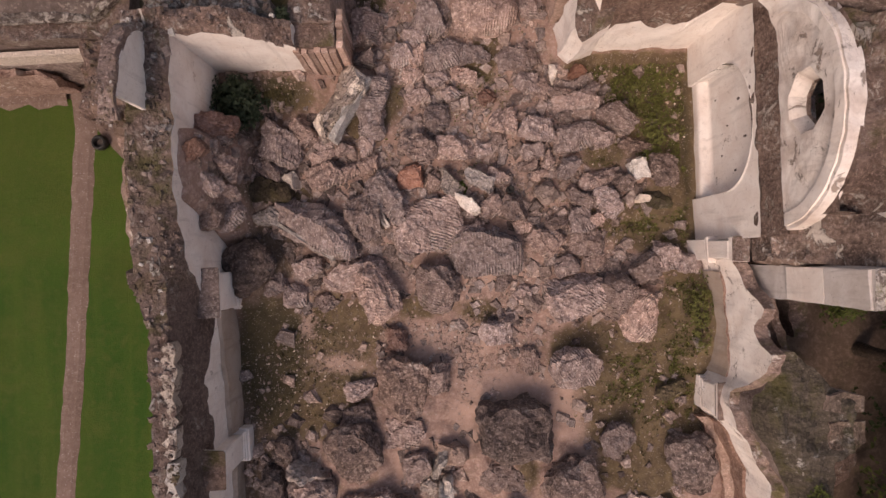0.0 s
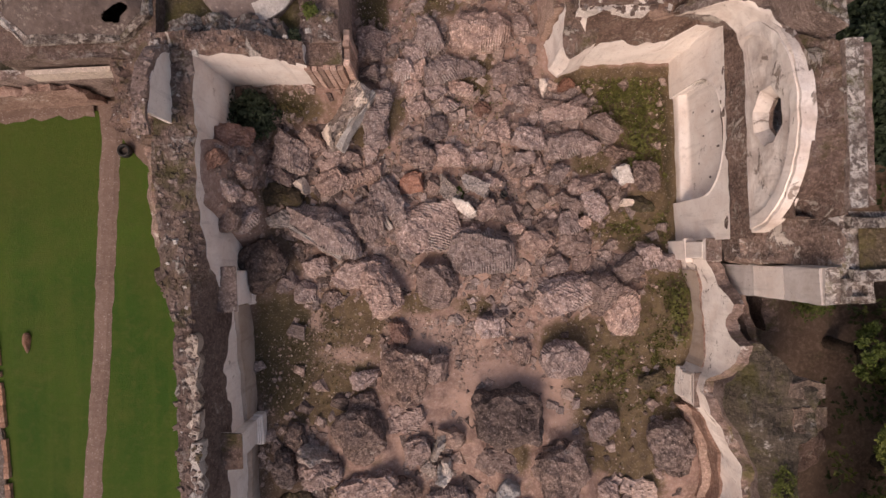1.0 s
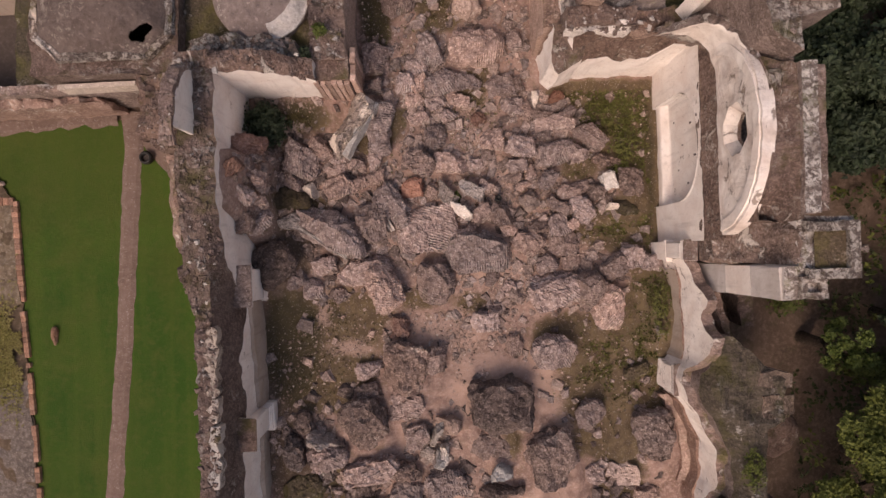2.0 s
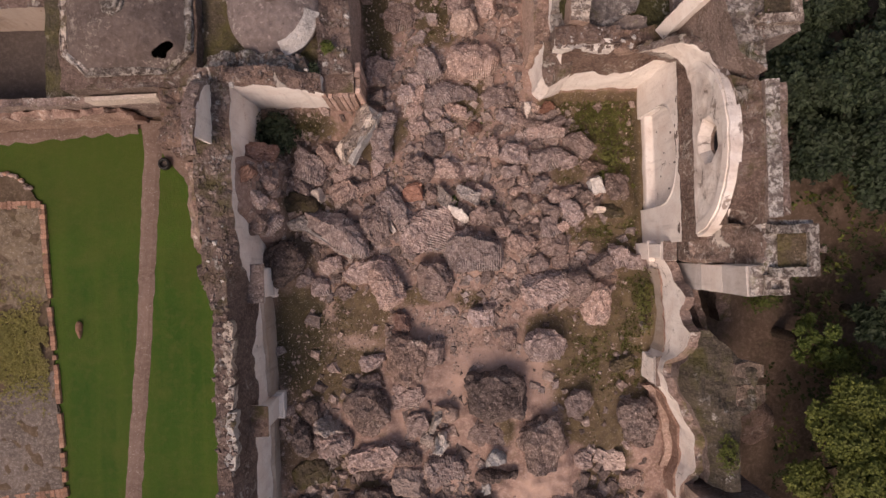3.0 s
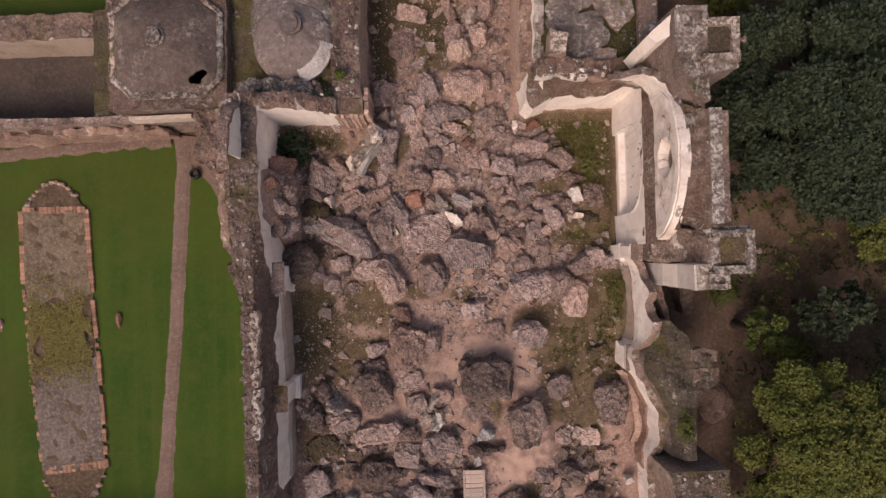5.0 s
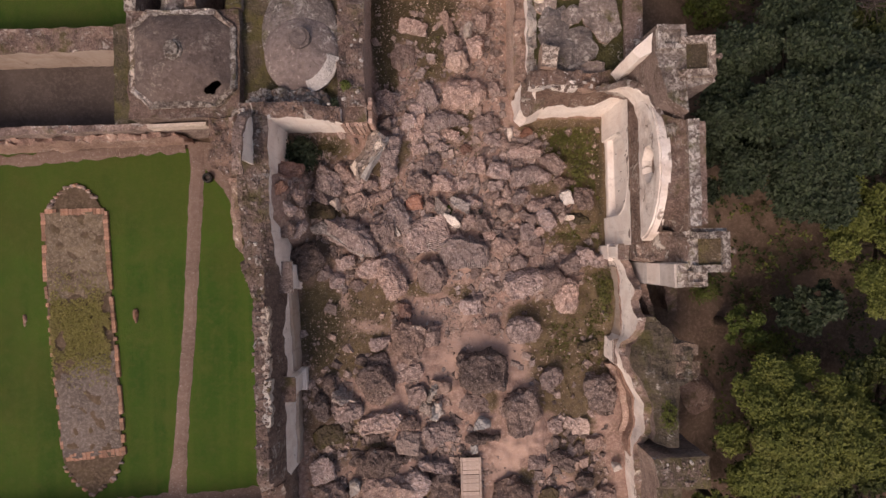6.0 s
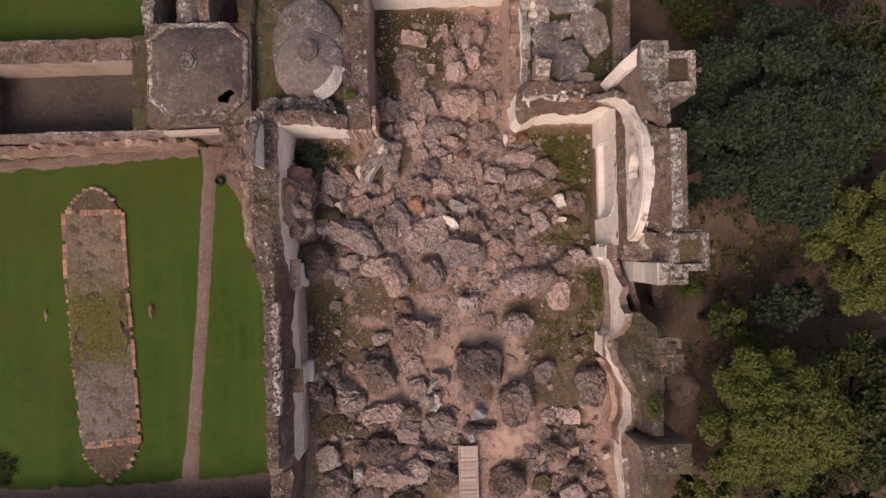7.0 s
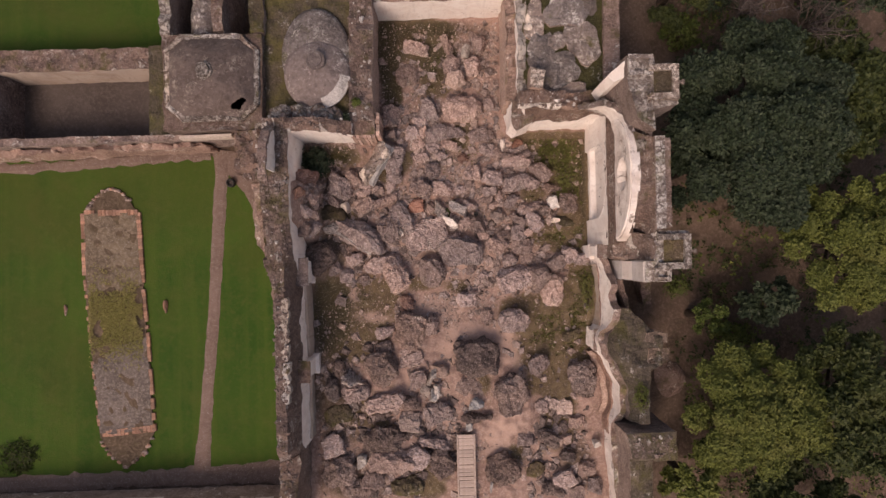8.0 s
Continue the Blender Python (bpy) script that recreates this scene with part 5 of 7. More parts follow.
def rock(x, y, length, width, height, angle, kind):
    """A fallen piece of masonry, part sunk in the ground: a broken hull with steps along its courses."""
    count[0] += 1
    seed = count[0]
    rng = random.Random(seed * 7 + 1)
    material, label, square = KINDS[kind]
    bm = bmesh.new()
    a, b, c = length * 0.49, width * 0.49, height * 0.56
    for _ in range(44 if kind in "de" else 26 if square < 0.7 else 16):
        u = Vector((rng.uniform(-1, 1), rng.uniform(-1, 1), rng.uniform(-1, 1)))
        big = max(abs(u.x), abs(u.y), abs(u.z))
        u = (u / big) * (square + (0 if kind in "de" else 0.12)) + u.normalized() * (1 - square)
        u.z = u.z if u.z < 0 else u.z * rng.uniform(0.75, 1.0)
        bm.verts.new((u.x * a, u.y * b, u.z * c))
    hull = bmesh.ops.convex_hull(bm, input=bm.verts[:])
    loose = [v for v in bm.verts if not v.link_faces]
    bmesh.ops.delete(bm, geom=loose, context="VERTS")
    size = max(length, width)
    goal = max(0.085, size * 0.055)
    for _ in range(5):
        long_edges = [e for e in bm.edges if e.calc_length() > goal * 1.5]
        if not long_edges or len(bm.faces) > 5200:
            break
        bmesh.ops.subdivide_edges(bm, edges=long_edges, cuts=1)
        bmesh.ops.triangulate(bm, faces=[f for f in bm.faces if len(f.verts) > 3])
    bm.normal_update()
    tilt = Vector((rng.uniform(-0.8, 0.8), rng.uniform(-0.8, 0.8), 1.0)).normalized()
    pitch = rng.uniform(0.22, 0.34)
    coursed = kind in ("b", "o2", "p", "w2")
    moves = []
    for v in bm.verts:
        p = v.co
        d = (0.13 if kind == "d" else 0.09) * size ** 0.5 * noise.fractal(p * (1.5 / size ** 0.5) + Vector((seed, 0, 0)), 0.7, 2.0, 4)
        d -= (0.10 if kind == "d" else 0.06) * size ** 0.5 * abs(noise.noise(p * 2.6 + Vector((0, seed, 0))))
        if kind == "d":
            d *= 1.15
        if kind != "d":
            q = p + wobble(p, 0.5, seed) * 0.12
            d += 0.035 * size ** 0.5 * (noise.cell(q * 2.3) - 0.5) + 0.02 * (noise.cell(q * 5.1 + Vector((3, seed, 1))) - 0.5)
        if coursed:
            s = (p.dot(tilt) + 0.05 * noise.noise(p * 1.5)) / pitch
            k = math.floor(s)
            d += 0.05 * noise.noise((k * 3.7, seed, 0.5)) - (0.06 if s - k < 0.22 else 0.0)
        moves.append(v.normal * d)
    for v, m in zip(bm.verts, moves):
        v.co += m
    # bring coursed pieces to lie with their bands across the length
    ob = link_mesh("masonry_block", bm, material)
    ground = nave_height(x, y)
    lean = Euler((rng.uniform(-0.12, 0.12), rng.uniform(-0.12, 0.12), radians(angle))).to_matrix().to_4x4()
    ob.matrix_basis = Matrix.Translation((x, y, ground + height * 0.30)) @ lean
    BLOCKS.append((x, y, (length + width) / 2, height))
    if kind == "d" and length > 1.2:
        BANKS.append((x + 0.1, y - 0.42 * width, (length + width) / 2, height * 1.5))
    tagged(ob, label, "fallen stone", "fallen masonry of the nave")
    return ob


def plaster_edge(ob, x0, x1, y, width, z, tilt=0.0):
    """A strip of white plaster that still clings to a fragment, in the fragment's own axes."""
    bm = bmesh.new()
    z -= 0.12
    box(bm, x0, x1, y - width / 2, y + width / 2, z - 0.7, z)
    bmesh.ops.subdivide_edges(bm, edges=bm.edges[:], cuts=9)
    for v in bm.verts:
        u = (v.co.x - x0) / (x1 - x0)
        v.co.z -= 0.2 + 0.35 * (2 * u - 1) ** 2
        v.co.y = y + (v.co.y - y) * (0.75 + 0.5 * noise.noise((u * 3.1, x0, 7)))
        v.co.y += 0.09 * noise.noise((v.co.x * 1.4, x1, 2))
        v.co += wobble(v.co, 0.30, x0 + 3) * 0.08
    bmesh.ops.rotate(bm, verts=bm.verts, cent=(0, y, z), matrix=Matrix.Rotation(radians(tilt), 3, "Z"))
    p = link_mesh("plaster_face", bm, WHITE_STONE)
    p.parent = ob
    tagged(p, "strip of white plaster")


plaster_edge(rock(-3.01, 5.61, 3.09, 1.74, 2.4, 55, "p"), -1.2, 1.75, -0.72, 0.34, 1.0, 3)
rock(-1.50, 5.57, 2.57, 1.28, 1.3, 85, "b")
rock(-5.47, 4.20, 2.20, 1.53, 1.6, -35, "b")
rock(-4.34, 4.73, 1.40, 0.93, 1.2, -50, "r")
rock(-5.87, 3.28, 1.65, 0.71, 0.8, -45, "b")
rock(-7.30, 4.53, 1.76, 1.01, 1.7, 0, "o2")
rock(-7.26, 3.37, 1.08, 0.75, 1.2, 20, "o2")
rock(-6.91, 3.08, 1.21, 0.88, 1, -20, "r")
rock(-7.30, 1.19, 1.06, 1.06, 0.9, 0, "r")
rock(-6.94, 1.25, 1.34, 1.01, 0.9, 30, "r")
rock(-6.84, 2.02, 0.89, 0.76, 0.8, 30, "r")
rock(-7.09, 2.27, 0.97, 0.77, 0.8, -30, "r")
rock(-4.89, 2.73, 0.61, 0.75, 0.9, 30, "w")
rock(-5.96, 2.30, 2.35, 1.13, 0.9, 5, "m")
rock(-3.55, 2.92, 1.64, 1.13, 1, 15, "b")
rock(-3.58, 3.78, 1.22, 0.61, 0.8, 15, "r")
rock(-2.76, 4.00, 0.90, 0.75, 0.7, 0, "r")
rock(-1.81, 4.10, 0.75, 0.99, 0.8, 0, "r")
rock(-1.72, 3.28, 1.08, 0.80, 0.7, 20, "r")
rock(-3.34, 4.27, 1.41, 0.94, 0.7, 20, "r")
rock(-2.56, 2.95, 0.94, 0.80, 0.7, 20, "r")
plaster_edge(rock(-3.82, 0.73, 4.04, 1.80, 1.9, -27, "b"), -1.7, 1.1, -0.72, 0.2, 0.95, -6)
rock(-5.85, 1.16, 1.05, 0.94, 1.1, 20, "w2")
plaster_edge(rock(-1.99, 1.14, 1.95, 1.49, 1.5, -72, "b"), -0.8, 0.7, 0.66, 0.24, 0.75, 6)
rock(-0.93, 1.94, 2.34, 1.40, 1.2, -50, "b")
rock(-2.55, -1.17, 2.62, 1.22, 1.1, 20, "r")
rock(-4.41, -0.76, 1.22, 0.99, 1, 20, "r")
rock(-6.73, -0.63, 2.42, 2.53, 1.9, 30, "d")
rock(-5.84, -1.58, 1.08, 0.94, 0.9, 20, "r")
rock(-4.93, -2.03, 0.99, 1.08, 0.8, 0, "r")
rock(-3.79, -2.31, 0.76, 0.85, 0.6, 40, "b")
rock(-1.60, -1.99, 2.59, 1.80, 1.9, -65, "b")
rock(0.94, -1.81, 2.50, 2.04, 1.7, -62, "e")
rock(2.96, -0.42, 2.97, 1.99, 1.7, -5, "b")
rock(0.55, 0.68, 3.00, 2.25, 1, 10, "b")
rock(-0.02, 2.72, 1.08, 0.94, 0.9, 0, "o")
rock(0.31, 3.86, 1.59, 1.17, 1.3, -30, "b")
rock(1.83, 3.86, 1.78, 1.03, 1, -15, "r")
rock(3.02, 3.77, 0.80, 0.66, 0.7, 0, "r")
rock(3.67, 4.27, 0.66, 0.66, 0.7, 0, "r")
rock(1.10, 5.14, 1.03, 1.17, 0.9, 0, "r")
rock(1.23, 6.91, 1.08, 0.85, 0.7, 20, "b")
rock(2.30, 7.06, 1.23, 0.66, 0.7, -20, "b")
rock(1.69, 6.43, 0.76, 0.99, 0.6, 20, "b")
rock(3.27, 6.11, 0.76, 0.66, 0.5, 0, "o2")
rock(0.43, 7.83, 0.94, 1.08, 0.7, 0, "r")
rock(0.37, 6.08, 1.04, 0.95, 0.5, 30, "r")
rock(0.16, 7.03, 0.95, 0.80, 0.5, 0, "r")
rock(4.92, 7.57, 1.22, 0.99, 0.8, 20, "r")
rock(5.00, 6.62, 1.18, 0.94, 0.8, -20, "r")
rock(3.87, 4.97, 1.17, 1.22, 1, 0, "b")
rock(5.36, 4.54, 1.68, 1.07, 1.4, -12, "r")
rock(6.94, 4.22, 1.96, 1.26, 1.2, 12, "r")
rock(7.98, 4.12, 1.22, 0.94, 1, -20, "r")
rock(6.95, 5.65, 2.15, 0.94, 1.1, 8, "r")
rock(7.59, 6.17, 0.89, 0.70, 0.9, 20, "r")
rock(8.59, 4.95, 1.72, 1.02, 1.4, -38, "r")
rock(6.54, 6.23, 1.41, 0.52, 0.7, 15, "r")
rock(6.51, 5.17, 0.94, 0.61, 0.6, 0, "d")
rock(7.07, 7.04, 0.85, 0.57, 0.7, 15, "o")
rock(6.07, 6.86, 0.33, 0.80, 0.9, 0, "w")
rock(5.59, 6.26, 0.94, 0.85, 0.7, 40, "r")
rock(5.13, 3.69, 1.08, 0.66, 0.9, 0, "r")
rock(4.88, 3.14, 0.85, 0.66, 0.8, 0, "r")
rock(5.73, 3.28, 0.57, 0.99, 0.7, 10, "r")
rock(6.56, 2.95, 0.84, 1.13, 1, -25, "r")
rock(5.36, 2.71, 0.76, 0.52, 0.6, 0, "r")
rock(5.62, 1.98, 0.99, 0.99, 0.9, 20, "r2")
rock(7.06, 1.69, 1.36, 0.89, 1, -35, "r")
rock(8.09, 1.37, 1.50, 1.12, 1.2, -50, "r")
rock(7.81, 2.43, 1.69, 0.80, 0.9, 10, "r")
rock(9.42, 2.73, 0.61, 0.89, 1.3, 15, "w")
rock(9.58, 1.57, 0.56, 0.38, 0.9, 0, "w")
rock(8.93, 2.29, 1.17, 0.94, 1, 0, "d")
rock(10.48, 2.70, 1.49, 1.65, 1.3, 20, "d")
rock(9.52, 3.79, 1.71, 0.70, 0.9, -15, "d")
rock(10.29, 1.59, 1.41, 0.94, 0.8, 0, "m")
rock(1.55, 2.45, 1.36, 0.70, 1, -45, "w2")
rock(2.84, 2.52, 1.45, 0.65, 1.2, -28, "w2")
rock(2.25, 1.56, 1.26, 0.47, 1.1, -43, "w")
rock(3.28, 1.44, 1.03, 1.08, 0.9, 0, "r")
rock(4.25, 1.30, 1.12, 1.17, 1.2, 0, "r")
rock(3.61, 2.70, 1.08, 0.85, 0.9, 0, "r")
rock(0.97, 2.60, 0.85, 0.94, 0.8, 0, "r")
rock(2.31, 0.43, 1.41, 0.70, 0.9, 25, "r")
rock(5.99, 0.67, 0.99, 0.66, 0.7, 0, "r")
rock(7.04, 0.75, 1.08, 1.22, 0.9, 0, "r")
rock(7.64, 0.78, 0.71, 0.61, 0.8, 30, "r")
rock(5.54, -0.19, 1.74, 1.22, 0.9, -25, "b")
rock(7.24, -0.20, 1.46, 1.17, 0.9, 0, "r")
rock(6.39, -1.12, 1.18, 0.94, 0.8, 20, "r")
rock(7.59, -1.04, 1.04, 0.85, 0.7, 0, "r")
rock(4.57, 0.60, 0.85, 0.66, 0.6, 0, "r")
rock(6.62, -2.28, 2.41, 2.14, 1.6, 20, "b")
rock(8.21, -2.44, 1.52, 1.94, 1.9, -40, "r")
rock(9.33, -3.37, 1.87, 2.52, 1.2, -10, "e")
rock(9.76, -1.27, 1.96, 1.03, 1.2, 30, "r")
rock(10.49, -0.90, 1.17, 1.22, 1.2, 0, "r")
rock(11.37, -1.19, 1.22, 0.94, 1.1, -10, "r")
rock(3.29, -3.82, 1.45, 1.08, 1.1, 0, "r")
rock(3.76, -3.38, 0.80, 0.61, 0.9, 20, "r")
rock(3.66, -1.74, 0.80, 0.75, 0.7, 0, "r")
rock(4.93, -2.60, 0.94, 0.71, 0.7, -40, "r2")
rock(4.48, -2.24, 0.80, 0.76, 0.6, 40, "r")
rock(6.53, -5.32, 2.40, 2.03, 1.9, 0, "e")
rock(4.73, -5.07, 0.99, 1.13, 0.7, 0, "r")
rock(8.20, -8.46, 1.68, 1.77, 1.3, 0, "e")
rock(11.24, -9.34, 2.32, 2.64, 1.8, 20, "d")
rock(-2.36, -6.07, 1.32, 0.99, 0.9, 0, "r")
rock(-0.58, -5.92, 2.41, 2.94, 2.1, -15, "d")
rock(0.84, -5.62, 1.07, 1.39, 1.5, 0, "r")
rock(-2.71, -8.41, 2.43, 2.57, 2.2, 30, "d")
rock(-2.50, -7.15, 1.76, 1.07, 1.2, 10, "d")
rock(-0.59, -7.78, 1.74, 1.41, 1, 0, "b")
rock(3.94, -7.83, 3.70, 3.02, 2.4, 0, "d")
rock(3.71, -9.76, 2.89, 1.77, 1.3, 0, "e")
rock(6.17, -9.92, 1.96, 2.22, 1.6, 0, "d")
rock(1.30, -8.70, 1.36, 0.80, 1.1, -5, "r2")
rock(0.72, -9.12, 0.47, 1.21, 1.3, -15, "w")
rock(-0.85, -4.05, 1.08, 1.08, 0.8, 0, "o2")
rock(-0.13, -9.27, 1.27, 1.45, 1, 20, "r")
rock(1.05, -10.29, 0.47, 1.21, 1.3, -12, "w")
rock(0.31, -10.15, 0.70, 0.94, 1, 0, "w2")
rock(-4.60, -9.33, 1.90, 0.51, 1.6, -22, "w2")
rock(-4.49, -9.95, 2.14, 1.39, 1.5, 0, "r")
rock(-5.67, -8.38, 1.03, 1.40, 1.2, 20, "d")
rock(10.92, -10.72, 1.08, 0.61, 0.75, -15, "r")
rock(10.63, -6.47, 1.42, 0.71, 0.6, 20, "m")
rock(-4.49, -10.14, 1.57, 1.25, 1.3, 0, "r")
rock(-6.10, -9.81, 1.25, 1.80, 1.5, 0, "d")
plaster_edge(rock(-2.54, -10.86, 2.73, 1.72, 1.5, 20, "b"), 0.9, 1.1, -0.1, 1.0, 0.8, 0)
rock(-0.91, -10.88, 1.88, 1.10, 1.3, -10, "d")
rock(-0.79, -12.14, 1.57, 1.57, 1.2, 0, "r2")
rock(0.97, -10.37, 0.55, 1.02, 1.4, -10, "w")
rock(3.80, -11.03, 1.09, 1.01, 1.6, 0, "w")
rock(6.20, -10.40, 2.92, 3.36, 2.2, 10, "d")
rock(3.87, -12.00, 2.77, 0.71, 1.3, 0, "d")
rock(3.23, -12.51, 0.55, 0.78, 1.2, 0, "w")
rock(1.14, -11.78, 2.04, 1.65, 1, 0, "b")
rock(-2.60, -13.46, 3.21, 2.32, 1.5, 15, "d")
rock(-2.24, -14.88, 3.52, 1.64, 1.4, 0, "r")
rock(-0.29, -14.71, 1.64, 1.64, 1.3, 50, "r")
rock(1.34, -15.11, 1.95, 2.34, 1.5, 20, "d")
rock(-4.19, -14.82, 0.70, 0.94, 1.3, 0, "w")
rock(-5.76, -15.58, 2.76, 2.41, 1.4, 0, "d")
rock(-4.62, -16.81, 2.35, 1.57, 1.2, 0, "r")
rock(0.90, -13.79, 2.43, 0.78, 1.1, -10, "b")
rock(8.40, -11.44, 0.96, 1.07, 0.75, 0, "r")
rock(9.96, -11.37, 1.18, 1.24, 0.9, 0, "r2")
rock(10.81, -12.50, 1.13, 1.02, 0.825, 0, "r")
rock(11.55, -10.23, 1.33, 1.57, 1.2, 10, "d")
rock(7.17, -13.55, 1.36, 1.02, 0.825, 0, "r")
rock(8.81, -13.53, 1.80, 1.18, 1.2, -25, "d")
rock(10.21, -14.71, 1.33, 1.02, 1.1, 0, "d")
rock(10.10, -14.70, 0.39, 0.28, 1.05, 0, "w")
rock(12.14, -13.96, 0.51, 0.62, 0.9, 20, "w")
rock(5.55, -15.63, 2.77, 2.68, 1.3, 20, "d")
rock(4.75, -16.70, 0.20, 0.96, 0.975, 0, "w")
rock(9.84, -16.44, 1.69, 1.30, 0.9, 20, "r")
rock(10.70, -17.34, 1.13, 1.02, 0.825, 0, "r")
rock(11.44, -15.79, 1.24, 1.02, 0.825, 0, "r")
rock(9.05, -17.14, 1.73, 1.26, 1.1, 0, "d")
rock(11.98, -16.94, 1.13, 1.30, 0.975, 0, "r")
rock(7.93, -15.76, 1.42, 1.13, 0.6, 0, "m")
rock(-1.12, -16.57, 2.36, 1.42, 0.8, 0, "m")
rock(-3.44, -16.13, 1.72, 1.57, 1.2, 20, "r")
rock(-6.14, -13.76, 1.57, 1.57, 1, 20, "r")
rock(-5.72, -11.64, 1.97, 1.42, 0.9, 20, "m")
rock(1.06, 9.42, 1.65, 1.49, 1, -30, "r")
rock(3.14, 9.45, 3.05, 2.3, 1.5, 0, "e")
rock(-1.65, 9.05, 1.33, 1.64, 1.3, 0, "r")
rock(2.62, 12.53, 1.33, 1.33, 1.1, 0, "r")
rock(2.83, 11.44, 1.33, 1.17, 1.3, 20, "r2")
rock(4.03, 12.35, 1.06, 1.41, 1.4, 5, "r")
rock(4.46, 13.93, 1.17, 1.17, 1.3, -30, "r")
rock(3.62, 13.38, 0.63, 0.70, 1.4, 10, "w")
rock(2.26, 13.95, 0.63, 1.49, 0.9, 25, "r")
rock(0.09, 13.81, 2.05, 1.02, 0.8, -15, "r")
rock(-0.54, 11.94, 1.96, 1.81, 0.9, 0, "e")
rock(1.42, 7.80, 1.65, 1.26, 1, 10, "r")
rock(-0.23, 7.84, 0.94, 1.02, 0.9, 0, "r")
rock(2.60, 7.79, 1.65, 1.02, 0.9, -20, "r")
rock(-1.80, 7.70, 1.02, 0.94, 1, 0, "r")
rock(0.37, 8.68, 1.18, 0.95, 0.7, 0, "r")
rock(5.14, 9.77, 0.95, 0.95, 0.7, 0, "r")
rock(4.49, 7.60, 1.57, 1.18, 0.8, 0, "r")


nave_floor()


# ---- small rubble and gravel, too many to count ----
def in_nave(x, y):
    if y > 7.3:
        return -2.3 < x < 5.8 and y < 15.6
    return -7.3 < x < 11.6 and y > -18


def chip_mesh(name, n, low, high, material, seed, label, weight):
    rng = np.random.default_rng(seed)
    base = np.array([(-1, -1, -0.6), (1, -1, -0.6), (1, 1, -0.6), (-1, 1, -0.6), (-0.7, -0.6, 0.7), (0.6, -0.7, 0.8), (0.7, 0.6, 0.6), (-0.6, 0.7, 0.9)], float)
    quads = np.array([(0, 3, 2, 1), (4, 5, 6, 7), (0, 1, 5, 4), (1, 2, 6, 5), (2, 3, 7, 6), (3, 0, 4, 7)])
    verts, faces = [], []
    k = 0
    while k < n:
        x, y = rng.uniform(-7.4, 11.7), rng.uniform(-17.8, 15.6)
        if not in_nave(x, y) or rng.random() > weight(x, y):
            continue
        s = low + (high - low) * rng.random() ** 3
        t = rng.uniform(0, 6.283)
        m = np.array([[math.cos(t), -math.sin(t), 0], [math.sin(t), math.cos(t), 0], [0, 0, 1]])
        p = (base * rng.uniform(0.45, 1.35, (8, 3)) * (s * rng.uniform(0.7, 1.4), s, s * 0.7)) @ m.T + (x, y, nave_height(x, y) + s * 0.25)
        verts.append(p)
        faces.append(quads + 8 * k)
        k += 1
    ob = from_arrays(name, np.concatenate(verts), np.concatenate(faces), material)
    return tagged(ob, label, "rubble", kind="stuff")


def rubble_weight(x, y):
    w = 0.35 + 0.65 * (noise.noise((x * 0.35, y * 0.35, 12)) > -0.1)
    w *= 1.0 - 0.88 * cover(WEEDS, x, y)
    return w * (1.0 - 0.7 * cover(TRAILS, x, y)) * (1.0 if y > -1.5 else 0.45)


chip_mesh("rubble", 2200, 0.06, 0.32, RUBBLE, 3, "small broken stones strewn over the nave floor", rubble_weight)
chip_mesh("rubble", 1100, 0.06, 0.26, STONE_PALE, 4, "small pale broken stones strewn over the nave floor", rubble_weight)
chip_mesh("rubble", 240, 0.14, 0.34, RUBBLE, 13, "broken brick lumps between the fallen blocks", lambda x, y: rubble_weight(x, y) if y > -2.5 else 0.0)
chip_mesh("gravel", 15000, 0.02, 0.09, STONE_PALE, 5, "fine pale gravel and brick crumbs", lambda x, y: (0.5 + 0.5 * cover(TRAILS, x, y)) * (1.0 - 0.85 * cover(WEEDS, x, y)))
chip_mesh("gravel", 9000, 0.015, 0.055, STONE_PALE, 9, "fine loose gravel on the trodden trails", lambda x, y: 0.12 + 0.88 * cover(TRAILS, x, y))
chip_mesh("gravel", 3000, 0.02, 0.07, STONE_DARK, 10, "dark loose crumbs on the trodden trails", lambda x, y: 0.2 + 0.8 * cover(TRAILS, x, y))
chip_mesh("plaster_crumbs", 8000, 0.014, 0.05, WHITE_STONE, 6, "scattered white plaster crumbs", lambda x, y: 0.7 * (1.0 - 0.4 * cover(WEEDS, x, y)) + 0.3 * cover(TRAILS, x, y))


def south_heap(x, y):
    return max(blob(x, y, -4.5, -11.5, 2.6, 3.2), blob(x, y, -1.0, -14.5, 3.5, 2.2), blob(x, y, 8.8, -14.5, 2.4, 2.6), 0.7 * blob(x, y, 1.0, -9.5, 2.0, 1.6), 0.6 * blob(x, y, -5.0, 2.2, 2.2, 2.6))


chip_mesh("rubble", 330, 0.12, 0.46, STONE_DARK, 7, "dark broken lumps heaped in the southern nave", south_heap)
chip_mesh("rubble", 330, 0.12, 0.42, RUBBLE, 8, "broken brick lumps heaped in the southern nave", south_heap)


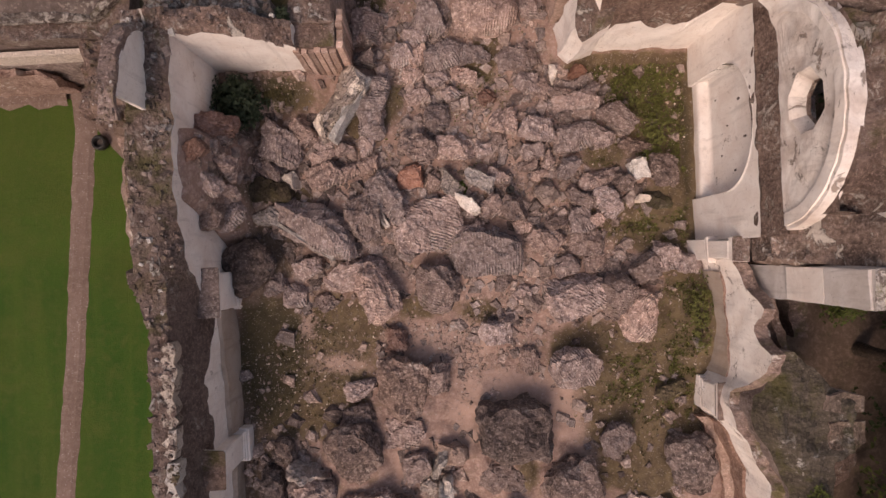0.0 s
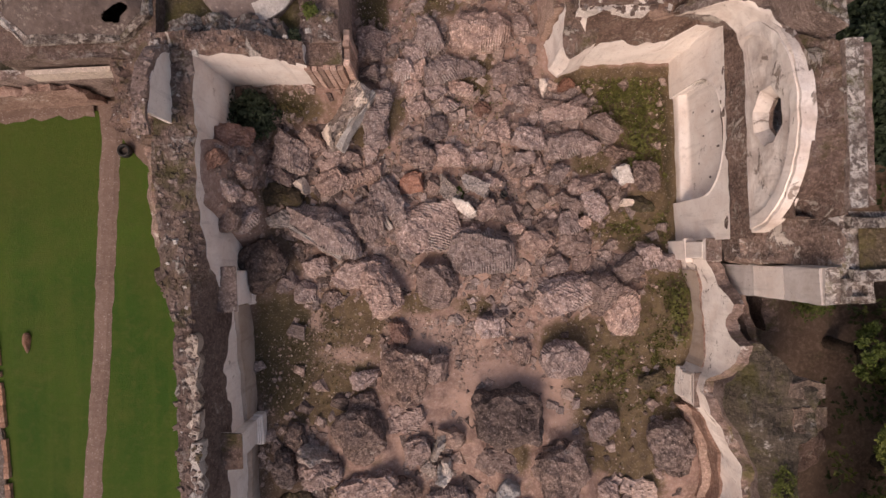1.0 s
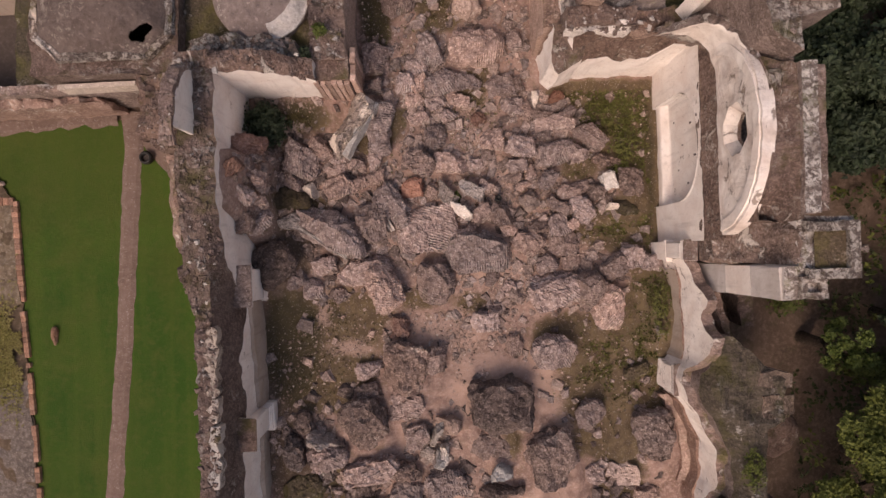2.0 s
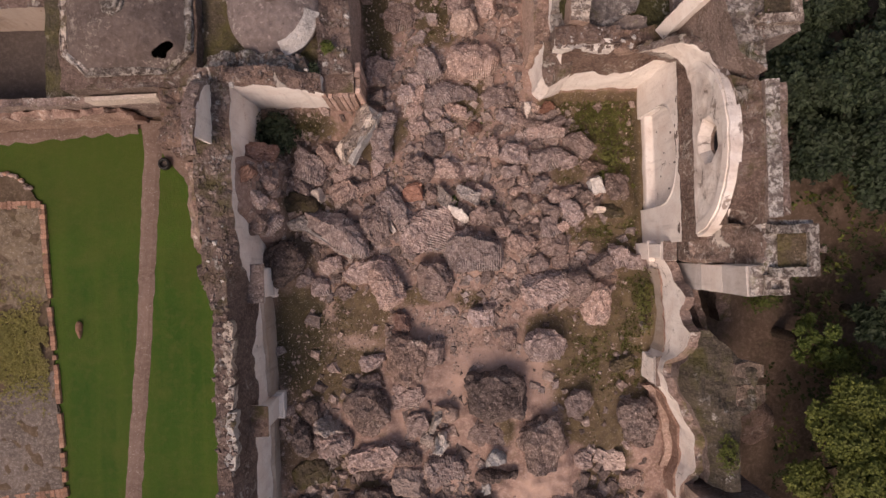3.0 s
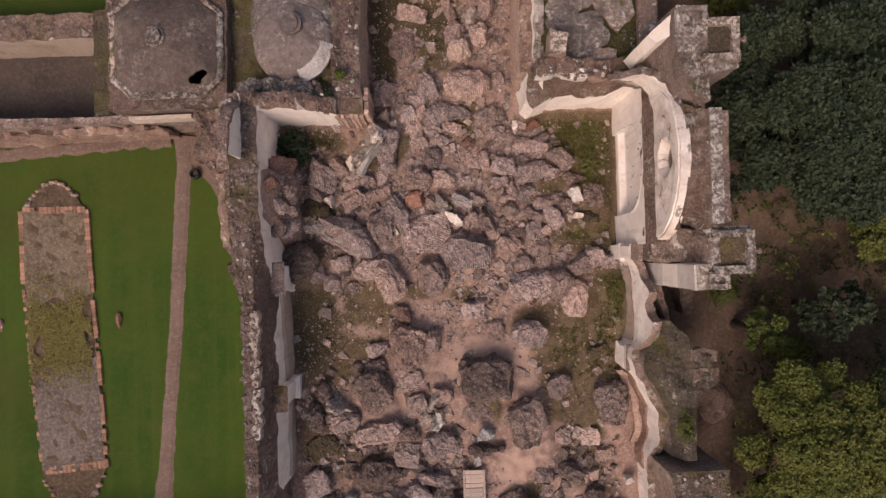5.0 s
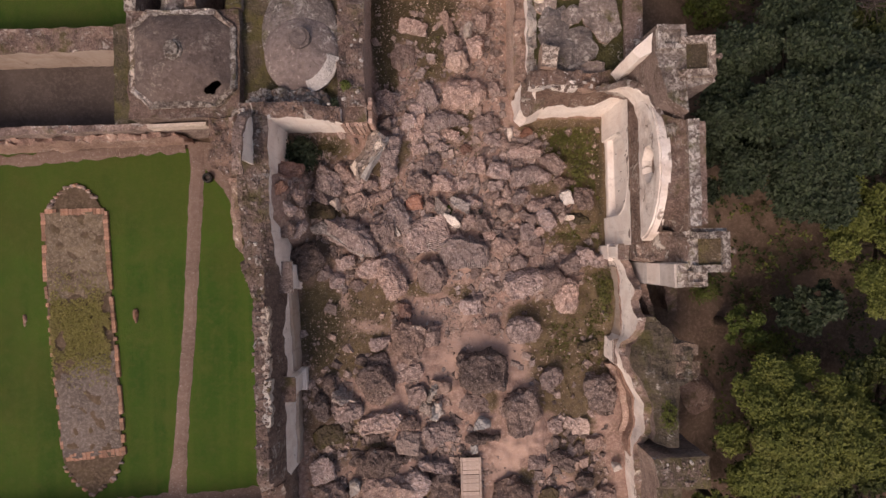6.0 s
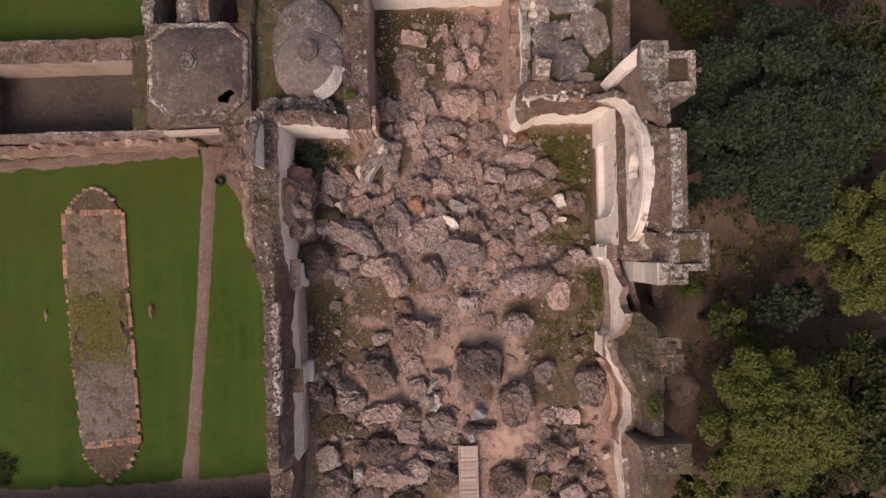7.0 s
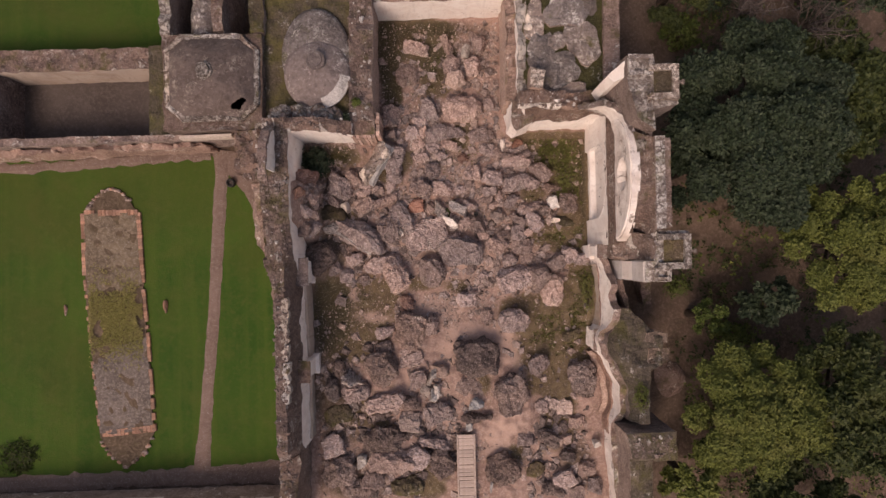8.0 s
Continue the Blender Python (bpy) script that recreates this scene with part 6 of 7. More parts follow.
def skirt_rubble(name, per, material, seed, label):
    """Broken bits that lie round the foot of every fallen block."""
    rng = np.random.default_rng(seed)
    base = np.array([(-1, -1, -0.6), (1, -1, -0.6), (1, 1, -0.6), (-1, 1, -0.6), (-0.7, -0.6, 0.7), (0.6, -0.7, 0.8), (0.7, 0.6, 0.6), (-0.6, 0.7, 0.9)], float)
    quads = np.array([(0, 3, 2, 1), (4, 5, 6, 7), (0, 1, 5, 4), (1, 2, 6, 5), (2, 3, 7, 6), (3, 0, 4, 7)])
    verts, faces = [], []
    for x, y, size, h in BLOCKS:
        for _ in range(int(per * (0.6 + size))):
            t, r = rng.uniform(0, 6.283), size * rng.uniform(0.42, 0.78)
            px, py = x + r * math.cos(t), y + r * math.sin(t)
            if not in_nave(px, py):
                continue
            s = 0.05 + 0.16 * rng.random() ** 2
            q = rng.uniform(0, 6.283)
            m = np.array([[math.cos(q), -math.sin(q), 0], [math.sin(q), math.cos(q), 0], [0, 0, 1]])
            z = nave_height(px, py) + 0.10 * h * math.exp(-(r / (size * 0.62)) ** 3)
            verts.append((base * rng.uniform(0.4, 1.35, (8, 3)) * (s * rng.uniform(0.9, 1.9), s, s * 0.8)) @ m.T + (px, py, z + s * 0.15))
            faces.append(quads + 8 * len(faces))
    ob = from_arrays(name, np.concatenate(verts), np.concatenate(faces), material)
    return tagged(ob, label, "rubble", kind="stuff")


skirt_rubble("rubble", 2.2, RUBBLE, 61, "broken brick and stone bits round the fallen blocks")
skirt_rubble("rubble", 1.2, STONE_DARK, 62, "dark broken bits round the fallen blocks")
skirt_rubble("rubble", 1.2, STONE_PALE, 63, "pale broken bits round the fallen blocks")


def top_rubble(name, n, zones, material, seed, label):
    """Loose stones lying on the wall tops: zones of (x0, x1, y0, y1), laid on whatever stands there."""
    rng = np.random.default_rng(seed)
    bpy.context.view_layer.update()
    graph = bpy.context.evaluated_depsgraph_get()
    base = np.array([(-1, -1, -0.6), (1, -1, -0.6), (1, 1, -0.6), (-1, 1, -0.6), (-0.7, -0.6, 0.7), (0.6, -0.7, 0.8), (0.7, 0.6, 0.6), (-0.6, 0.7, 0.9)], float)
    quads = np.array([(0, 3, 2, 1), (4, 5, 6, 7), (0, 1, 5, 4), (1, 2, 6, 5), (2, 3, 7, 6), (3, 0, 4, 7)])
    area = np.array([(b - a) * (d - c) for a, b, c, d in zones])
    verts, faces = [], []
    for _ in range(n):
        a, b, c, d = zones[rng.choice(len(zones), p=area / area.sum())]
        x, y = rng.uniform(a, b), rng.uniform(c, d)
        hit, place, normal, _, _, _ = scene.ray_cast(graph, Vector((x, y, 20)), Vector((0, 0, -1)))
        s = 0.03 + 0.10 * rng.random() ** 3
        if not hit or place.z < 2.0 or normal.z < 0.4 or (11.8 < x < 12.75 and -0.2 < y < 8.2):
            continue
        t = rng.uniform(0, 6.283)
        m = np.array([[math.cos(t), -math.sin(t), 0], [math.sin(t), math.cos(t), 0], [0, 0, 1]])
        verts.append((base * rng.uniform(0.5, 1.35, (8, 3)) * (s * rng.uniform(0.8, 1.6), s, s * 0.7)) @ m.T + (x, y, place.z + s * 0.15))
        faces.append(quads + 8 * len(faces))
    ob = from_arrays(name, np.concatenate(verts), np.concatenate(faces), material)
    return tagged(ob, label, "rubble", kind="stuff")


ZONES = [(-9.0, -7.7, -13, -2.6), (-9.6, -7.7, -2.6, 7.0), (-11.2, -9.0, 4.3, 7.4), (-9.2, -4.0, 7.1, 8.8), (-4.0, -2.6, 8.0, 16.2), (6.1, 10.6, 8.2, 9.3), (12.0, 12.5, -0.2, 8.0),
         (12.1, 13.3, -1.2, 0.4), (12.8, 13.3, 6.4, 8.0), (13.1, 15.8, -13.5, -12.1), (-9.0, -7.9, -18, -13.4)]
top_rubble("rubble", 2200, ZONES, TOPS, 12, "loose weathered stones along the broken wall tops")
top_rubble("rubble", 260, ZONES, STONE_PALE, 13, "loose pale stones and mortar along the broken wall tops")
top_rubble("rubble", 120, ZONES, WHITE_STONE, 14, "white plaster scraps along the broken wall tops")


# ---- leaves ----
def leaf_cloud(name, centres, normals, size, per, material, seed, parent=None, label=""):
    """Rosettes of small folded leaves round each centre."""
    rng = np.random.default_rng(seed)
    centres, normals = np.asarray(centres, float), np.asarray(normals, float)
    n = len(centres)
    c = np.repeat(centres, per, 0)
    up = np.repeat(normals, per, 0) + rng.normal(0, 0.55, (n * per, 3))
    up /= np.linalg.norm(up, axis=1)[:, None]
    side = np.cross(up, rng.normal(0, 1, (n * per, 3)))
    side /= np.linalg.norm(side, axis=1)[:, None]
    fwd = np.cross(up, side)
    s = size * rng.uniform(0.6, 1.25, (n * per, 1))
    root = c + side * s * 0.12
    tip = root + side * s + up * s * rng.uniform(-0.25, 0.3, (n * per, 1))
    mid = (root + tip) / 2 + up * s * 0.10
    wide = fwd * s * 0.31
    verts = np.stack([root, mid - wide, tip, mid + wide], 1).reshape(-1, 3)
    faces = np.arange(len(verts)).reshape(-1, 4)
    ob = from_arrays(name, verts, faces, material)
    if parent:
        ob.parent = parent
        ob.matrix_parent_inverse = parent.matrix_basis.inverted()
    return tagged(ob, label)


def limb(bm, a, b, r0, r1, seg=8, bends=4, seed=0):
    a, b = Vector(a), Vector(b)
    rings = []
    for i in range(bends + 1):
        t = i / bends
        p = a.lerp(b, t) + noise.noise_vector((seed, t * 2.5, 0)) * 0.25 * (b - a).length * 0.3 * math.sin(math.pi * t)
        d = (b - a).normalized()
        u = d.orthogonal().normalized()
        w = d.cross(u)
        r = r0 + (r1 - r0) * t
        rings.append([bm.verts.new(p + (u * math.cos(q) + w * math.sin(q)) * r) for q in [2 * math.pi * k / seg for k in range(seg)]])
    for p, q in zip(rings, rings[1:]):
        for k in range(seg):
            bm.faces.new((p[k], p[(k + 1) % seg], q[(k + 1) % seg], q[k]))
    return rings


def tree(x, y, top, rx, ry, material, seed, label, leaf=0.32, lobes=26, dense=1.0, thick=0.5):
    ob = thing("tree", x, y, 0, label, "tree", "trees beside the ruin")
    rng = random.Random(seed)
    trunk = bmesh.new()
    fork = top * 0.42
    limb(trunk, (x, y, -0.6), (x, y, fork), 0.34, 0.24, seed=seed)
    centres, normals = [], []
    body = top * thick
    spots = []
    for k in range(lobes):
        u = math.sqrt((k + 0.5) / lobes)
        t = k * 2.39996 + rng.uniform(-0.4, 0.4)
        r = u * rng.uniform(0.82, 0.95)
        lx, ly = x + rx * r * math.cos(t), y + ry * r * math.sin(t)
        lz = top - body * (0.28 + 0.62 * r ** 2.2) + rng.uniform(-0.9, 0.6)
        lr = rng.uniform(0.16, 0.30) * (rx + ry) / 2 * (1.1 - 0.25 * r)
        spots.append((lx, ly, lz, lr))
    for lx, ly, lz, lr in spots:
        if rng.random() < 0.5:
            limb(trunk, (x, y, fork), (lx, ly, lz - 0.2), 0.13, 0.04, 6, 4, seed + lx)
        n = int(95 * dense * (lr / 1.2) ** 2) + 12
        for _ in range(n):
            v = Vector((rng.gauss(0, 1), rng.gauss(0, 1), abs(rng.gauss(0.15, 0.8)))).normalized()
            q = 0.82 + 0.30 * noise.noise(Vector((lx, ly, lz)) + v * 1.7) + rng.uniform(-0.26, 0.09)
            centres.append((lx + v.x * lr * q, ly + v.y * lr * q, lz + v.z * lr * q * 0.8))
            normals.append((v.x * 0.6, v.y * 0.6, v.z + 0.5))
        for _ in range(n // 3):
            v = Vector((rng.gauss(0, 1), rng.gauss(0, 1), rng.gauss(0, 0.6))).normalized() * rng.uniform(0.3, 0.75)
            centres.append((lx + v.x * lr, ly + v.y * lr, lz + v.z * lr * 0.7))
            normals.append((v.x, v.y, 0.8))
    part("trunk", trunk, BARK, ob, "brown trunk with spreading limbs", True)
    leaf_cloud("crown", centres, normals, leaf, 7, material, seed, ob)
    return ob


tree(21.5, 7.0, 8.6, 5.4, 6.4, LEAF_DARK, 11, "broad tree with dense dark green leaves", 0.25, 48, 2.0)
tree(18.0, 4.6, 6.4, 2.4, 2.8, LEAF_DARK, 12, "small dense dark green tree close to the wall", 0.25, 18, 1.7)
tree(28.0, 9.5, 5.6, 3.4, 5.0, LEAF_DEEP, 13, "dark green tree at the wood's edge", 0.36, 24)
tree(27.2, -0.4, 7.2, 4.4, 4.6, LEAF_OLIVE, 14, "yellowish olive tree in early leaf", 0.18, 32, 2.8)
tree(21.2, -10.8, 7.6, 4.7, 4.4, LEAF_OLIVE, 15, "broad yellowish olive tree beside the platform", 0.17, 50, 3.2)
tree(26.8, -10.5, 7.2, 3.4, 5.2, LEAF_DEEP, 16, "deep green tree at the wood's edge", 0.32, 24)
tree(22.9, -4.1, 5.2, 1.9, 1.5, LEAF_DARK, 17, "small dark green tree between taller ones", 0.34, 14)
tree(19.1, -5.2, 4.4, 1.6, 1.2, LEAF_MID, 18, "slender light green sapling", 0.17, 12, 1.1)
tree(31.5, 2.5, 7.4, 3.4, 5.2, LEAF_OLIVE, 19, "yellowish olive tree farther into the wood", 0.34, 22)
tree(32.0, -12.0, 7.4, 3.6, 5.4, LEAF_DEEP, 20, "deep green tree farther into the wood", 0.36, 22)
tree(26.5, 19.5, 6.6, 4.2, 3.0, LEAF_DARK, 21, "dark green tree behind the chapel", 0.36, 24)
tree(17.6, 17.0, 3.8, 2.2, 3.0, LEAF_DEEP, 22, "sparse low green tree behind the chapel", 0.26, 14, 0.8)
tree(17.6, -15.8, 4.8, 2.0, 2.0, LEAF_OLIVE, 23, "low olive shrubby tree by the buttress", 0.32, 14, 0.7)
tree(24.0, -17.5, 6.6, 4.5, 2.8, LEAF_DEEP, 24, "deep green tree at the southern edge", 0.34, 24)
tree(29.0, 16.5, 5.0, 3.6, 3.0, LEAF_DARK, 26, "dark green tree behind the leafless one", 0.36, 18)
tree(23.8, 2.2, 5.2, 2.2, 2.2, LEAF_DARK, 25, "small dark green tree under the canopy", 0.34, 14)


def bare_tree(x, y, top, reach, seed, label):
    """A leafless tree: a trunk and forked twigs."""
    ob = thing("tree", x, y, 0, label, "tree", "trees beside the ruin")
    rng = random.Random(seed)
    bm = bmesh.new()
    limb(bm, (x, y, -0.6), (x, y, top * 0.45), 0.2, 0.13, seed=seed)
    part("trunk", bm, BARK_PALE, ob, "pale greyish trunk")
    for k in range(11):
        bm = bmesh.new()
        t = k * 2.4
        a = Vector((x, y, top * rng.uniform(0.32, 0.45)))
        r = reach * rng.uniform(0.5, 1.0)
        b = Vector((x + r * math.cos(t), y + r * math.sin(t), top * rng.uniform(0.75, 1.0)))
        limb(bm, a, b, 0.075, 0.025, 6, 5, seed + k)
        for i in range(7):
            p = a.lerp(b, rng.uniform(0.35, 1.0))
            q = p + Vector((rng.gauss(0, 0.7), rng.gauss(0, 0.7), rng.uniform(0.0, 0.7)))
            limb(bm, p, q, 0.026, 0.012, 4, 4, seed + k + i * 0.7)
            for _ in range(3):
                u = p.lerp(q, rng.uniform(0.3, 1.0))
                limb(bm, u, u + Vector((rng.gauss(0, 0.4), rng.gauss(0, 0.4), rng.uniform(-0.1, 0.4))), 0.014, 0.007, 4, 3, i + k)
        part("bough", bm, BARK_PALE, ob)
    return ob


bare_tree(25.9, 13.9, 7.4, 2.5, 77, "leafless tree with tangled pale twigs")
bare_tree(22.0, 15.2, 6.4, 1.8, 78, "small leafless tree with thin pale twigs")


def shrub(name, x, y, rx, ry, top, material, seed, label, n=420, leaf=0.16, base=0.2):
    rng = random.Random(seed)
    ob = thing(name, x, y, base, label, "shrub")
    stems = bmesh.new()
    for k in range(7):
        t = k * 0.9
        limb(stems, (x, y, base - 0.1), (x + rx * 0.6 * math.cos(t), y + ry * 0.6 * math.sin(t), base + (top - base) * 0.7), 0.04, 0.015, 5, 3, k + seed)
    part("stems", stems, BARK, ob)
    cs, ns = [], []
    for _ in range(n):
        v = Vector((rng.gauss(0, 1), rng.gauss(0, 1), rng.gauss(0.2, 0.8))).normalized() * rng.uniform(0.45, 1.0)
        q = 1 + 0.35 * noise.noise(v * 2.2 + Vector((seed, 0, 0)))
        cs.append((x + v.x * rx * q, y + v.y * ry * q, base + (top - base) * (0.45 + 0.5 * v.z * q)))
        ns.append((v.x, v.y, 0.6 + v.z))
    leaf_cloud("foliage", cs, ns, leaf, 6, material, seed, ob)
    return ob


shrub("bush", -6.75, 5.75, 1.05, 1.0, 3.0, LEAF_DARK, 31, "dense dark bush in the wall corner", 700, 0.15, 0.9)
shrub("bush", -5.4, 6.2, 0.7, 0.5, 1.6, WEED, 32, "dry brownish-green weeds by the wall", 200, 0.12, 0.8)
shrub("bush", 9.7, 6.0, 1.4, 0.9, 0.6, LEAF_BAY, 33, "low olive-green shrub in the eastern bay", 230, 0.10)
shrub("bush", 10.5, 4.6, 0.9, 1.0, 0.7, LEAF_BAY, 34, "low olive-green shrub in the eastern bay", 190, 0.10)
shrub("bush", 10.1, 3.3, 0.5, 0.7, 0.8, LEAF_BAY, 35, "low olive-green shrub in the eastern bay", 220, 0.11)
shrub("bush", 11.6, -3.2, 0.5, 1.6, 1.8, LEAF_BAY, 36, "weedy shrub at the foot of the wall", 240, 0.10, 1.2)
shrub("plant", 2.05, 2.3, 0.26, 0.26, 0.9, LEAF_MID, 37, "small bright green plant between the stones", 60, 0.13)
shrub("plant", -3.6, 9.1, 0.3, 0.25, 5.0, LEAF_MID, 38, "small green plant on the wall top", 60, 0.13, 4.4)
shrub("plant", -4.3, 8.1, 0.25, 0.25, 4.9, LEAF_DARK, 39, "dark green plant on the broken pier", 60, 0.13, 4.2)
shrub("bush", 18.0, -3.2, 0.9, 0.8, 1.6, LEAF_MID, 40, "light green bush below the turret", 220, 0.13, -0.3)
shrub("bush", 13.9, -9.8, 0.5, 0.9, 5.3, LEAF_OLIVE, 41, "yellow-green weeds on the platform", 160, 0.10, 4.85)
shrub("bush", -28.2, -14.2, 1.5, 1.4, 0.5, LEAF_DEEP, 42, "low rounded dark shrub on the lawn", 420, 0.11, 0.0)
shrub("bush", 18.6, 14.6, 1.5, 1.4, 1.8, LEAF_MID, 43, "loose light green undergrowth below trees", 260, 0.22, -0.3)
shrub("bush", 20.8, 17.0, 1.8, 1.5, 2.0, LEAF_DARK, 44, "loose dark green undergrowth below trees", 260, 0.22, -0.3)
shrub("bush", 22.0, -6.6, 1.4, 0.9, 1.4, LEAF_OLIVE, 45, "loose olive undergrowth below the trees", 200, 0.22, -0.3)


def tufts(name, spots, n, low, high, material, seed, label, lift):
    """Blades of weeds over the patches where they grow."""
    rng = np.random.default_rng(seed)
    verts, faces, k = [], [], 0
    while k < n:
        cx, cy, rx, ry = spots[rng.integers(len(spots))]
        x, y = cx + rng.normal(0, 0.62) * rx, cy + rng.normal(0, 0.62) * ry
        if not in_nave(x, y) or noise.noise((x * 1.6, y * 1.6, 3)) < -0.15:
            continue
        z = lift(x, y)
        s = rng.uniform(low, high)
        for _ in range(4):
            t = rng.uniform(0, 6.283)
            d = np.array((math.cos(t), math.sin(t), 0))
            w = np.array((-math.sin(t), math.cos(t), 0)) * s * 0.16
            p = np.array((x, y, z - 0.02))
            tip = p + d * s * rng.uniform(0.5, 1.1) + (0, 0, s * rng.uniform(0.5, 1.0))
            mid = p + (tip - p) * 0.55 + (0, 0, s * 0.2)
            verts.append(np.array((p, mid - w, tip, mid + w)))
            faces.append(np.arange(4) + 4 * len(faces))
        k += 1
    ob = from_arrays(name, np.concatenate(verts), np.array(faces), material)
    return tagged(ob, label, "weeds", kind="stuff")


tufts("weeds", WEEDS, 6500, 0.04, 0.13, WEED, 51, "low olive weeds and grass over the nave floor", nave_height)


tufts("weeds", BAY, 4200, 0.05, 0.16, LEAF_BAY, 52, "brighter green weeds along the eastern wall", nave_height)

tufts("weeds", [(1.5, 3.5, 5.0, 3.6), (2.0, 6.5, 3.5, 1.5), (6.5, 2.5, 3.0, 3.0), (-2.5, 1.0, 3.5, 2.5), (1.5, 10.5, 2.5, 3.5), (2.0, -13.0, 5.0, 3.0)], 3800, 0.04, 0.13, LEAF_BAY, 53, "thin green weeds between the fallen stones", nave_height)


def undergrowth(n, material, seed, label, low, high):
    """Loose leaves and litter plants on the woodland floor."""
    rng = random.Random(seed)
    cs, ns = [], []
    while len(cs) < n:
        x, y = rng.uniform(17.0, 36.0), rng.uniform(-20.0, 20.0)
        if noise.noise((x * 0.45, y * 0.45, seed)) < 0.02 + 0.5 * max(0.0, 19.0 - x) * 0.5:
            continue
        cs.append((x, y, rng.uniform(low, high)))
        ns.append((rng.gauss(0, 0.4), rng.gauss(0, 0.4), 1))
    return tagged(leaf_cloud("undergrowth", cs, ns, 0.24, 5, material, seed), label, "undergrowth", kind="stuff")


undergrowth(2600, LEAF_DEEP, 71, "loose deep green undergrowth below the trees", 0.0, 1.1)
undergrowth(700, LEAF_OLIVE, 72, "thin olive undergrowth below the trees", 0.2, 1.3)


def mortar_mound(x, y, rx, ry, h, material, label):
    bm = bmesh.new()
    bmesh.ops.create_icosphere(bm, subdivisions=4, radius=1.0)
    for v in bm.verts:
        v.co = Vector((x + v.co.x * rx, y + v.co.y * ry, -0.2 + v.co.z * h))
        v.co += wobble(v.co, 0.9, x) * 0.3 + wobble(v.co, 0.3, y) * 0.05
    return tagged(link_mesh("mound", bm, material, True), label, "mound")


mortar_mound(17.68, -9.76, 1.1, 1.3, 0.3, TOPS, "pale flattened mound of crumbled mortar below the platform")


# ---- garden bed on the lawn ----
def garden_bed():
    ob = thing("garden_bed", -21.2, -5.2, 0, "long gravel bed edged with orange bricks, pointed at one end", "garden bed")
    left = [(-23.45, 2.75), (-23.45, -2.7), (-23.1, -6.1), (-22.5, -12.9)]
    outline = [(-23.4, 2.75), (-22.8, 3.6), (-22.2, 4.25), (-21.5, 4.5), (-20.8, 4.2), (-20.2, 3.5), (-19.65, 2.75), (-19.4, -2.2), (-19.1, -6.2), (-18.75, -12.7), (-19.5, -14.2), (-20.7, -15.2), (-21.8, -14.3), (-22.5, -13.0), (-23.1, -6.1), (-23.4, -2.7)]
    fill = part("soil_fill", mass(outline, -0.1, 0.16, 0.09, 0.3, 0.05, 61.0), [BED_SOIL, BED_SOIL], ob, "bare brown soil")
    part("gravel_fill", mass([(-23.35, 2.7), (-19.65, 2.7), (-19.4, -2.2), (-20.6, -2.9), (-21.7, -2.6), (-23.3, -3.0)], -0.1, 0.2, 0.09, 0.3, 0.05, 62.0), [BED, BED], ob, "brownish speckled gravel")
    part("gravel_fill", mass([(-22.95, -7.6), (-21.0, -6.6), (-19.1, -6.0), (-18.8, -12.5), (-22.5, -12.7)], -0.1, 0.2, 0.09, 0.3, 0.05, 63.0), [BED_GREY, BED_GREY], ob, "grey speckled gravel")
    rng = random.Random(12)
    rim = [(-23.2, 3.0), (-22.7, 3.7), (-22.1, 4.25), (-21.5, 4.45), (-20.8, 4.2), (-20.2, 3.55)], [(-18.85, -13.0), (-19.5, -14.2), (-20.7, -15.1), (-21.8, -14.3), (-22.5, -13.2)]
    for line in rim:
        for (x0, y0), (x1, y1) in zip(line, line[1:]):
            for i in range(4):
                u = (i + rng.random()) / 4
                stone = bmesh.new()
                bmesh.ops.create_icosphere(stone, subdivisions=2, radius=1.0)
                a, b = rng.uniform(0.10, 0.24), rng.uniform(0.08, 0.16)
                for v in stone.verts:
                    v.co = Vector((x0 + (x1 - x0) * u + v.co.x * a, y0 + (y1 - y0) * u + v.co.y * b, 0.14 + v.co.z * 0.12))
                roughen(stone, 0.06, 0.2, u)
                part("edge_stone", stone, rng.choice((STONE_PALE, STONE_PALE, ORANGE_BRICK, TOPS)), ob)

    bm = bmesh.new()
    box(bm, -0.124, 0.124, -0.5, 0.5, -0.05, 0.23)
    bevel_all(bm, 0.015)
    me = bpy.data.meshes.new("brick")
    bm.to_mesh(me)
    bm.free()
    me.materials.append(ORANGE_BRICK)

    def course(points, w, gaps=0.10):
        rng = random.Random(len(points) + int(points[0][0] * 10))
        for (x0, y0), (x1, y1) in zip(points, points[1:]):
            n = max(1, int(math.hypot(x1 - x0, y1 - y0) / 0.25))
            a = math.atan2(y1 - y0, x1 - x0)
            for i in range(n):
                if rng.random() < gaps:
                    continue
                t = (i + 0.5) / n
                p = new("brick", me)
                p.parent = ob
                p.matrix_parent_inverse = ob.matrix_basis.inverted()
                p.location = (x0 + (x1 - x0) * t, y0 + (y1 - y0) * t, rng.uniform(-0.02, 0.015))
                p.rotation_euler = (0, 0, a + rng.uniform(-0.05, 0.05))
                p.scale = (1, w * rng.uniform(0.85, 1.1), 1)

    course([(-23.4, 2.75), (-19.65, 2.75)], 0.42)
    course([(-23.5, 2.75), (-23.42, -1.6)], 0.3, 0.04)
    course([(-19.6, 2.75), (-19.35, -2.2)], 0.3, 0.1)
    course([(-19.35, -2.4), (-19.05, -6.2), (-18.7, -12.6)], 0.24, 0.25)
    course([(-22.6, -12.75), (-18.75, -12.4)], 0.46)
    course([(-23.4, -1.9), (-23.1, -6.1), (-22.5, -12.9)], 0.2, 0.72)
    cs, ns = [], []
    rng = random.Random(5)
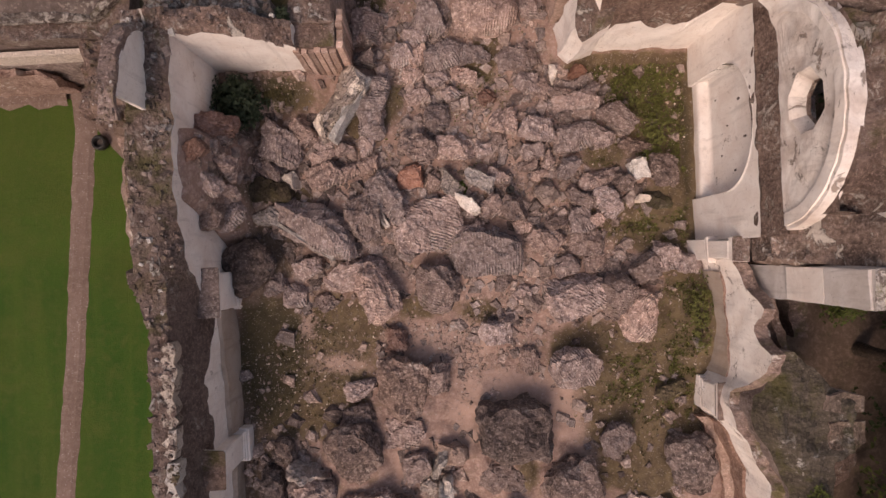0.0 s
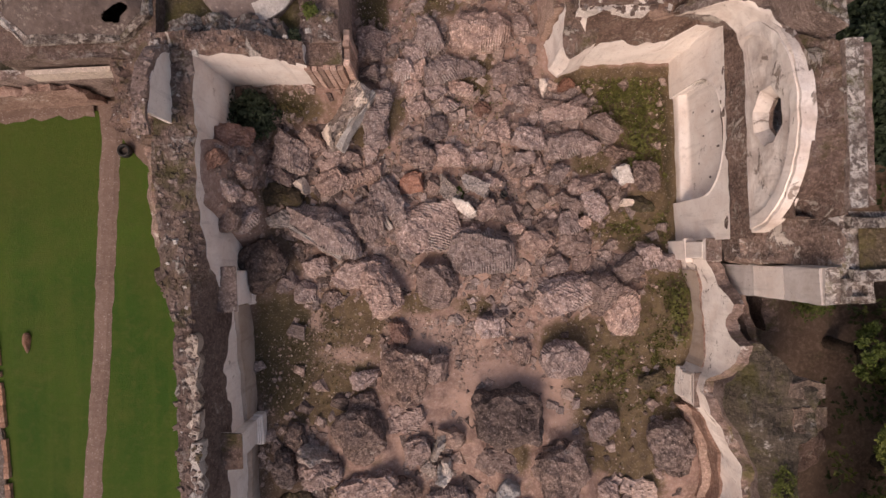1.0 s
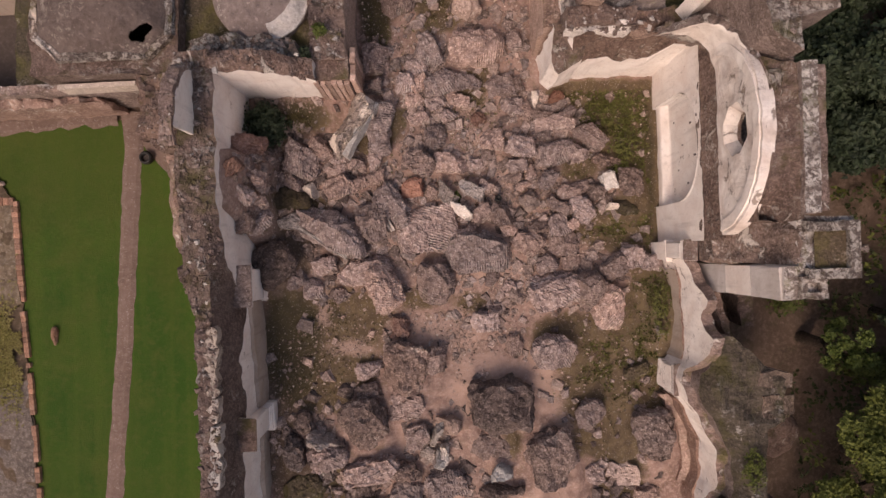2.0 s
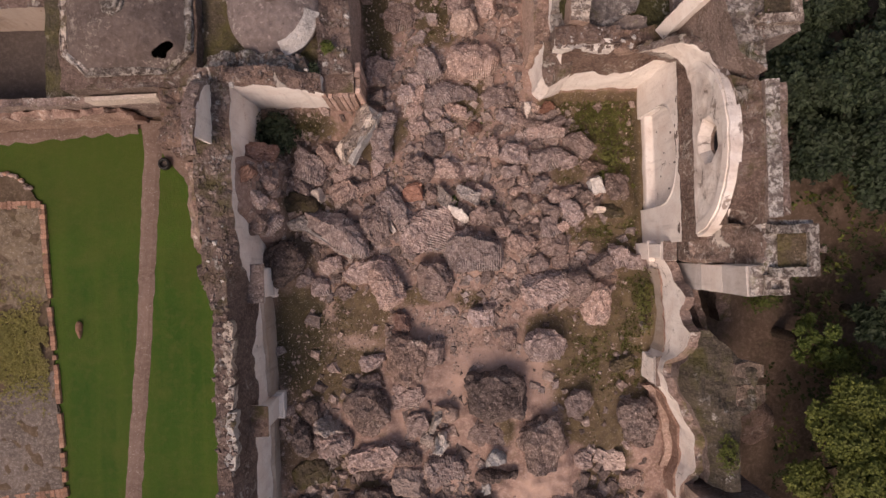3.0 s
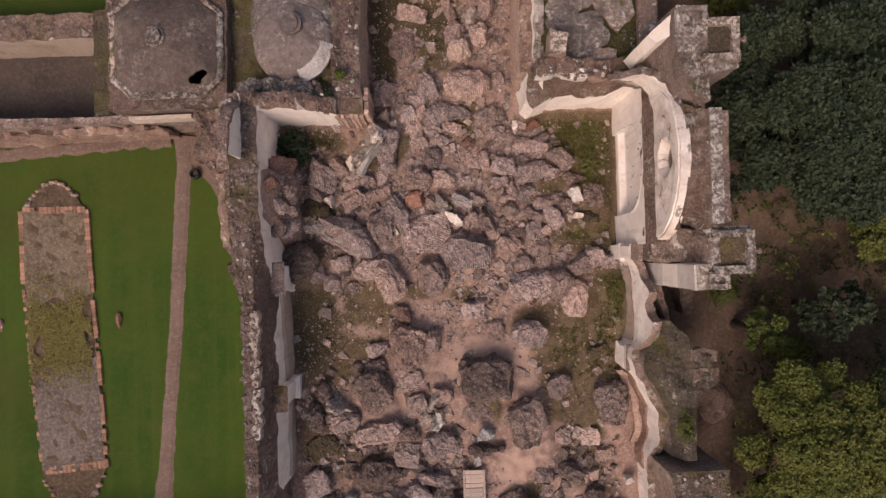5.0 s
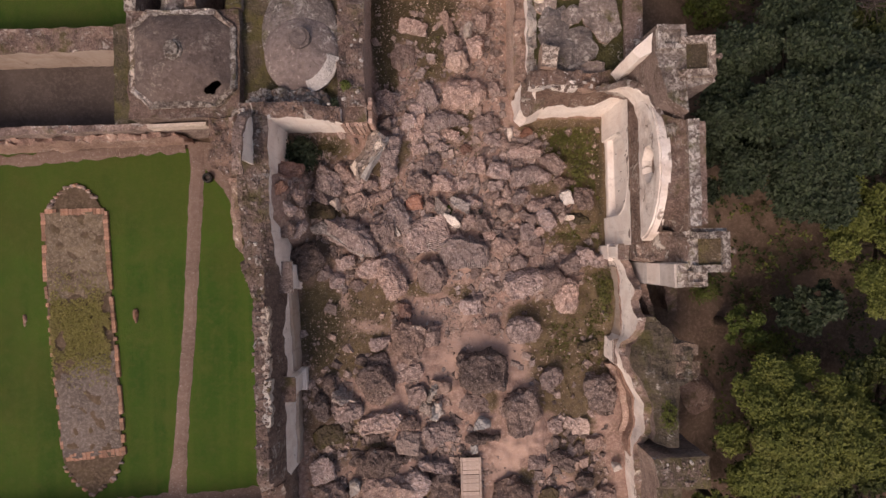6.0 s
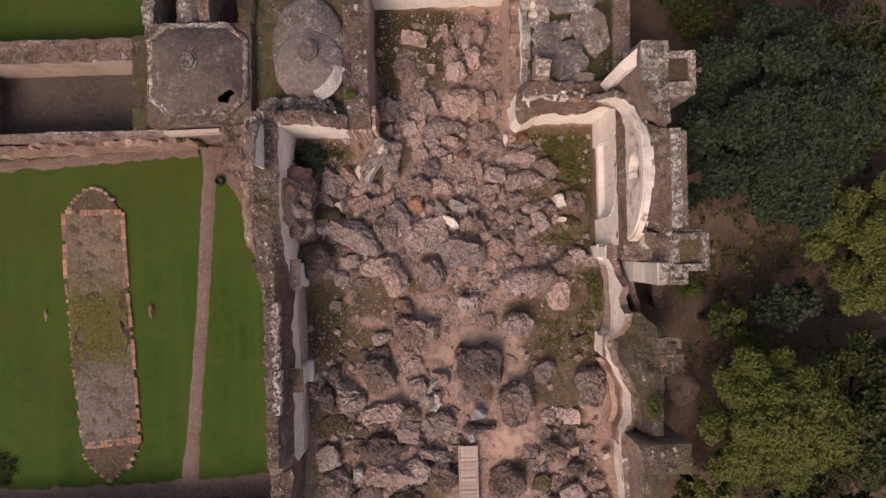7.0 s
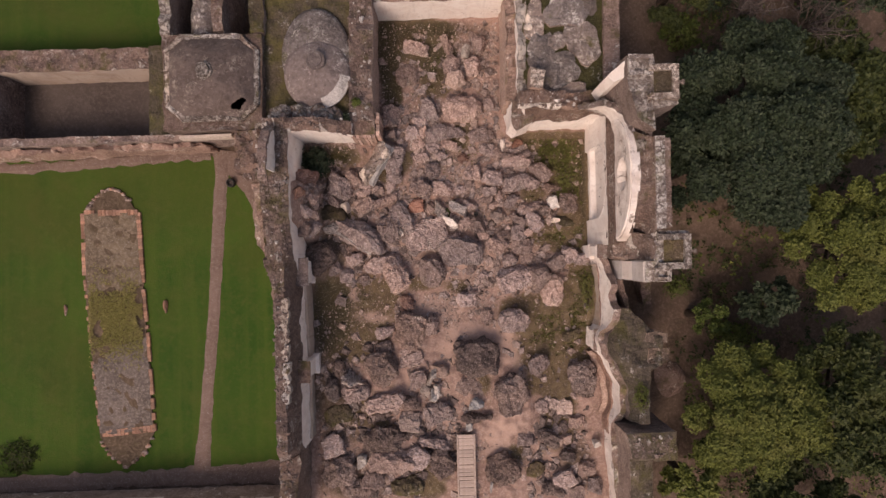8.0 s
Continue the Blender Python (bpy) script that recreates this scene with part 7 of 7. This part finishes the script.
    for _ in range(5200):
        x, y = rng.uniform(-23.2, -19.3), rng.gauss(-4.7, 1.25)
        if -23.1 < x < -19.4 and noise.noise((x, y, 5)) > -0.35:
            cs.append((x, y, 0.25 + rng.uniform(0, 0.08)))
            ns.append((0, 0, 1))
    leaf_cloud("ground_cover", cs, ns, 0.085, 5, LEAF_LIME, 9, fill, "patch of low green plants")
    return ob


garden_bed()


def lawn_stone(x, y, rx, ry, h, material, label):
    bm = bmesh.new()
    bmesh.ops.create_icosphere(bm, subdivisions=3, radius=1.0)
    for v in bm.verts:
        v.co = Vector((v.co.x * rx, v.co.y * ry * (1.0 - 0.35 * v.co.y), v.co.z * h + h * 0.5))
        v.co += wobble(v.co, 0.4, x) * 0.08
    ob = link_mesh("marker_stone", bm, material, True)
    ob.location = (x, y, 0.03)
    return tagged(ob, label, "stone")


lawn_stone(-17.85, -3.75, 0.16, 0.46, 0.22, ORANGE_BRICK, "slim orange brick stone standing in the lawn")
lawn_stone(-24.85, -3.9, 0.10, 0.4, 0.10, RED_STONE, "small pale stone set in the lawn")


def ring_planter():
    ob = thing("planter", -13.05, 4.68, 0.05, "round black rubber planter beside the gravel path", "planter")
    bm = bmesh.new()
    rows = []
    for j in range(10):
        q = 2 * math.pi * j / 10
        rows.append([bm.verts.new((-13.05 + (0.24 + 0.09 * math.cos(q)) * math.cos(t), 4.68 + (0.24 + 0.09 * math.cos(q)) * math.sin(t), 0.27 + 0.2 * math.sin(q))) for t in [2 * math.pi * i / 28 for i in range(28)]])
    for j in range(10):
        a, b = rows[j], rows[(j + 1) % 10]
        for i in range(28):
            bm.faces.new((a[i], a[(i + 1) % 28], b[(i + 1) % 28], b[i]))
    part("rim", bm, BLACK, ob, "", True)
    bm = bmesh.new()
    bmesh.ops.create_cone(bm, cap_ends=True, segments=24, radius1=0.2, radius2=0.2, depth=0.2, matrix=Matrix.Translation((-13.05, 4.68, 0.16)))
    part("soil", bm, COURT_EARTH, ob, "dark soil filling")
    return ob


ring_planter()


def black_pot():
    ob = thing("pot", 4.05, 2.1, 0.4, "small round black pot among the stones", "pot")
    bm = bmesh.new()
    rows = []
    for r, z in ((0.10, 0.3), (0.15, 0.75), (0.17, 1.05), (0.15, 1.18), (0.11, 1.2), (0.10, 1.1), (0.001, 1.08)):
        rows.append([bm.verts.new((4.05 + r * math.cos(t), 2.1 + r * math.sin(t), z)) for t in [2 * math.pi * i / 20 for i in range(20)]])
    for a, b in zip(rows, rows[1:]):
        for i in range(20):
            bm.faces.new((a[i], a[(i + 1) % 20], b[(i + 1) % 20], b[i]))
    part("body", bm, BLACK, ob, "", True)
    return ob


black_pot()


# ---- wooden footbridge ----
def footbridge():
    ob = thing("footbridge", 3.0, -15.5, 0, "weathered timber footbridge of cross planks over the rubble", "footbridge")
    for x in (2.46, 3.62):
        bm = bmesh.new()
        box(bm, x - 0.06, x + 0.06, -18.6, -13.07, 0.62, 1.02)
        bevel_all(bm, 0.012)
        part("beam", bm, PLANK, ob, "long edge beam")
    for y in (-13.4, -15.4, -17.4):
        for x in (2.5, 3.58):
            bm = bmesh.new()
            box(bm, x - 0.06, x + 0.06, y - 0.06, y + 0.06, -0.1, 0.63)
            part("post", bm, PLANK, ob)
    bm = bmesh.new()
    box(bm, 2.53, 3.55, -0.122, 0.122, 0.0, 0.05)
    bevel_all(bm, 0.008)
    me = bpy.data.meshes.new("plank")
    bm.to_mesh(me)
    bm.free()
    me.materials.append(PLANK)
    rng = random.Random(8)
    y = -13.22
    while y > -18.5:
        p = new("plank", me)
        p.parent = ob
        p.matrix_parent_inverse = ob.matrix_basis.inverted()
        p.location = (rng.uniform(-0.02, 0.02), y, 0.93 + rng.uniform(-0.008, 0.008))
        p.rotation_euler = (0, 0, rng.uniform(-0.006, 0.006))
        y -= 0.262
    return ob


footbridge()
